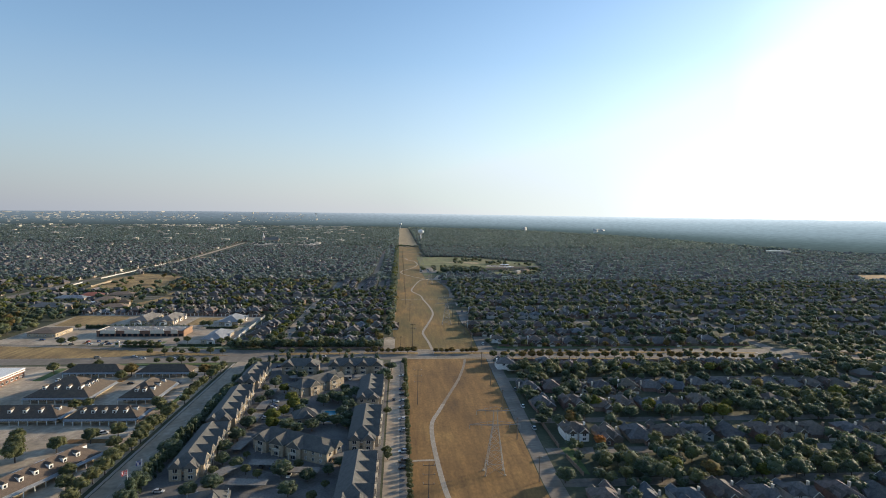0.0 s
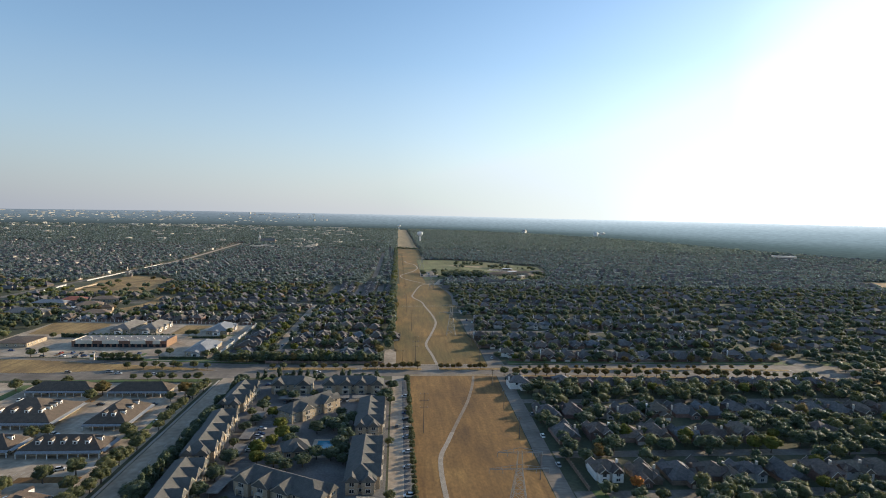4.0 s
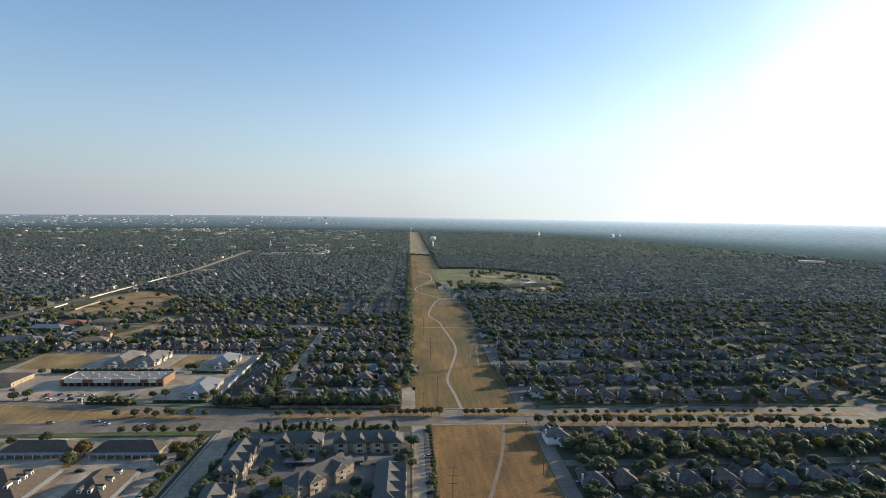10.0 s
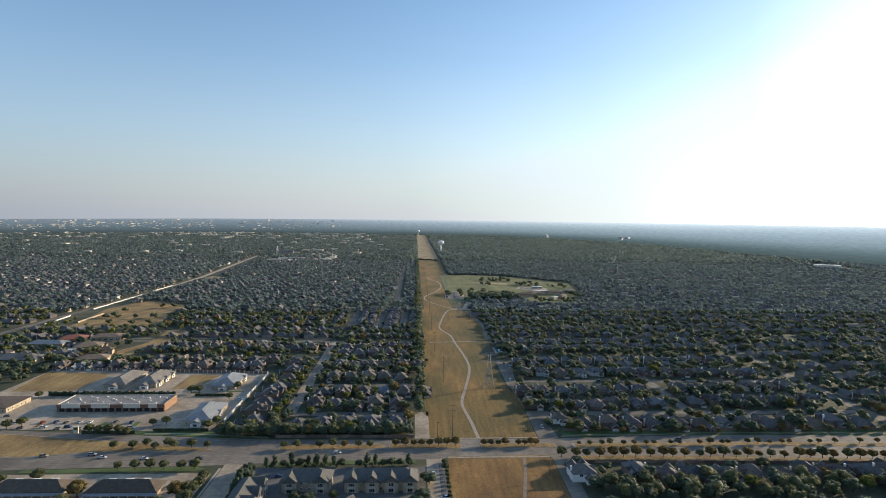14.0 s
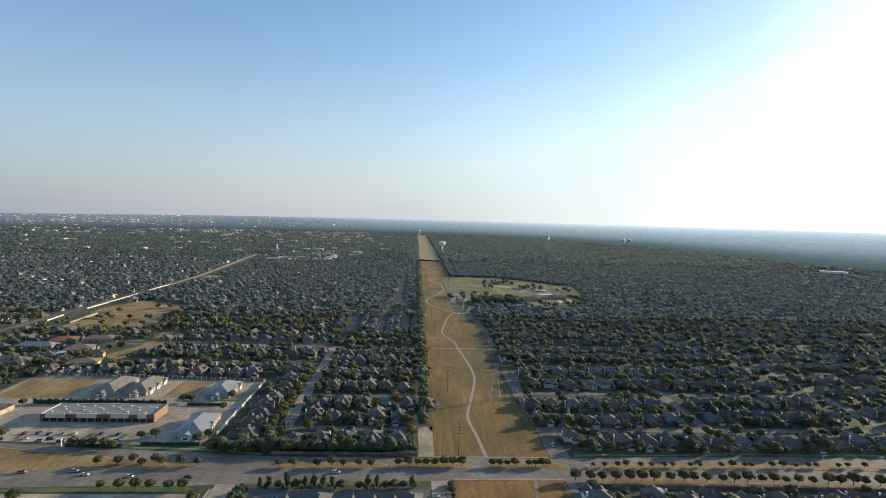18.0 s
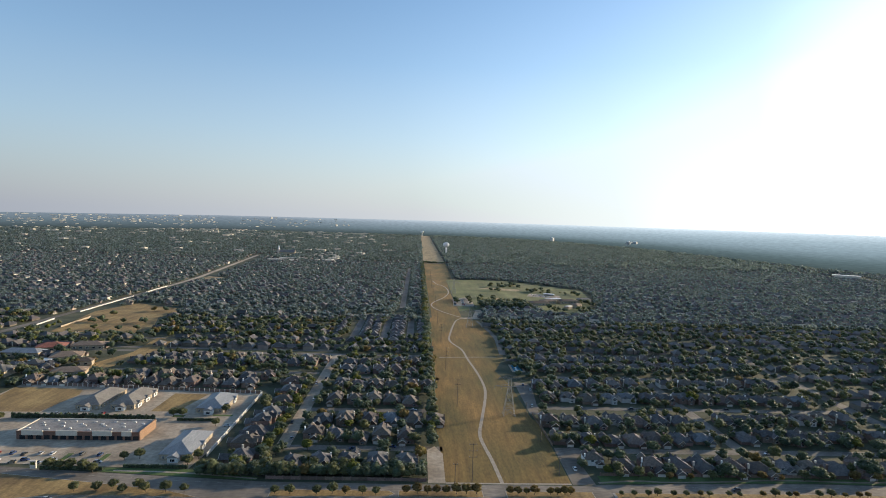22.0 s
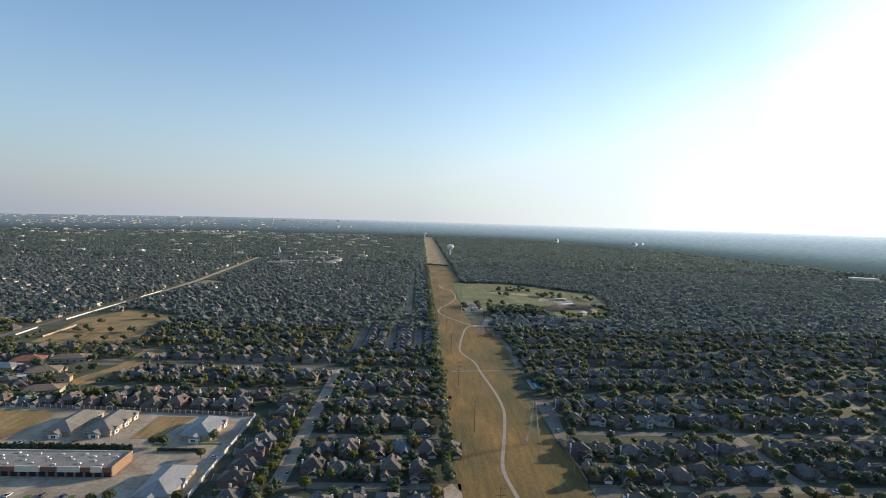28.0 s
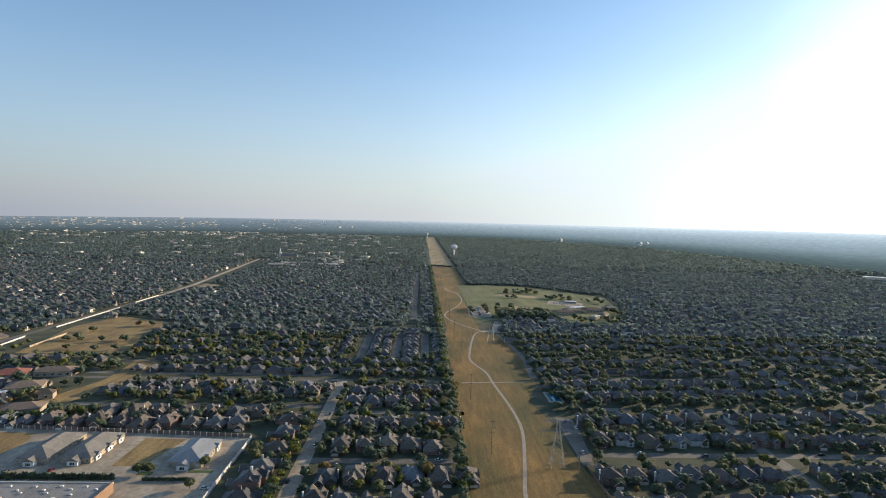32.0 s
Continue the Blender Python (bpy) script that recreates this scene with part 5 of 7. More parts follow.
# ---- houses ----
def house_build(kind, shingles):
    """Detached brick houses; the street front looks to -y, the garage wing to one side."""
    spec = {
        0: dict(w=12.5, d=16, eave=2.9, rise=4.6, wings=((-3.2, -8, 5.6, "y", 2.9, 3.2), (3.6, 8, 5.2, "y", 2.9, 2.8)), wall=BRICK, text="one-storey brick house with a steep dark hipped roof"),
        1: dict(w=12.5, d=12, eave=5.4, rise=4.4, wings=((3.2, -6, 5.4, "y", 5.2, 3.0), (-2.8, 7.5, 6.4, "y", 2.9, 3.0)), wall=BRICK, text="two-storey brick house with a dark hipped roof"),
        2: dict(w=14, d=14, eave=3.0, rise=5.2, wings=((-4, 7.5, 5.2, "y", 2.9, 3.0), (4.2, -7, 5, "y", 3.0, 3.0)), wall=BRICK, text="brick house with a steep roof and paired gables"),
        3: dict(w=11.5, d=15, eave=5.4, rise=4.0, wings=((0, -7.5, 5.2, "y", 5.0, 3.2), (2.5, 8.5, 5.6, "y", 2.9, 2.6)), wall=BRICK, text="tall brick house with a front gable and chimney"),
        4: dict(w=13, d=11, eave=5.2, rise=4.0, wings=((3.4, -5.5, 5.2, "y", 5.3, 3.0), (-3.2, -5.5, 4.6, "y", 5.2, 2.6), (-3.0, 6, 5.6, "y", 2.9, 2.8)), wall=WHITE, text="two-storey house with white siding and a dark roof"),
        6: dict(w=12, d=10.5, eave=4.6, rise=4.0, wings=((3.2, -5.2, 4.8, "y", 4.7, 2.8), (-3.0, 5.6, 5.4, "y", 2.9, 2.6)), wall=SIDING, text="house with pale grey siding and a dark gabled roof"),
        5: dict(w=13.5, d=17, eave=2.9, rise=5.4, wings=((3.2, -8.5, 6, "y", 2.9, 3.4),), wall=BRICK, text="broad one-storey brick house with a high hipped roof"),
    }[kind]
    ob = tagged(empty("house"), spec["text"], "house", "suburban houses")
    x, y, e = spec["w"] / 2, spec["d"] / 2, spec["eave"]
    b = bmesh.new()
    box(b, -x, x, -y, y, 0, e)
    part("wall", b, spec["wall"], ob)
    b = bmesh.new()
    hip(b, -x - 0.5, x + 0.5, -y - 0.5, y + 0.5, e + 0.1, spec["rise"])
    part("roof", b, shingles, ob)
    b = bmesh.new()
    span, at_ = min(x, y) * 0.42, -y * 0.22
    gable(b, -x - 0.55, x + 0.55, at_ - span, at_ + span, e + 0.16, spec["rise"] * 0.52, "x")
    if kind in (0, 2, 5):
        gable(b, x * 0.1, x * 0.98, -y - 0.6, 0.2, e + 0.17, spec["rise"] * 0.58, "y")
        gable(b, -x * 0.9, -x * 0.2, y * 0.1, y + 0.6, e + 0.17, spec["rise"] * 0.5, "y")
    else:
        gable(b, -x * 0.96, -x * 0.1, -y - 0.6, 0.1, e + 0.17, spec["rise"] * 0.6, "y")
    part("cross_gable", b, shingles, ob)
    for i, (cx, out, w, _, we, rise) in enumerate(spec["wings"]):
        s = -1 if out < 0 else 1
        end = out + s * (2.4 if we > 4 else 3.2)
        lo, hi = min(end, out - s * 3), max(end, out - s * 3)
        b = bmesh.new()
        gable_body(b, cx - w / 2, cx + w / 2, lo, hi, 0, we, rise * 0.92)
        wing = part("wing", b, spec["wall"], ob)
        b = bmesh.new()
        gable(b, cx - w / 2 - 0.4, cx + w / 2 + 0.4, lo - 0.35, hi + 0.35, we + 0.08, rise)
        part("wing_roof", b, shingles, wing)
        b = bmesh.new()
        ty_, tz_, half = end + s * 0.37, we + 0.08, w / 2 + 0.4
        for e_ in (-1, 1):
            q = [(cx + e_ * half, tz_ + 0.04), (cx, tz_ + rise + 0.06), (cx, tz_ + rise - 0.26), (cx + e_ * half, tz_ - 0.22)]
            solid(b, [(u, ty_, z) for u, z in q] + [(u, ty_ + s * 0.2, z) for u, z in q], [(0, 1, 2, 3), (7, 6, 5, 4), (0, 4, 5, 1), (2, 6, 7, 3), (0, 3, 7, 4)])
        bmesh.ops.recalc_face_normals(b, faces=b.faces)
        part("bargeboard", b, CREAM, wing, "cream gable trim")
        turn, ey = (0, end) if s < 0 else (180, end)
        if i == len(spec["wings"]) - 1:
            b = bmesh.new()
            box(b, -2.3, 2.3, -0.05, 0.06, 0, 2.2)
            g = part("garage_door", b, GARAGE, wing, "pale panelled garage door")
            g.matrix_basis = pose(cx, ey, 0, 0, 0, turn)
        else:
            put_window(wing, cx, ey, 0.9, turn, (1.8, 1.5))
            if we > 4:
                put_window(wing, cx, ey, 3.6, turn, (1.8, 1.5))
    b = bmesh.new()
    cxx = x - 0.4
    box(b, cxx - 0.05, cxx + 0.75, 0.7, 1.9, 0, e + spec["rise"] * 0.62 + 0.5)
    box(b, cxx - 0.13, cxx + 0.83, 0.62, 1.98, e + spec["rise"] * 0.62 + 0.5, e + spec["rise"] * 0.62 + 0.72)
    part("chimney", b, WHITE if kind in (1, 4) else BRICK if kind == 5 else CREAM, ob)
    put_window(ob, -x * 0.45, y, 0.9, 180, (1.8, 1.5))
    if e > 4:
        put_window(ob, x * 0.3, y, 3.5, 180, (1.8, 1.5))
        put_window(ob, -x * 0.5, -y, 3.5, 0, (1.8, 1.5))
    return ob


HOUSES, FAR_HOUSES = [], []      # (x, y)


def house(x, y, turn=0.0, kind=None, scale=1.0):
    k = int(rng.choice(7, p=[0.21, 0.2, 0.19, 0.14, 0.0, 0.17, 0.09])) if kind is None else kind
    if kind is None and k == 4 and 60 < x < 96:
        k = 0
    HOUSES.append((x, y))
    r = int(rng.choice(3, p=[0.5, 0.38, 0.12] if x > 0 else [0.4, 0.52, 0.08]))
    ob = kinds.put(("house", k, r), lambda: house_build(k, (SHINGLE, SHINGLE_WARM, SHINGLE_SLATE)[r]), pose(x, y, 0.0, 0, 0, turn + rng.uniform(-3, 3)), scale)
    ob.scale.z *= 0.86
    return ob


def row(y, x0, x1, turn, step=16.2, slope=0.0, near=True, skip=(), white=()):
    """Houses in a row along a street; those far off go into the joined town."""
    x = x0
    while x <= x1:
        yy = y + slope * (x - x0) + rng.uniform(-2.2, 2.2)
        if not any(a <= x <= b for a, b in skip) and not (x > 313 and yy < 700):
            if near:
                pale = any(a <= x <= b for a, b in white)
                house(x, yy, 0 if pale else turn, 6 if pale else None, rng.uniform(0.86, 0.99))
            else:
                FAR_HOUSES.append((x, yy))
        x += step * rng.uniform(0.94, 1.08)


R = [(188, 202)]
# south of the road
row(209, 84, 262, 0)
row(246, 232, 320, 180)
house(92, 276, 0, 4, 0.95)
row(273, 109, 322, 0, white=[(148, 170), (196, 210)])
house(87, 321, 0, 0)
house(232, 322, 20, 2)
row(319, 105, 196, 0)
row(352, 86, 322, 180, slope=0.01, white=[(116, 132), (212, 228)])
row(405, 112, 322, 0)
house(80.5, 406, 180, 4, 1.02)
house(89, 490, 180, 4, 0.85)
# north of the road
row(481, 106, 320, 180, skip=R, white=[(203, 222)])
row(520, 78, 322, 0, slope=0.05, skip=R)
row(553, 76, 324, 180, slope=0.05, skip=R, white=[(212, 246), (268, 286)])
row(606, 88, 324, 0, slope=0.0, skip=R)
row(640, 88, 324, 180, slope=0.06, skip=R, white=[(122, 138), (156, 172), (232, 262)])
row(697, 104, 330, 0, slope=0.08)
row(728, 92, 335, 180, slope=0.05)
row(484, -92, -14, 0, 16.5)
row(523, -88, -14, 180, 15.8)
row(553, -86, -6, 0, 15.8)
row(594, -84, -16, 180, 15.2)
row(631, -84, -10, 0, 14.8)
row(678, -86, -10, 180, 15.2)
row(708, -86, -8, 0, 15.2)
for y in (489, 507, 525, 545, 563, 588, 611, 634):
    house(-125 + rng.uniform(-2, 2), y, 90, None)
row(631, -340, -148, 180, 16.0)
row(652, -262, -140, 0, 18.0)
row(700, -290, -114, 180, 16.5)
row(716, -282, -114, 0, 16.5)
row(668, -400, -350, 30, 22)
row(766, -300, 0, 0, 16, near=False)
row(800, -290, -6, 180, 16, near=False)
row(772, 86, 330, 0, 17, near=False)
row(808, 84, 335, 180, 17, near=False)

# the rest of the town: blocks of two rows of houses between streets
KEEP_OUT = [
    [(-7, 760), (60, 760), (70, 745), (80, 830), (72, 960), (80, 1046), (100, 1092), (172, 1104), (184, 1044), (224, 1014), (268, 1042), (293, 1118), (320, 1212), (338, 1330), (206, 1470), (130, 1496), (70, 1478), (70, 4600), (-7, 4600)],
    [(-514, 480), (-482, 480), (-470, 860), (-470, 1040), (-480, 1120), (-478, 1235), (-472, 1400), (-536, 2110), (-588, 2110), (-515, 1400), (-508, 1230)],
    [(-456, 808), (-328, 814), (-362, 910), (-358, 996), (-450, 1044), (-480, 965), (-470, 880)], [(-496, 1340), (-430, 1350), (-445, 1410), (-492, 1430)],
]
KEEP_OUT += [
    [(900, 975), (930, 1095), (1400, 1170), (1510, 1000), (1400, 930)],
    [(1322, 1480), (1350, 1480), (1360, 1960), (1405, 2480), (1368, 2490), (1326, 1960)],
    [(-338, 650), (-300, 656), (-284, 740), (-284, 806), (-321, 806), (-316, 735)],
    [(-440, 2060), (-430, 2120), (-530, 2120), (-530, 2060)],
    [(1260, 1770), (1380, 1740), (1400, 1850), (1270, 1880)],
    [(317, -300), (336, -300), (338, 500), (348, 720), (334, 720), (320, 460)],
    [(1170, 3880), (1560, 3320), (2620, 2690), (2620, 2740), (1575, 3375), (1195, 3930)],
]


def inside(ring, x, y):
    hit = np.zeros(len(x), bool)
    for (x0, y0), (x1, y1) in zip(ring, ring[1:] + ring[:1]):
        if y0 != y1:
            hit ^= ((y0 > y) != (y1 > y)) & (x < (x1 - x0) * (y - y0) / (y1 - y0) + x0)
    return hit


def free(x, y, rings):
    ok = np.ones(len(x), bool)
    for ring in rings:
        ok &= ~inside(ring, x, y)
    return ok


def edge(x, y):
    """How far out the town is built before the painted haze takes over."""
    return haze_edge(np.degrees(np.arctan2(x, y - 120))) - 30


def in_sight(x, y, margin=60):
    """Inside the fan that the whole flight looks over."""
    return (x > -0.86 * y - margin + 40) & (x < 0.97 * y + margin + 120) & (y > 120)


hx, hy = [], []
for side, lo, hi in ((-1, -4000, -12), (1, 76, 4300)):
    k, y = 0, 838.0 if side < 0 else 845.0
    while y < 4500:
        gap = 84 + 8 * math.sin(k * 1.7 + side)
        for dy in (18, 52):
            step = 16.5 if y < 1600 else 19
            xs = np.arange(lo, hi, step) + rng.uniform(-2, 2)
            bend = 14 * np.sin(xs / 310 + k * 0.9) + 9 * np.sin(xs / 97 + k)
            hx.append(xs + rng.uniform(-2.5, 2.5, len(xs)))
            hy.append(y + dy + bend + rng.uniform(-2.5, 2.5, len(xs)))
        y += gap
        k += 1
# to the sides of the near blocks
for y in list(range(180, 840, 41)):
    for lo, hi in ((347, 900), (-1000, -350)):
        if lo < 0 and y < 640:
            continue
        xs = np.arange(lo, hi, 17.0)
        hx.append(xs + rng.uniform(-2.5, 2.5, len(xs)))
        hy.append(y + 6 * np.sin(xs / 120 + y) + rng.uniform(-2, 2, len(xs)))
hx, hy = np.concatenate(hx), np.concatenate(hy)
ok = free(hx, hy, KEEP_OUT + [rect(-128, -7, 812, 990), rect(-54, -36, 990, 1750), rect(-3000, 1500, 414, 476)]) & in_sight(hx, hy) & (np.hypot(hx, hy - 120) < edge(hx, hy)) & (rng.uniform(size=len(hx)) < 0.92)
hx, hy = np.r_[hx[ok], [p[0] for p in FAR_HOUSES]], np.r_[hy[ok], [p[1] for p in FAR_HOUSES]]

# terraces that stand end-on to the road, beside the strip
ends = [(x, y) for x in (-118, -86, -73, -49, -41, -15) for y in np.arange(826, 968, 9.5)]
END_ON = len(ends)
hx, hy = np.r_[hx, [p[0] + rng.uniform(-1, 1) for p in ends]], np.r_[hy, [p[1] for p in ends]]


def town_house(variant):
    b = bmesh.new()
    if variant == 0:
        box(b, -6, 6, -7, 7, 0, 3, 0)
        hip(b, -6.5, 6.5, -7.5, 7.5, 3.1, 5.4, 1)
        gable_body(b, -4.5, 0.5, -10, -5, 0, 2.9, 2.4, "y", 0)
        gable(b, -5, 1, -10.4, -3, 2.95, 2.7, "y", 1)
    elif variant == 1:
        box(b, -6.2, 6.2, -5.5, 5.5, 0, 5.4, 0)
        hip(b, -6.8, 6.8, -6.1, 6.1, 5.5, 4.0, 1)
        gable_body(b, 0.5, 5.5, 4, 9.5, 0, 2.9, 2.4, "y", 0)
        gable(b, 0, 6, 3, 10, 2.95, 2.7, "y", 1)
        box(b, 5.9, 6.8, 0, 1.3, 0, 8.6, 0)
    else:
        gable_body(b, -7, 7, -5.5, 5.5, 0, 3.2, 4.2, "x", 0)
        gable(b, -7.4, 7.4, -6, 6, 3.25, 4.5, "x", 1)
        gable_body(b, 1, 6, -9, -4, 0, 2.9, 2.5, "y", 0)
        gable(b, 0.6, 6.4, -9.4, -2, 2.95, 2.8, "y", 1)
        box(b, -7.6, -6.8, 0.4, 1.4, 0, 7.4, 2)
    return arrays_of(b)


def tiny_house(wall=0, h=3.4):
    b = bmesh.new()
    v = [(-6.5, -7, 0), (6.5, -7, 0), (6.5, 7, 0), (-6.5, 7, 0), (-6.5, -7, h), (6.5, -7, h), (6.5, 7, h), (-6.5, 7, h), (0, -2, h + 4.6), (0, 2, h + 4.6)]
    solid(b, v, [(0, 1, 5, 4), (1, 2, 6, 5), (3, 0, 4, 7)], wall)
    solid(b, v[4:], [(0, 1, 4), (1, 2, 5, 4), (2, 3, 5), (3, 0, 4, 5)], 1)
    return arrays_of(b)


TOWN = [town_house(i) for i in range(3)] + [tiny_house(), tiny_house(2, 6.0)]
N = len(hx)
pick = np.where(hy > 1250, 3, rng.integers(0, 3, N))
pick[(hy > 960) & (np.random.default_rng(91).uniform(size=N) < 0.16)] = 4
hv, hf, hm = scatter(TOWN, np.stack([hx, hy, np.zeros(N)], 1), np.where(np.arange(N) < N - END_ON, rng.integers(0, 4, N) * math.pi / 2 + rng.uniform(-0.12, 0.12, N), 0.0), rng.uniform(0.78, 0.98, (N, 1)) * np.where(np.arange(N) < N - END_ON, 1, 0.8)[:, None] * np.stack([np.ones(N), np.ones(N), np.where(hy > 940, 0.98, 0.85)], 1), pick)
town = new("far_houses", tri_mesh("far_houses", hv, hf, [BRICK_FAR, SHINGLE_FAR, CREAM], hm))
tagged(town, "thousands of small dark-roofed houses across the plain", "houses", "", "stuff")


# ---- trees: singly near the flight, joined beyond ----
for x in (-25, -19, -13.5, -8.5, -3.5, 2, 7.5, 13):
    plant("rust", x, 449.6 + rng.uniform(-0.4, 0.4), 0.95, "median trees")
for x in (31, 35.5, 40, 44.5, 53, 57, 61, 64):
    plant("rust", x, 449.6, 0.85, "median trees")
for x in (-94, -86, -72, -64, -57, -48, -41):
    plant("street" if rng.uniform() < 0.6 else "rust", x, 448.5 + rng.uniform(-1, 1), 1.0, "median trees")
for x in (92, 99, 107, 112, 121, 128, 136, 141, 152, 158, 171, 178, 186, 190, 203, 210, 218, 226, 231, 245, 251, 262, 279, 291):
    plant("street" if rng.uniform() < 0.5 else "rust", x, 449.3, 0.62 if rng.uniform() < 0.8 else 0.85, "median trees")
for x in np.arange(100, 322, 13.5):
    plant("street" if rng.uniform() < 0.6 else "rust", x + rng.uniform(-4, 4), 468.6, rng.uniform(0.7, 1.1), "roadside trees")
for x in np.arange(77, 318, 7.6):
    plant("rust" if rng.uniform() < 0.75 else "street", x + rng.uniform(-1.2, 1.2), float(np.interp(x, [70, 120, 190, 330], [432, 431.5, 429.5, 423])), rng.uniform(0.9, 1.25), "roadside trees")
for x, y in ((-197, 448.7), (-186, 449), (-179, 452), (-172, 447.5), (-166, 452), (-161, 449), (-150.5, 449), (-141, 449)):
    plant("street", x, y, 1.05, "median trees")
for x in (-180, -170.5, -162, -154.5, -145, -137.5):
    plant("street", x, 420.5, 1.05, "roadside trees")
for x in np.arange(-98, -16, 4.8):
    if not -52 < x < -46:
        plant("cone" if rng.uniform() < 0.6 else "street", x, 422.5 + rng.uniform(-1, 1), rng.uniform(0.75, 1.0), "screen of evergreens")
for y in np.arange(216, 415, 4.4):
    plant("cone" if rng.uniform() < 0.6 else "oak", -105.2 + rng.uniform(-0.8, 0.8), y, rng.uniform(0.85, 1.2), "screen of evergreens")
for y in np.arange(218, 412, 8.2):
    if not (318 < y < 328 or 368 < y < 374):
        plant("street", -127.2 + rng.uniform(-1, 1), y, rng.uniform(1.1, 1.5), "street trees")
for x, y, s in ((-183, 322, 1.1), (-178, 326, .8), (-137, 322, 1.1), (-133, 318, 1.0), (-186, 280, 1.0), (-205, 275, 1.1), (-212, 262, 1.2), (-196, 262, 1.0), (-180, 268, 1.2), (-172, 256, 1.2), (-160, 266, 1.0), (-150, 276, 1.1), (-140, 282, 1.0), (-135, 268, 1.1),
                (-185, 378, 1.0), (-184, 390, 1.3), (-134, 388, 1.3), (-139, 378, .9), (-232, 405, .9), (-215, 408, .9), (-240, 398, 1.0), (-142, 330, .9), (-225, 290, .9), (-236, 330, 1.2), (-170, 222, 1.1), (-140, 240, 1.0), (-134, 228, 1.1)):
    plant("rust" if s == 1.3 else "street", x, y, s * 1.35, "office trees")
for x, y in ((-193, 556), (-187, 556), (-191, 486), (-183, 488), (-149, 488), (-152, 480), (-226, 474), (-220, 473.5), (-214, 473.5), (-207, 473.5), (-284, 482), (-277, 486), (-305, 545), (-158, 540), (-160, 566), (-200, 470)):
    plant("street", x, y, 1.1, "office trees")
for x, y in ((-68, 300), (-66, 290), (-64, 310), (-60, 318), (-58, 288), (-56, 325), (-36, 330), (-40, 334), (-32, 336), (-30, 326), (-28, 316), (-30, 306), (-33, 294), (-45, 288), (-52, 284), (-28, 300), (-44, 326), (-26, 340), (-34, 352), (-64, 332), (-72, 350), (-40, 296), (-27, 290), (-55, 312)):
    plant("gold" if x < -58 else "oak", x, y, rng.uniform(0.85, 1.15), "court trees")
for x, y in ((-80, 240), (-79, 250), (-82, 262), (-80, 276), (-83, 283), (-79, 292), (-82, 310), (-82, 330), (-79, 340), (-84, 352), (-80, 362), (-81, 374), (-74, 384), (-66, 380), (-70, 256), (-72, 246), (-30, 238), (-38, 232), (-26, 246), (-44, 244), (-50, 236), (-66, 240), (-60, 236), (-76, 226), (-84, 222), (-30, 226), (-34, 216), (-44, 220), (-4.5, 252), (-6, 310), (-5, 256), (-6, 372), (-9, 380), (-5, 400), (-8, 404), (-54, 384), (-12, 376)):
    plant("oak" if rng.uniform() < 0.6 else "street", x, y, rng.uniform(0.7, 1.0), "court trees")
for y in np.arange(215, 428, 4.6):
    if not (332 < y < 336 or 248 < y < 253):
        plant("street", 5.4, y, rng.uniform(0.45, 0.7), "hedge trees beside the drive")
for y in (418, 424, 352, 358):
    plant("street", 4.6, y, 0.8, "hedge trees beside the drive")
for x, y in ((72.5, 226), (84, 300), (84, 308), (88, 290), (85, 335), (83, 362), (86, 372), (84, 392), (88, 396), (76, 416), (82, 420), (79, 292)):
    plant("oak", x, y, rng.uniform(0.7, 1.0), "alley trees")
for x, y in ((80, 520), (78, 528), (79, 544), (81, 556), (77, 566), (80, 482), (86, 520), (85, 598), (84, 612), (86, 624), (88, 636), (84, 346), (82, 328), (84, 314)):
    plant("oak", x, y, rng.uniform(0.75, 1.05), "alley trees")
for x, y in ((346, 398), (352, 404), (345, 412), (351, 420), (358, 402), (355, 410), (348, 388), (362, 412)):
    plant("oak", x, y, rng.uniform(0.85, 1.15), "avenue trees")
for y in (494, 503, 513, 522, 531, 541, 552, 560, 572, 583, 592, 604, 616, 627, 638):
    plant("gold" if rng.uniform() < 0.7 else "oak", -112.5 + rng.uniform(-1.8, 1.5), y, rng.uniform(0.75, 1.1), "street trees")
for x, y in ((163, 227), (197, 279), (199, 313), (118, 316), (150, 312), (262, 320), (170, 392), (232, 388)):
    plant("gold", x, y, 1.0, "yellow-green yard trees")
plant("orange", 101, 262, 1.0)
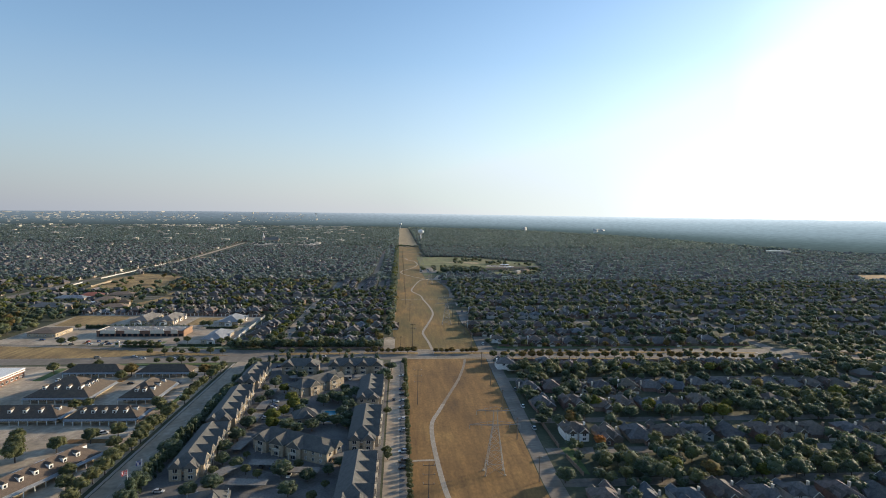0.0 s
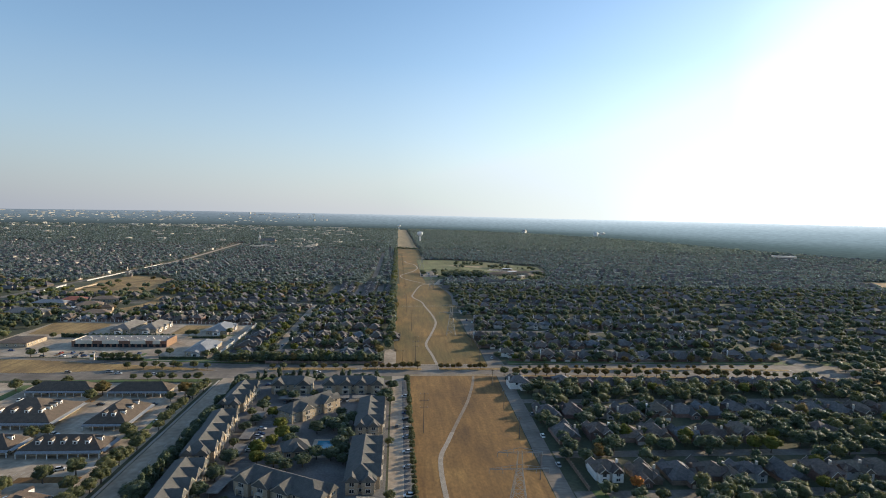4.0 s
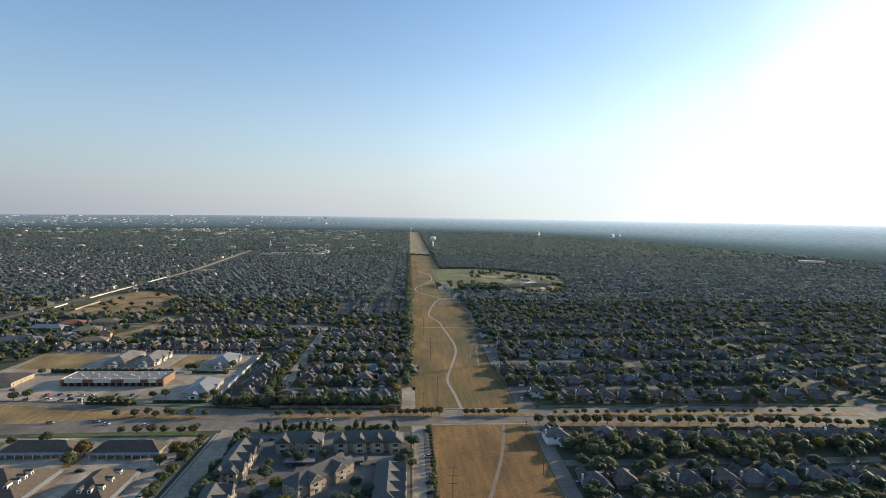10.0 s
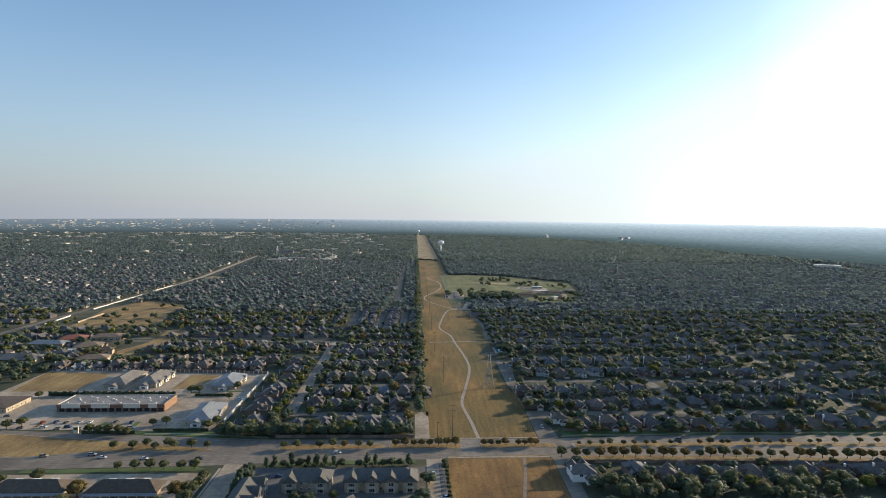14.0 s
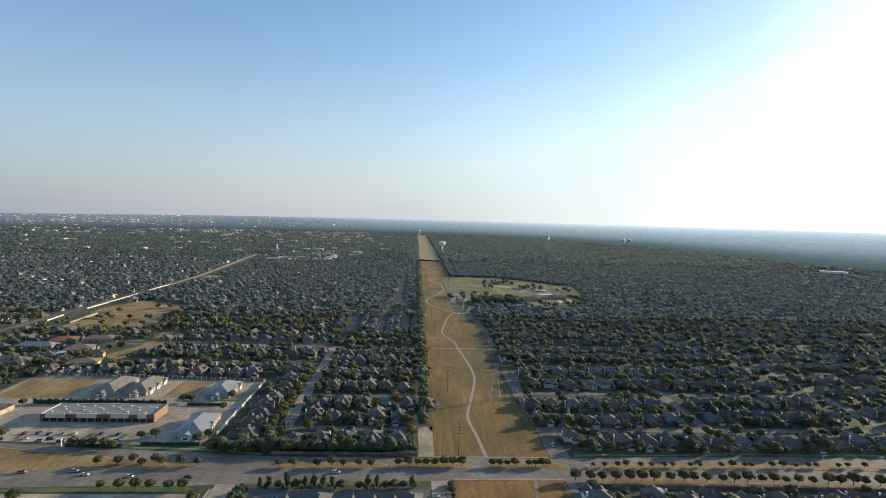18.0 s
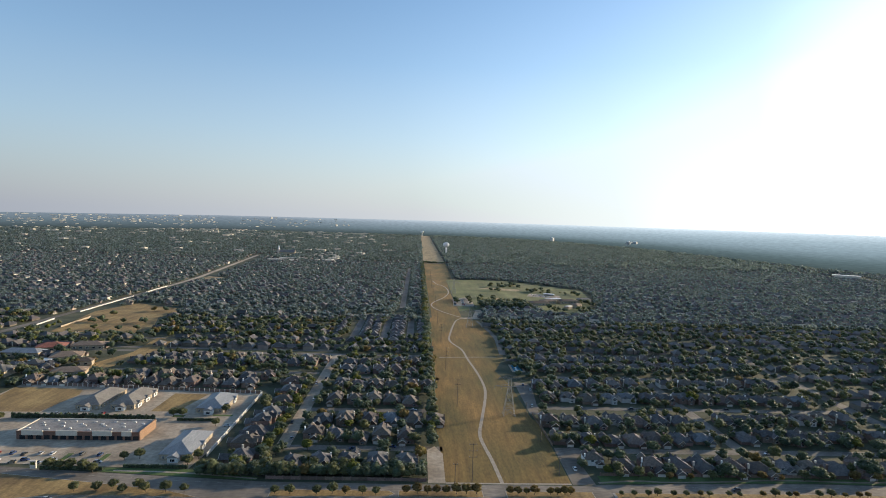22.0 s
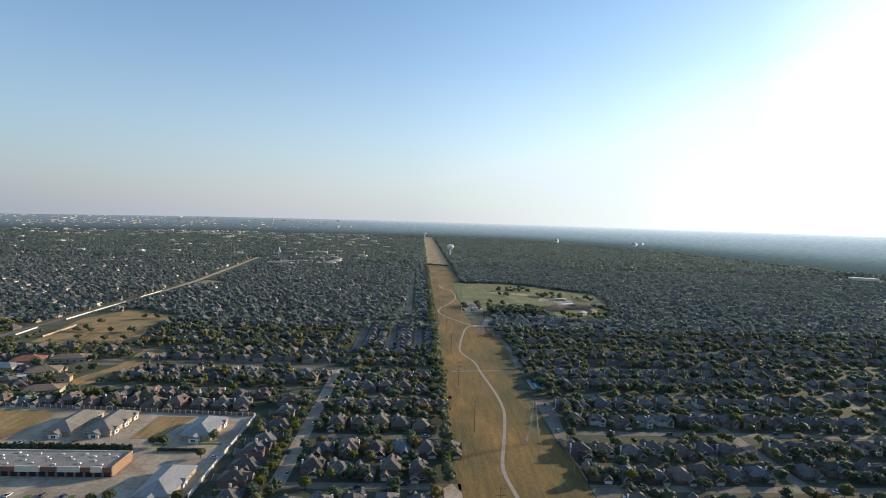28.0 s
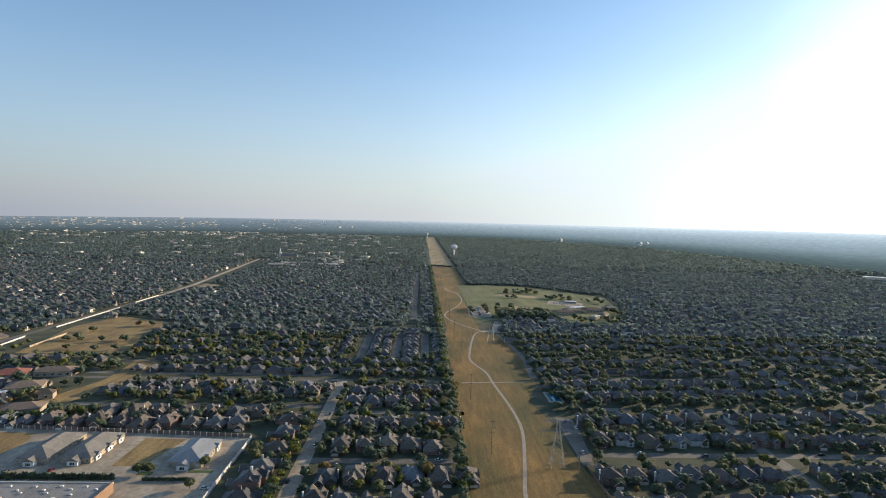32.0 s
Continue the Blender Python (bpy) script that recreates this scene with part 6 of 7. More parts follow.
BIG_TREES = [
    (134, 506, 1.15, "oak"), (180, 527, 1.35, "oak"), (209, 604, 1.5, "gold"), (249, 610, 1.2, "gold"), (93, 474, 0.9, "gold"), (110, 470, 1.2, "street"),
    (130, 474, 1.0, "oak"), (164, 471, 1.3, "oak"), (73, 516, 1.4, "street"), (95, 514, 1.0, "gold"), (106, 515, 1.4, "street"), (147, 515, 1.4, "street"),
    (78, 579, 0.95, "oak"), (230, 518, 1.0, "oak"), (218, 469, 1.2, "oak"), (253, 474, 1.5, "oak"), (143, 648, 1.2, "oak"), (183, 576, 1.0, "gold"),
    (139, 679, 1.2, "oak"), (169, 682, 1.2, "oak"), (252, 683, 1.2, "oak"), (303, 686, 1.1, "oak"), (278, 515, 1.2, "gold"), (290, 509, 1.2, "oak"),
    (107, 674, 1.1, "oak"), (199, 679, 1.0, "oak"), (106, 300, 1.1, "oak"), (133, 300, 1.0, "oak"), (158, 300, 1.1, "oak"), (180, 300, 1.2, "gold"),
    (187, 297, 1.1, "gold"), (208, 304, 1.2, "oak"), (226, 293, 1.3, "oak"), (242, 293, 1.3, "oak"), (255, 290, 1.2, "oak"), (123, 231, 1.1, "gold"),
    (110, 228, 1.2, "oak"), (170, 256, 1.0, "oak"), (184, 258, 1.0, "gold"), (281, 326, 1.2, "gold"), (318, 345, 1.2, "oak"), (79, 339, 0.9, "oak"),
    (189, 336, 1.0, "oak"), (245, 336, 1.2, "oak"), (104, 335, 1.0, "oak"), (127, 334, 1.0, "oak"), (155, 304, 1.0, "oak"), (-88, 503, 0.9, "gold"),
    (-40, 503, 1.0, "oak"), (-60, 575, 1.1, "oak"), (-33, 573, 1.0, "oak"), (-70, 612, 1.2, "oak"), (-20, 612, 0.9, "gold"), (-48, 651, 1.2, "oak"),
    (-15, 648, 1.1, "oak"), (-76, 655, 1.0, "gold"), (-140, 660, 1.2, "oak"), (-180, 664, 1.0, "gold"), (-220, 662, 1.1, "oak"),
]      # x, y, size, kind
near_houses = np.array(HOUSES)
for x, y, k, g in BIG_TREES:
    if np.hypot(near_houses[:, 0] - x, near_houses[:, 1] - y).min() > 6.0:
        plant(g, x, y, k, "large yard trees")
for group, name, label in (("screen of evergreens", "evergreen_screen", "close screen of narrow dark evergreens along the street"), ("hedge trees beside the drive", "shrub_row", "row of olive shrubs beside the parking bays")):
    rows = SCREENS[group]
    cone = np.array([r[0] == "cone" for r in rows])
    size3 = np.array([np.array((3.0, 3.0, 4.1) if r[0] == "cone" else (4.6, 4.6, 3.4) if r[0] == "oak" else (2.9, 2.9, 2.4)) * r[3] for r in rows])
    spots = np.array([(r[1], r[2], 0.12) for r in rows])
    v, f, mi = scatter(NEAR_CONES + NEAR_CROWNS, spots, rng.uniform(0, 6.28, len(rows)), size3, np.where(cone, rng.integers(0, 2, len(rows)), 2 + rng.integers(0, 5, len(rows))))
    tagged(new(name, tri_mesh(name, v, f, [LEAF if name == "evergreen_screen" else LEAF_OLIVE], None, True)), label, "shrubs", "", "stuff")
# the rest of the trees, in one canopy
gx, gy = np.meshgrid(np.arange(-720, 900, 7.6), np.arange(150, 935, 7.6))
tx = (gx + rng.uniform(-3.6, 3.6, gx.shape)).ravel()
ty = (gy + rng.uniform(-3.6, 3.6, gy.shape)).ravel()
STREET_RINGS = [rect(x0, x1, y - (11 if x0 < 0 else 7), y + 3.9) for x0, x1, y in EW if y > 430] + [rect(x - 5.5, x + 5.5, y0, y1) for x, y0, y1 in NS]
OPEN = KEEP_OUT + STREET_RINGS + [
    rect(-346, 76, -300, 462), rect(-3000, 1500, 416, 470), rect(-346, -137, 462, 625), rect(-14, 70, 455, 700), rect(-104, -92, 800, 990), rect(-378, -338, 692, 715), rect(-415, -376, 726, 750), rect(-344, -306, 642, 664), rect(-382, -344, 738, 760), rect(-67, -55, 820, 990), rect(-36, -22, 820, 990), rect(-3, 76, 640, 765),
    [(66, 400), (88, 400), (84, 505), (77, 560), (82, 650), (92, 695), (60, 695), (60, 560)], rect(60, 83, -300, 430)]
ok = free(tx, ty, OPEN) & in_sight(tx, ty)
centres = np.array(HOUSES + list(zip(hx[hy < 960], hy[hy < 960])))
keep = np.nonzero(ok)[0]
gap2 = np.full(len(keep), 1e9)
for i in range(0, len(centres), 200):
    d = np.hypot(tx[keep][:, None] - centres[None, i:i + 200, 0], (ty[keep][:, None] - centres[None, i:i + 200, 1]) * 0.85)
    gap2 = np.minimum(gap2, d.min(1))
planted = np.array(PLANTED)
gap3 = np.hypot(tx[keep][:, None] - planted[None, :, 0], ty[keep][:, None] - planted[None, :, 1]).min(1)
patch = np.array([noise.noise((x * 0.012, y * 0.02, 3.0)) for x, y in zip(tx[keep], ty[keep])])
belt = ((ty[keep] > 300) & (ty[keep] < 335) & (tx[keep] > 205) | (ty[keep] > 378) & (ty[keep] < 400) | (ty[keep] > 222) & (ty[keep] < 250)) & (tx[keep] > 86)
chance = np.where(belt, 0.97, np.where(ty[keep] > 640, np.where(tx[keep] > 0, 0.5, 0.58), np.where(tx[keep] > 0, np.where(ty[keep] > 430, 0.46, 0.4), 0.58)) + 0.3 * patch)
keep = keep[(gap2 > 6.0) & (gap3 > 4.0) & (rng.uniform(size=len(keep)) < chance)]
tx, ty, tbelt = tx[keep], ty[keep], ((ty[keep] > 300) & (ty[keep] < 335) & (tx[keep] > 205) | (ty[keep] > 378) & (ty[keep] < 400) | (ty[keep] > 222) & (ty[keep] < 250)) & (tx[keep] > 86)
# trees in a line behind walls and along the strip's edge
for x0, x1, y, step in ((-140, -12, 467.5, 3.2), (-140, -14, 471.5, 4.4)):
    xs = np.arange(x0, x1, step)
    tx, ty, tbelt = np.r_[tx, xs], np.r_[ty, y + rng.uniform(-1, 1, len(xs))], np.r_[tbelt, np.zeros(len(xs), bool)]
ys = np.arange(510, 1900, 5.5)
tx, ty, tbelt = np.r_[tx, -8 + rng.uniform(-3, 2, len(ys))], np.r_[ty, ys], np.r_[tbelt, np.ones(len(ys), bool)]
ys = np.r_[np.arange(700, 745, 6), np.arange(755, 950, 7.5)]
tx, ty, tbelt = np.r_[tx, np.interp(ys, [700, 745, 830, 950], [86, 88, 92, 88]) + rng.uniform(-2, 4, len(ys))], np.r_[ty, ys], np.r_[tbelt, np.zeros(len(ys), bool)]
xs = np.arange(-2, 68, 5.0)
tx, ty, tbelt = np.r_[tx, xs], np.r_[ty, 1926 + rng.uniform(-3, 3, len(xs))], np.r_[tbelt, np.ones(len(xs), bool)]
xs = rng.uniform(90, 166, 90)
tx, ty, tbelt = np.r_[tx, xs], np.r_[ty, rng.uniform(1056, 1098, 90)], np.r_[tbelt, np.ones(90, bool)]
field_trees = np.array([(-441, 884), (-434, 878), (-428, 886), (-420, 880), (-396, 878), (-378, 886), (-370, 880), (-436, 930), (-400, 968), (-384, 970), (-410, 838), (-380, 836), (-360, 840)], float)
tx, ty, tbelt = np.r_[tx, field_trees[:, 0]], np.r_[ty, field_trees[:, 1]], np.r_[tbelt, np.ones(len(field_trees), bool)]
for x0, x1, y0, y1, k in ((76, 92, 660, 678, 5), (87, 97, 680, 720, 9), (46, 50, 1090, 1165, 9), (70, 75, 1050, 1175, 14), (135, 210, 1345, 1400, 30), (130, 150, 1280, 1300, 5), (205, 256, 1262, 1316, 20), (95, 125, 1165, 1200, 6), (262, 306, 1225, 1290, 9), (276, 296, 1110, 1180, 14), (244, 272, 1040, 1080, 14), (196, 228, 1040, 1072, 8), (86, 165, 1070, 1112, 80)):
    tx, ty, tbelt = np.r_[tx, rng.uniform(x0, x1, k)], np.r_[ty, rng.uniform(y0, y1, k)], np.r_[tbelt, np.full(k, x0 in (86, 87))]
for y, step in ((449, 9.0), (424, 7.6), (441, 12.0), (468, 9.0)):
    xs = np.arange(352 if y != 424 else 346, 640, step)
    tx, ty, tbelt = np.r_[tx, xs + rng.uniform(-2, 2, len(xs))], np.r_[ty, y + rng.uniform(-1, 1, len(xs))], np.r_[tbelt, np.zeros(len(xs), bool)]
N = len(tx)
size = np.where(tbelt, rng.uniform(3.2, 5.0, N), np.where(tx < 0, rng.uniform(2.3, 4.7, N), rng.uniform(2.1, 4.8, N)))
tall = size * rng.uniform(0.85, 1.12, N)
grove = (ty > 1045) & (ty < 1120) & (tx > 80) & (tx < 176)
size[grove] *= 1.3
tall[grove] *= 1.4
hue = rng.uniform(size=N) * np.where(tx > 0, 0.87, 1.0)
for name, leaf, sel, label in (("yard_trees", LEAF, hue < 0.48, "dense dark green canopy of yard trees between houses"), ("olive_yard_trees", LEAF_OLIVE, (hue >= 0.48) & (hue < 0.86), "olive green yard trees between houses"), ("turning_trees", LEAF_RUST, (hue >= 0.86) & (hue < 0.92), "scattered yard trees with rusty autumn leaves"), ("yellowing_trees", LEAF_GOLD, hue >= 0.92, "scattered yellow-green yard trees")):
    n = int(sel.sum())
    v, f, mi = scatter(MID_CROWNS + PLAIN_CROWNS, np.stack([tx[sel], ty[sel], 0.12 * size[sel]], 1), rng.uniform(0, 6.28, n), np.stack([size[sel], size[sel], tall[sel]], 1), rng.integers(0, 8, n) + 8 * ((ty[sel] > 620) | (np.abs(tx[sel]) > 330)))
    tagged(new(name, tri_mesh(name, v, f, [leaf], None, True)), label, "trees", "", "stuff")
stems = bmesh.new()
box(stems, -0.14, 0.14, -0.14, 0.14, -0.1, 3.0)
v, f, mi = scatter([arrays_of(stems)], np.stack([tx, ty, np.zeros(N)], 1), np.zeros(N), np.stack([size / 4, size / 4, size / 4], 1), np.zeros(N, int))
tagged(new("yard_tree_trunks", tri_mesh("yard_tree_trunks", v, f, [BARK])), "brown trunks under the yard trees", "trunks", "", "stuff")

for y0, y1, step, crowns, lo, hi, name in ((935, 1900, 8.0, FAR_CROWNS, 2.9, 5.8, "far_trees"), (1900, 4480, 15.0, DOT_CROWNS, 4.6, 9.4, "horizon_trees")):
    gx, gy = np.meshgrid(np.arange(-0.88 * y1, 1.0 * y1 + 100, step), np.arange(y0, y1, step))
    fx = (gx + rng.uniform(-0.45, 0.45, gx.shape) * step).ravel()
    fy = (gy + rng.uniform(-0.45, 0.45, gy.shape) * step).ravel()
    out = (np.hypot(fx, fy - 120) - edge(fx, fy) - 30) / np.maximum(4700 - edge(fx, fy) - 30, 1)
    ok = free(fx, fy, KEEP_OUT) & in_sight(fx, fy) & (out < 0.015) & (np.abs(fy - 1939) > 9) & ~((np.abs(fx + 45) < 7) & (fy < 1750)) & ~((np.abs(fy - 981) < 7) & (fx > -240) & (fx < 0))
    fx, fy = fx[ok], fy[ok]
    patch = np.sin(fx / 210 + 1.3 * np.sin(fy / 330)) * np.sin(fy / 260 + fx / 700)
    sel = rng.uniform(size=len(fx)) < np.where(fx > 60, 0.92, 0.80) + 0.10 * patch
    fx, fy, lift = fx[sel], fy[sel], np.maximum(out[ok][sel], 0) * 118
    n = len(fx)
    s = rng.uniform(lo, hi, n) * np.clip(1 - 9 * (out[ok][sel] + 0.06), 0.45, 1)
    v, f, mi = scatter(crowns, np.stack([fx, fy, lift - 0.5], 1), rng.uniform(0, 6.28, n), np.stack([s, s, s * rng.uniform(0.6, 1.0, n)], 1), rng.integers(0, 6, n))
    tagged(new(name, tri_mesh(name, v, f, [LEAF_HAZED], None, True)), "endless tree canopy over the suburbs, blued for haze", "trees", "", "stuff")


# ---- power lines ----
def beam(b, p, q, r=0.09):
    p, q = Vector(p), Vector(q)
    d = (q - p).normalized()
    u = d.orthogonal().normalized() * r
    w = d.cross(u)
    rings = [[b.verts.new(c + s) for s in (u + w, w - u, -u - w, u - w)] for c in (p, q)]
    for k in range(4):
        b.faces.new((rings[0][k], rings[0][(k + 1) % 4], rings[1][(k + 1) % 4], rings[1][k]))


def lattice_tower():
    ob = tagged(empty("transmission_tower"), "tall grey steel lattice tower in dry grass", "transmission tower", "lattice towers")
    w0, w1, h, top = 4.4, 1.1, 22.0, 29.0
    at = lambda z, sx, sy: (sx * (w0 + (w1 - w0) * min(z, h) / h), sy * (w0 + (w1 - w0) * min(z, h) / h) * 0.62, z)
    for sx in (-1, 1):
        for sy in (-1, 1):
            b = bmesh.new()
            beam(b, at(0, sx, sy), at(h, sx, sy), 0.10)
            beam(b, at(h, sx, sy), at(top, sx * 0.7, sy * 0.7), 0.08)
            leg = part("leg", b, STEEL, ob)
            b = bmesh.new()
            x, y, _ = at(0, sx, sy)
            bmesh.ops.create_cone(b, cap_ends=True, segments=10, radius1=0.6, radius2=0.5, depth=0.7, matrix=Matrix.Translation((x, y, 0.25)))
            part("footing", b, CONCRETE, leg, "round concrete footing")
    levels = [0, 5, 9.5, 13.5, 17, 20, 22]
    for k, (a, c) in enumerate(zip(levels, levels[1:])):
        for (s, t), (u, v) in (((-1, -1), (1, -1)), ((1, -1), (1, 1)), ((1, 1), (-1, 1)), ((-1, 1), (-1, -1))):
            for p, q in ((at(a, s, t), at(c, u, v)), (at(a, u, v), at(c, s, t)), (at(c, s, t), at(c, u, v))):
                b = bmesh.new()
                beam(b, p, q, 0.05)
                part("brace", b, STEEL, ob)
    for z, reach in ((22, 11.5), (28.4, 8.5)):
        b = bmesh.new()
        for s in (-1, 1):
            for y in (-0.6, 0.6):
                beam(b, (0, y, z), (s * reach, 0, z + 0.2), 0.07)
            beam(b, (0, 0, z + 1.9), (s * reach, 0, z + 0.3), 0.06)
            for q in (0.3, 0.6, 0.85):
                beam(b, (s * reach * q, 0, z), (s * reach * q, 0, z + 1.9 * (1 - q) + 0.25), 0.06)
        bmesh.ops.remove_doubles(b, verts=b.verts, dist=0.001)
        arm = part("crossarm", b, STEEL, ob)
        for x in (-reach, -reach * 0.55, reach * 0.55, reach):
            b = bmesh.new()
            bmesh.ops.create_cone(b, cap_ends=True, segments=8, radius1=0.10, radius2=0.10, depth=1.6, matrix=Matrix.Translation((x, 0, z - 0.8)))
            part("insulator", b, STEEL, arm)
    return ob


for x, y in ((43.3, 236.5), (50, 570), (51, 904), (50, 1238)):
    kinds.put("lattice", lattice_tower, pose(x, y, 0.03))


def pole_build(height, arms, label, mat_):
    ob = tagged(empty("utility_pole"), label, "utility pole", "utility poles")
    b = bmesh.new()
    bmesh.ops.create_cone(b, cap_ends=True, segments=10, radius1=0.26, radius2=0.15, depth=height, matrix=Matrix.Translation((0, 0, height / 2)))
    part("pole", b, mat_, ob)
    for z, reach in arms:
        b = bmesh.new()
        box(b, -reach, reach, -0.09, 0.09, z - 0.1, z + 0.1)
        arm = part("crossarm", b, mat_, ob)
        for x in (-reach * 0.92, reach * 0.92):
            b = bmesh.new()
            bmesh.ops.create_cone(b, cap_ends=True, segments=8, radius1=0.11, radius2=0.08, depth=0.6, matrix=Matrix.Translation((x, 0, z + 0.35)))
            part("insulator", b, STEEL, arm)
    return ob


for y in (200, 326.5, 464, 587, 692, 810, 930, 1050, 1180, 1310, 1440):
    kinds.put("tall_pole", lambda: pole_build(22, ((21.2, 2.2), (17.6, 2.4), (14.0, 2.2)), "tall brown pole with three short crossarms", WOOD), pose(11.9 if y < 650 else 8, y, 0.03))
for x, y in ((61.4, 227.6), (61.4, 272.7), (62, 318), (62.5, 363), (63, 408), (63.5, 472), (63.5, 520), (62.5, 566), (60.5, 612), (2, 461.6), (-6.5, 657)):
    kinds.put("wood_pole", lambda: pole_build(11.5, ((10.8, 1.2),), "weathered wooden service pole", WOOD), pose(x, y, 0.03))


# ---- cars ----
def loft(b, sections, mi=0):
    """Skins closed rings of equal count."""
    rings = [[b.verts.new(p) for p in ring] for ring in sections]
    n = len(rings[0])
    for a, c in zip(rings, rings[1:]):
        for k in range(n):
            b.faces.new((a[k], a[(k + 1) % n], c[(k + 1) % n], c[k])).material_index = mi
    b.faces.new(rings[0][::-1]).material_index = mi
    b.faces.new(rings[-1]).material_index = mi


def car_build(colour, tall):
    ob = tagged(empty("car"), f"{colour} {'sport utility car' if tall else 'saloon car'} standing on concrete", "car", "cars")
    top = 1.05 if tall else 0.88
    b = bmesh.new()
    loft(b, [[(x, -w, 0.32), (x, w, 0.32), (x, w * 0.97, z), (x, -w * 0.97, z)] for x, w, z in ((-2.35, 0.78, 0.75), (-2.2, 0.88, top - 0.05), (-0.9, 0.92, top), (0.9, 0.92, top), (2.1, 0.86, top - 0.18), (2.35, 0.74, 0.62))])
    bmesh.ops.recalc_face_normals(b, faces=b.faces)
    part("body", b, PAINT[colour], ob)
    b = bmesh.new()
    roof = 1.75 if tall else 1.42
    back = -2.1 if tall else -1.75
    loft(b, [[(x, -w, top - 0.02), (x, w, top - 0.02), (x + s, w * 0.84, z), (x + s, -w * 0.84, z)] for x, w, z, s in ((back, 0.82, top + 0.1, 0.05), (back + 0.45, 0.84, roof, 0.1), (0.35, 0.84, roof, -0.1), (1.25, 0.80, top + 0.05, -0.05))])
    bmesh.ops.recalc_face_normals(b, faces=b.faces)
    cabin = part("cabin", b, GLASS, ob, "dark glazed cabin")
    b = bmesh.new()
    box(b, back + 0.55, 0.25, -0.70, 0.70, roof - 0.02, roof + 0.04)
    part("roof", b, PAINT[colour], ob)
    for x in (-1.45, 1.45):
        for y in (-0.86, 0.86):
            b = bmesh.new()
            bmesh.ops.create_cone(b, cap_ends=True, segments=12, radius1=0.34, radius2=0.34, depth=0.24, matrix=Matrix.Rotation(math.pi / 2, 4, "X"))
            wheel = part("wheel", b, TYRE, ob)
            wheel.location = (x, y, 0.34)
    return ob


def car(x, y, turn, colour=None, tall=None, z=0.045):
    colour = colour or ["white", "silver", "black", "grey", "red", "blue", "tan"][int(rng.choice(7, p=[0.27, 0.22, 0.17, 0.16, 0.06, 0.06, 0.06]))]
    tall = bool(rng.uniform() < 0.45) if tall is None else tall
    return kinds.put(("car", colour, tall), lambda: car_build(colour, tall), pose(x, y, z, 0, 0, turn))


for y, c in ((242.5, "black"), (259.7, "white"), (286, "silver"), (302.3, "white"), (320.3, "silver"), (332.1, "silver"), (355, "blue"), (249, "grey"), (345, "black"), (385, "white")):
    car(2.8, y, 180, c, z=0.056)
car(-2.4, 335, 90, "grey"), car(-2.4, 411, 270, "white")
for x, y, a in ((-61, 247, 86), (-56, 246, 86), (-47, 238, 266), (-80, 222, 60), (-66, 300, 0), (-73, 306, 0), (-73, 309.5, 0), (-73, 313, 0), (-73, 317, 180), (-73, 322, 0), (-73, 326, 0), (-74, 333, 0), (-46, 377, 90), (-37, 377, 90), (-33, 378, 270), (-24, 377, 90), (-16, 378, 90), (-13, 372, 0), (-88, 410, 10), (-78, 410, 0), (-70, 375, 90), (-86, 278, 80), (-97, 226, 0), (-45, 229, 90), (-36, 240, 86)):
    car(x, y, a)
for x, y, a in ((-236, 493, 90), (-243, 493, 90), (-252, 492, 90), (-259, 493, 90), (-219, 493, 90), (-208, 492, 90), (-230, 484, 0), (-246, 484, 0), (-251, 481, 180), (-262, 484, 0), (-237, 481, 0), (-204, 482, 10), (-276, 483, 0), (-285, 492, 90), (-268, 493, 90), (-215, 474.6, 0), (-300, 505, 0), (-310, 500, 0), (-275, 558, 90), (-268, 558, 90), (-244, 560, 90), (-296, 552, 0), (-150, 540, 0)):
    car(x, y, a)
for x, y, a in ((-232, 438.5, 4), (-205, 440, 4), (-197, 436, 4), (-172, 434, 0), (-140, 433, 0), (-165, 457, 175), (-60, 440, 0), (-20, 457, 180), (160, 456, 180), (240, 438, 0)):
    car(x, y, a, z=0.03)
for x, y, a in ((-137, 328, 90), (-134, 366, 0), (-146, 372, 0), (-176, 328, 0), (-198, 326, 0), (-132, 300, 90), (-150, 288, 20), (-133, 345, 90), (-130, 376, 0), (-131, 384, 0), (-226, 380, 90), (-176, 372, 0)):
    car(x, y, a)
for x, y, a in ((-101.5, 520, 90), (-107.5, 548, 90), (-101.5, 596, 90), (-107.5, 640, 270), (-101.5, 655, 90), (-35, 508.5, 0), (-60, 505, 180), (-22, 577, 0), (75, 645, 80), (79, 632, 85), (72, 590, 80), (110, 589, 0), (150, 585.5, 180), (230, 589, 0), (75, 320, 90), (77, 352, 88), (73.5, 286, 90), (100, 509, 0), (210, 505, 180), (75, 480, 90), (260, 672, 0), (-150, 673, 0), (-200, 671, 180)):
    car(x, y, a, z=0.06)
for k in range(14):
    car(206 + (k % 10) * 4.6, 1226 - (k % 10) * 1.6 + (k // 10) * 16, 70, ("white", "silver", "white", "tan")[k % 4], z=0.105)
for k in range(16):
    car(44 + (k % 2) * 14 + 0.12 * k, 1090 + (k // 2) * 7.2, 0, z=0.11)


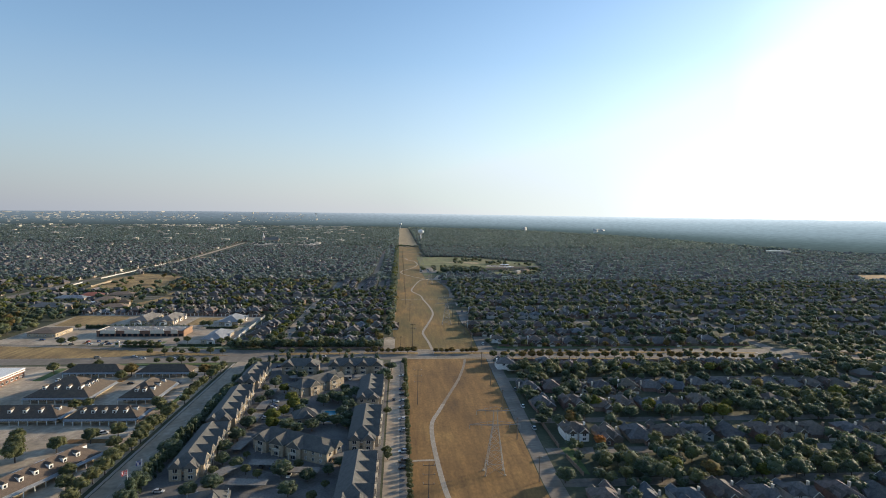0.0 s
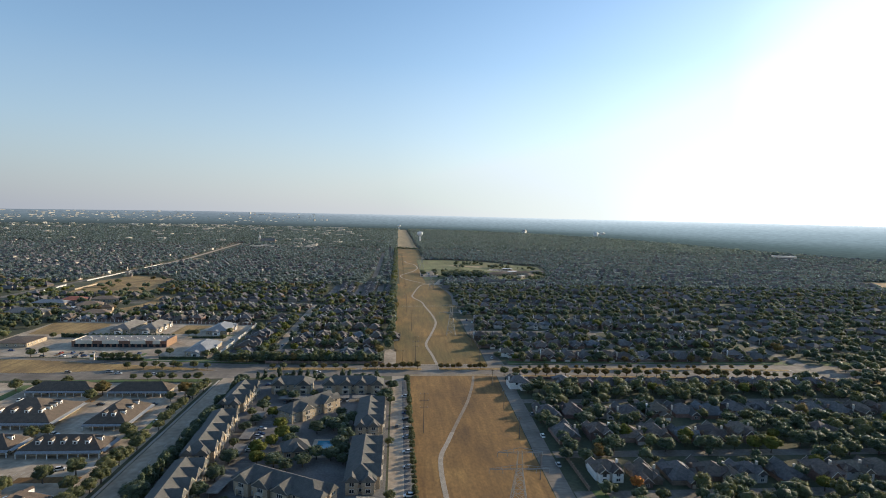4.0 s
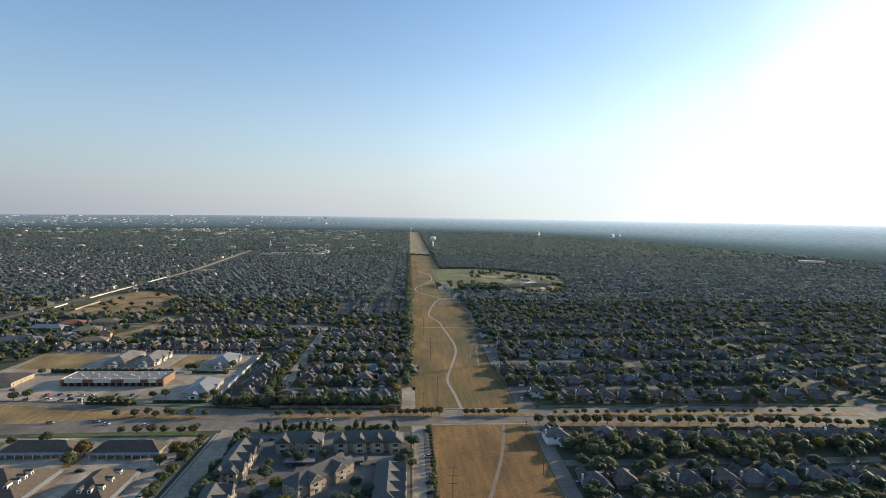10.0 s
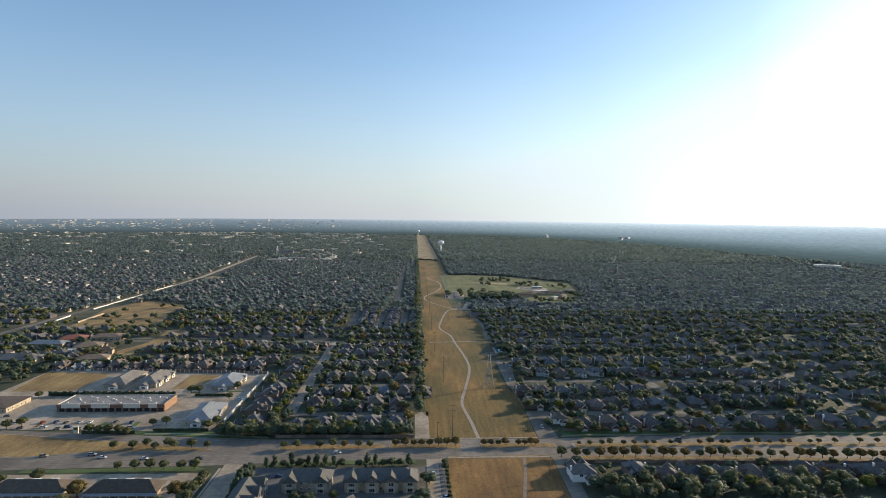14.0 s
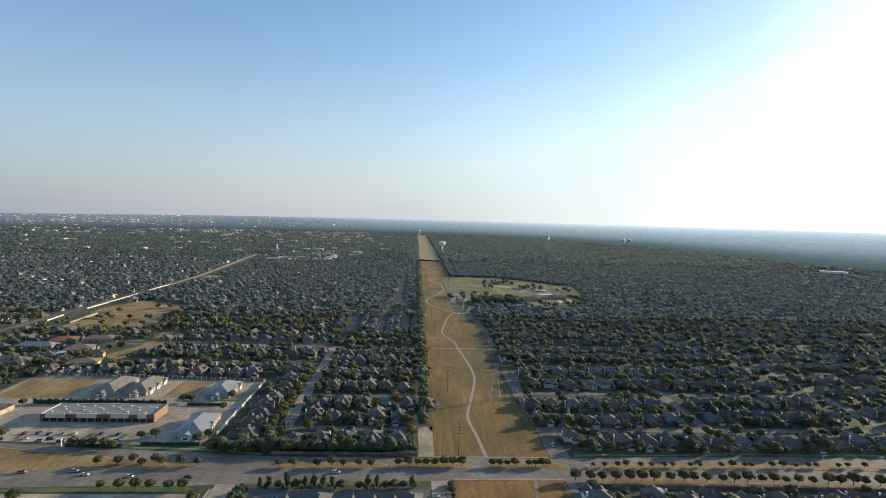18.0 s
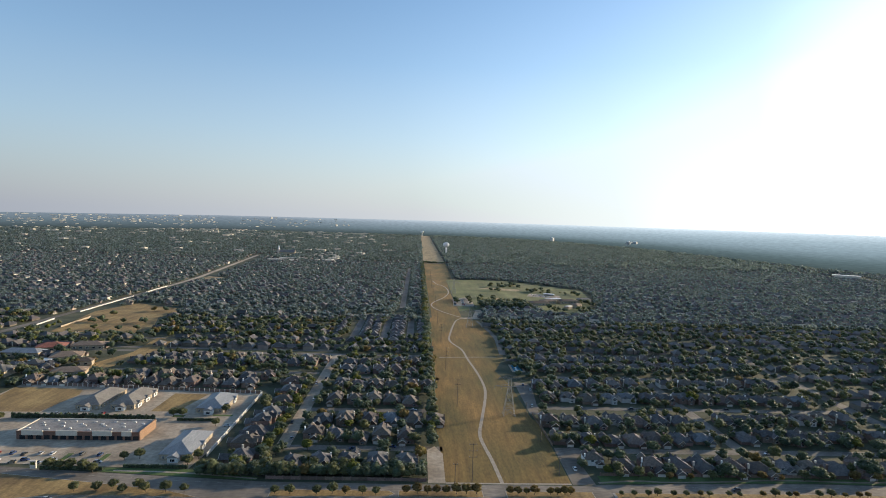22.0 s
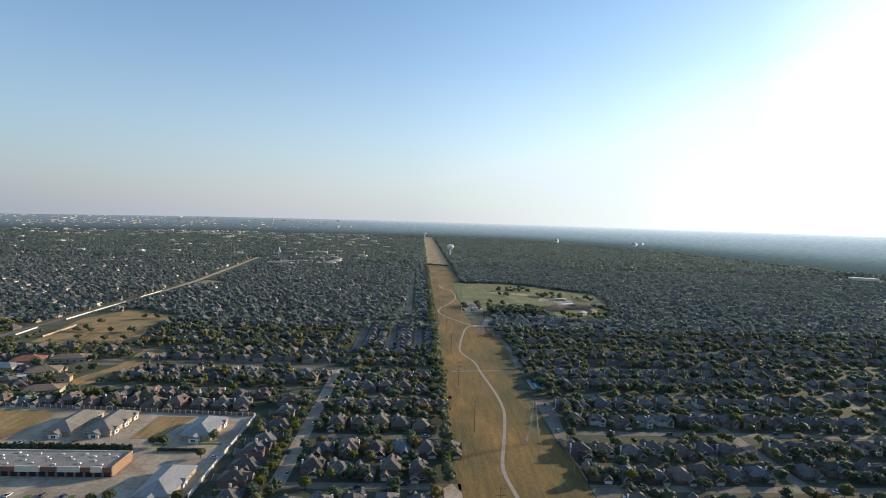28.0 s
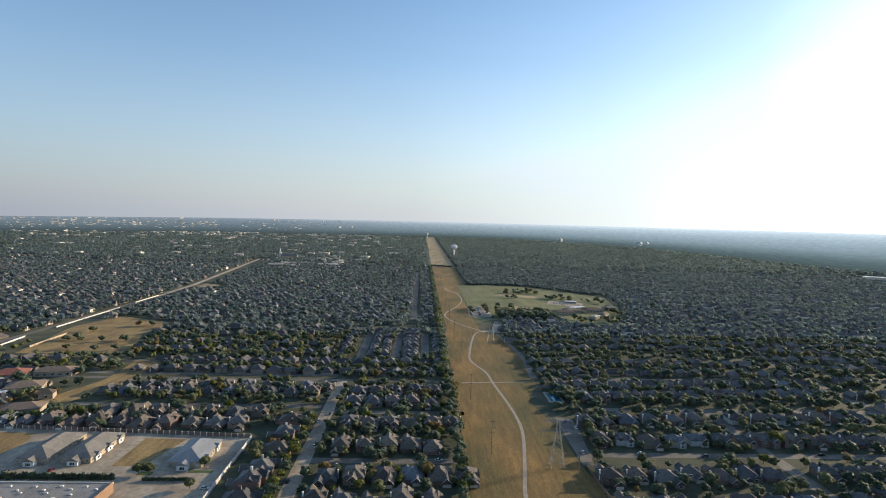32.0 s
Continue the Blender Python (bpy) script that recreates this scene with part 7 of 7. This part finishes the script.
# ---- landmarks of the distance ----
def water_tower(x, y, height, radius, label):
    ob = tagged(empty("water_tower"), label, "water tower")
    ob.matrix_basis = pose(x, y, 0)
    b = bmesh.new()
    prof = [(0.42, 0), (0.34, 0.1), (0.30, 0.55)]
    bmesh.ops.create_cone(b, cap_ends=True, segments=24, radius1=radius * 0.30, radius2=radius * 0.22, depth=height * 0.66, matrix=Matrix.Translation((0, 0, height * 0.33)))
    part("column", b, WHITE, ob, "white fluted column", True)
    b = bmesh.new()
    rings = [[(radius * r * math.cos(k * math.pi / 12), radius * r * math.sin(k * math.pi / 12), height * z) for k in range(24)] for r, z in ((0.3, 0.6), (0.75, 0.68), (0.98, 0.76), (1.0, 0.86), (0.85, 0.94), (0.45, 0.99), (0.1, 1.0))]
    loft(b, rings)
    bmesh.ops.recalc_face_normals(b, faces=b.faces)
    part("tank", b, WHITE, ob, "white bulb-shaped tank", True)


water_tower(90.5, 2373, 50, 13, "white water tower above the trees")
water_tower(5, 4440, 42, 12, "small white water tower at the strip's far end")


def church():
    ob = tagged(empty("church"), "cream church with a thin spire above the trees", "church")
    ob.matrix_basis = pose(-478, 2091, 0, 0, 0, 0)
    b = bmesh.new()
    gable_body(b, -22, 30, -11, 11, 0, 13, 7, "x")
    part("wall", b, STUCCO, ob)
    b = bmesh.new()
    gable(b, -22.6, 30.6, -12, 12, 13.1, 7.6, "x")
    part("roof", b, FLATROOF, ob)
    b = bmesh.new()
    box(b, -30, -23, -4, 4, 0, 22)
    part("tower", b, CREAM, ob)
    b = bmesh.new()
    bmesh.ops.create_cone(b, cap_ends=True, segments=8, radius1=4, radius2=0.1, depth=17, matrix=Matrix.Translation((-26.5, 0, 30.5)))
    part("spire", b, WHITE, ob)
    for k in range(7):
        put_window(ob, -18 + 7 * k, -11, 5, 0, (2.6, 1.6))


church()


def slab_block(x, y, w, d, h, turn, label, floors=6, mat_=CREAM):
    ob = tagged(empty("office_tower"), label, "office building")
    ob.matrix_basis = pose(x, y, 0, 0, 0, turn)
    b = bmesh.new()
    box(b, -w / 2, w / 2, -d / 2, d / 2, 0, h)
    box(b, -w / 4, w / 4, -d / 4, d / 4, h, h + 3)
    part("wall", b, mat_, ob)
    for k in range(floors):
        b = bmesh.new()
        z = h * (k + 0.45) / floors
        box(b, -w / 2 - 0.1, w / 2 + 0.1, -d / 2 - 0.1, d / 2 + 0.1, z, z + h / floors * 0.38)
        part("window_band", b, GLASS, ob)
    return ob


TW = "distant pale office tower with dark window bands"
slab_block(1296, 3560, 32, 26, 34, 50, TW, 5, WHITE)
slab_block(1350, 3590, 30, 26, 33, 50, TW, 5, WHITE)
slab_block(930, 4050, 26, 24, 30, 50, TW, 5, WHITE)
slab_block(1180, 3950, 44, 20, 18, 0, "distant low pale office block", 3)
ob = tagged(empty("warehouse"), "distant long white flat-roofed warehouse", "warehouse")
ob.matrix_basis = pose(1318, 1820, 0, 0, 0, -31)
b = bmesh.new()
box(b, -36, 36, -14, 14, 0, 7.5)
part("wall", b, CREAM, ob)
b = bmesh.new()
box(b, -36.5, 36.5, -14.5, 14.5, 7.5, 8.2)
part("roof", b, WHITE, ob, "white roof")

n = 460
cy_ = 4350 - 2300 * rng.uniform(0, 1, n) ** 2.2
cx_ = -cy_ * rng.uniform(0.05, 0.84, n)
cx_[:36] = rng.uniform(-530, -285, 36)
cy_[:36] = rng.uniform(1840, 2200, 36)
cy_[36:140] = rng.uniform(3700, 4450, 104)
sz_far = np.arange(n) >= 36
cx_[36:140] = -cy_[36:140] * rng.uniform(0.1, 0.84, 104)
bx = bmesh.new()
box(bx, -0.5, 0.5, -0.5, 0.5, 0, 1)
box(bx, -0.15, 0.2, -0.2, 0.2, 1, 1.12)
bv = arrays_of(bx)
sz = np.stack([rng.uniform(10, 38, n), rng.uniform(10, 22, n), rng.uniform(6, 11.5, n)], 1)
sz[sz_far & (cy_ > 3300)] *= (1.2, 1.0, 1.4)
sz[:36] *= (1.1, 1.0, 0.75)
v, f, mi = scatter([bv], np.stack([cx_, cy_, np.zeros(n)], 1), rng.uniform(-0.3, 0.3, n), sz, np.zeros(n, int))
tagged(new("distant_buildings", tri_mesh("distant_buildings", v, f, [CREAM])), "scattered pale commercial buildings far across the plain", "buildings", "", "stuff")


# the edge of the city, standing on the sloped backdrop at the end of sight
n = 420
bearing = np.radians(np.where(rng.uniform(size=n) < 0.75, rng.uniform(-43, -20, n), rng.uniform(-24, -7, n)))
rise_ = np.clip(rng.normal(0.62, 0.17, n), 0.1, 0.93)
foot = haze_edge(np.degrees(bearing))
reach = foot + (4700 - foot) * rise_
top_ = np.interp(np.degrees(bearing), [-50, -36, -20, 0, 30], [84, 96, 113, 121, 119])
far_size = np.stack([rng.uniform(8, 46, n) ** np.where(rng.uniform(size=n) < 0.2, 1.0, 0.8), np.full(n, 9.0), rng.uniform(2, 5, n) * np.where(rng.uniform(size=n) < 0.12, 2.6, 1.0)], 1)
v, f, mi = scatter([bv], np.stack([reach * np.sin(bearing), 120 + reach * np.cos(bearing), top_ * rise_ - 1], 1), rng.uniform(0.35, 1.0, n), far_size, np.zeros(n, int))
tagged(new("distant_city", tri_mesh("distant_city", v, f, [CREAM])), "pale buildings of a city along the hazy horizon", "buildings", "", "stuff")


# ---- park buildings ----
def hall(x, y, w, d, turn, label, roof=FLATROOF, h=5.0, rise=2.5):
    ob = tagged(empty("park_building"), label, "park building", "park buildings")
    ob.matrix_basis = pose(x, y, 0.07, 0, 0, turn)
    b = bmesh.new()
    box(b, -w / 2, w / 2, -d / 2, d / 2, 0, h)
    part("wall", b, STUCCO, ob)
    b = bmesh.new()
    hip(b, -w / 2 - 0.8, w / 2 + 0.8, -d / 2 - 0.8, d / 2 + 0.8, h + 0.1, rise)
    part("roof", b, roof, ob)
    for k in range(int(w / 6)):
        put_window(ob, -w / 2 + 3 + 6 * k, -d / 2, 1.2, 0, (2.6, 1.6))


hall(194, 1118, 34, 20, 8, "long brown-roofed hall in the park", SHINGLE_BROWN)
hall(214, 1140, 26, 16, 15, "cream hall with a tan roof in the park", ROOF_TAN)
hall(231, 1168, 30, 10, 28, "low white-roofed hall in the park", WHITE, 4.5, 0.8)
hall(252, 1146, 34, 18, 12, "brown-roofed hall in the park", SHINGLE_BROWN)
hall(254, 1098, 18, 12, 48, "sunlit cream hall with a tan roof in the park", ROOF_TAN, 5.5, 2.5)
hall(236, 1082, 16, 9, 48, "small sunlit cream hall in the park", CREAM, 4.5, 1.5)
hall(288, 1168, 26, 12, 20, "low pale hall at the park's edge")
hall(240, 1240, 20, 9, -15, "small white shelter in the park", WHITE, 3.2, 1.0)
field("playground", [(112, 1166), (160, 1140), (172, 1168), (126, 1192)], 0.11, PALE_DRY, "bare brown play yard in the park", "ground")
field("playground", [(110, 1322), (182, 1290), (205, 1320), (130, 1345)], 0.11, PALE_DRY, "worn dirt patch under the park trees", "ground")

# ---- larger buildings beyond the wall on the west ----
hall(-358, 703, 26, 18, 20, "tan-roofed hall beyond the lots", ROOF_TAN, 4.5, 3.6)
hall(-395, 738, 26, 18, 20, "red-roofed hall with cream walls beyond the lots", ROOF_RED, 4.5, 3.6)
hall(-363, 749, 30, 16, 10, "tan-roofed school hall beyond the lots", ROOF_TAN, 4.5, 3)
hall(-325, 653, 26, 15, 15, "tan-roofed low hall behind the long wall", ROOF_TAN, 4.2, 3.2)
hall(-331, 685, 14, 9, 15, "small white-walled hall beyond the lots", SHINGLE_BROWN, 4.5, 2.6)
hall(-372, 690, 20, 9, 10, "white-roofed sheds beyond the lots", WHITE, 3, 1)
hall(-405, 712, 36, 14, 0, "long pale-roofed hall with a row of white vents", METALROOF, 5, 3)
hall(-392, 650, 40, 18, 0, "broad dark-roofed hall beyond the lots", ASPHALT, 5, 4)

# ---- flags and signs ----
def flagpole(x, y, cloth, label):
    ob = tagged(empty("flagpole"), label, "flagpole")
    ob.matrix_basis = pose(x, y, 0.04)
    b = bmesh.new()
    bmesh.ops.create_cone(b, cap_ends=True, segments=10, radius1=0.09, radius2=0.05, depth=12, matrix=Matrix.Translation((0, 0, 6)))
    part("pole", b, WHITE, ob)
    b = bmesh.new()
    top = [[b.verts.new((-0.06 - 0.35 * i, 0.16 * math.sin(i * 1.3), z - 0.13 * i)) for i in range(8)] for z in (11.8, 9.6)]
    for i in range(7):
        b.faces.new((top[0][i], top[0][i + 1], top[1][i + 1], top[1][i]))
    bmesh.ops.solidify(b, geom=b.faces[:], thickness=0.03)
    part("flag", b, cloth, ob)


flagpole(-107, 222, FLAGRED, "white flagpole with a drooping red and white flag")
flagpole(-105.5, 231, FLAGBLUE, "white flagpole with a blue and white flag")
ob = tagged(empty("sign"), "yellow-cream monument sign on the verge", "sign")
ob.matrix_basis = pose(-234.7, 474.2, 0)
b = bmesh.new()
box(b, -1.6, 1.6, -0.5, 0.5, 0, 4.2)
box(b, -1.9, 1.9, -0.7, 0.7, 4.2, 4.6)
part("panel", b, CREAM, ob)
b = bmesh.new()
box(b, -1.2, 1.2, -0.56, 0.56, 2.2, 3.8)
part("plate", b, LEAF_GOLD, ob)


def hedge(x0, x1, y, label, size=1.0):
    """A clipped hedge of leafy clumps."""
    vs, fs, at = [], [], 0
    for x in np.arange(x0, x1, 0.9):
        bush = 1.0 if size == 1.0 else size * (0.8 + 0.3 * math.sin(x * 1.45) ** 2)
        for lift in np.arange(0.6, 0.6 + bush, 0.9):
            q = ICO_V * rng.uniform(0.6, 1.25, (12, 1)) * (0.8, 0.75, 0.8) * (1 if size == 1.0 else 1.25) + (x + rng.uniform(-0.2, 0.2), y + rng.uniform(-0.2, 0.2) * size, lift)
            vs.append(q)
            fs.append(ICO_F + at)
            at += 12
    tagged(new("hedge", tri_mesh("hedge", np.concatenate(vs), np.concatenate(fs), [LEAF])), label, "hedge")


hedge(-300, -203, 549.8, "long row of dark bushes behind the shops", 2.6)
hedge(-187, -160, 548.8, "low clipped hedge across the lot")
hedge(-230, -196, 473.2, "low clipped hedge along the verge")
hedge(-186, -150, 476.4, "low clipped hedge before the white office")
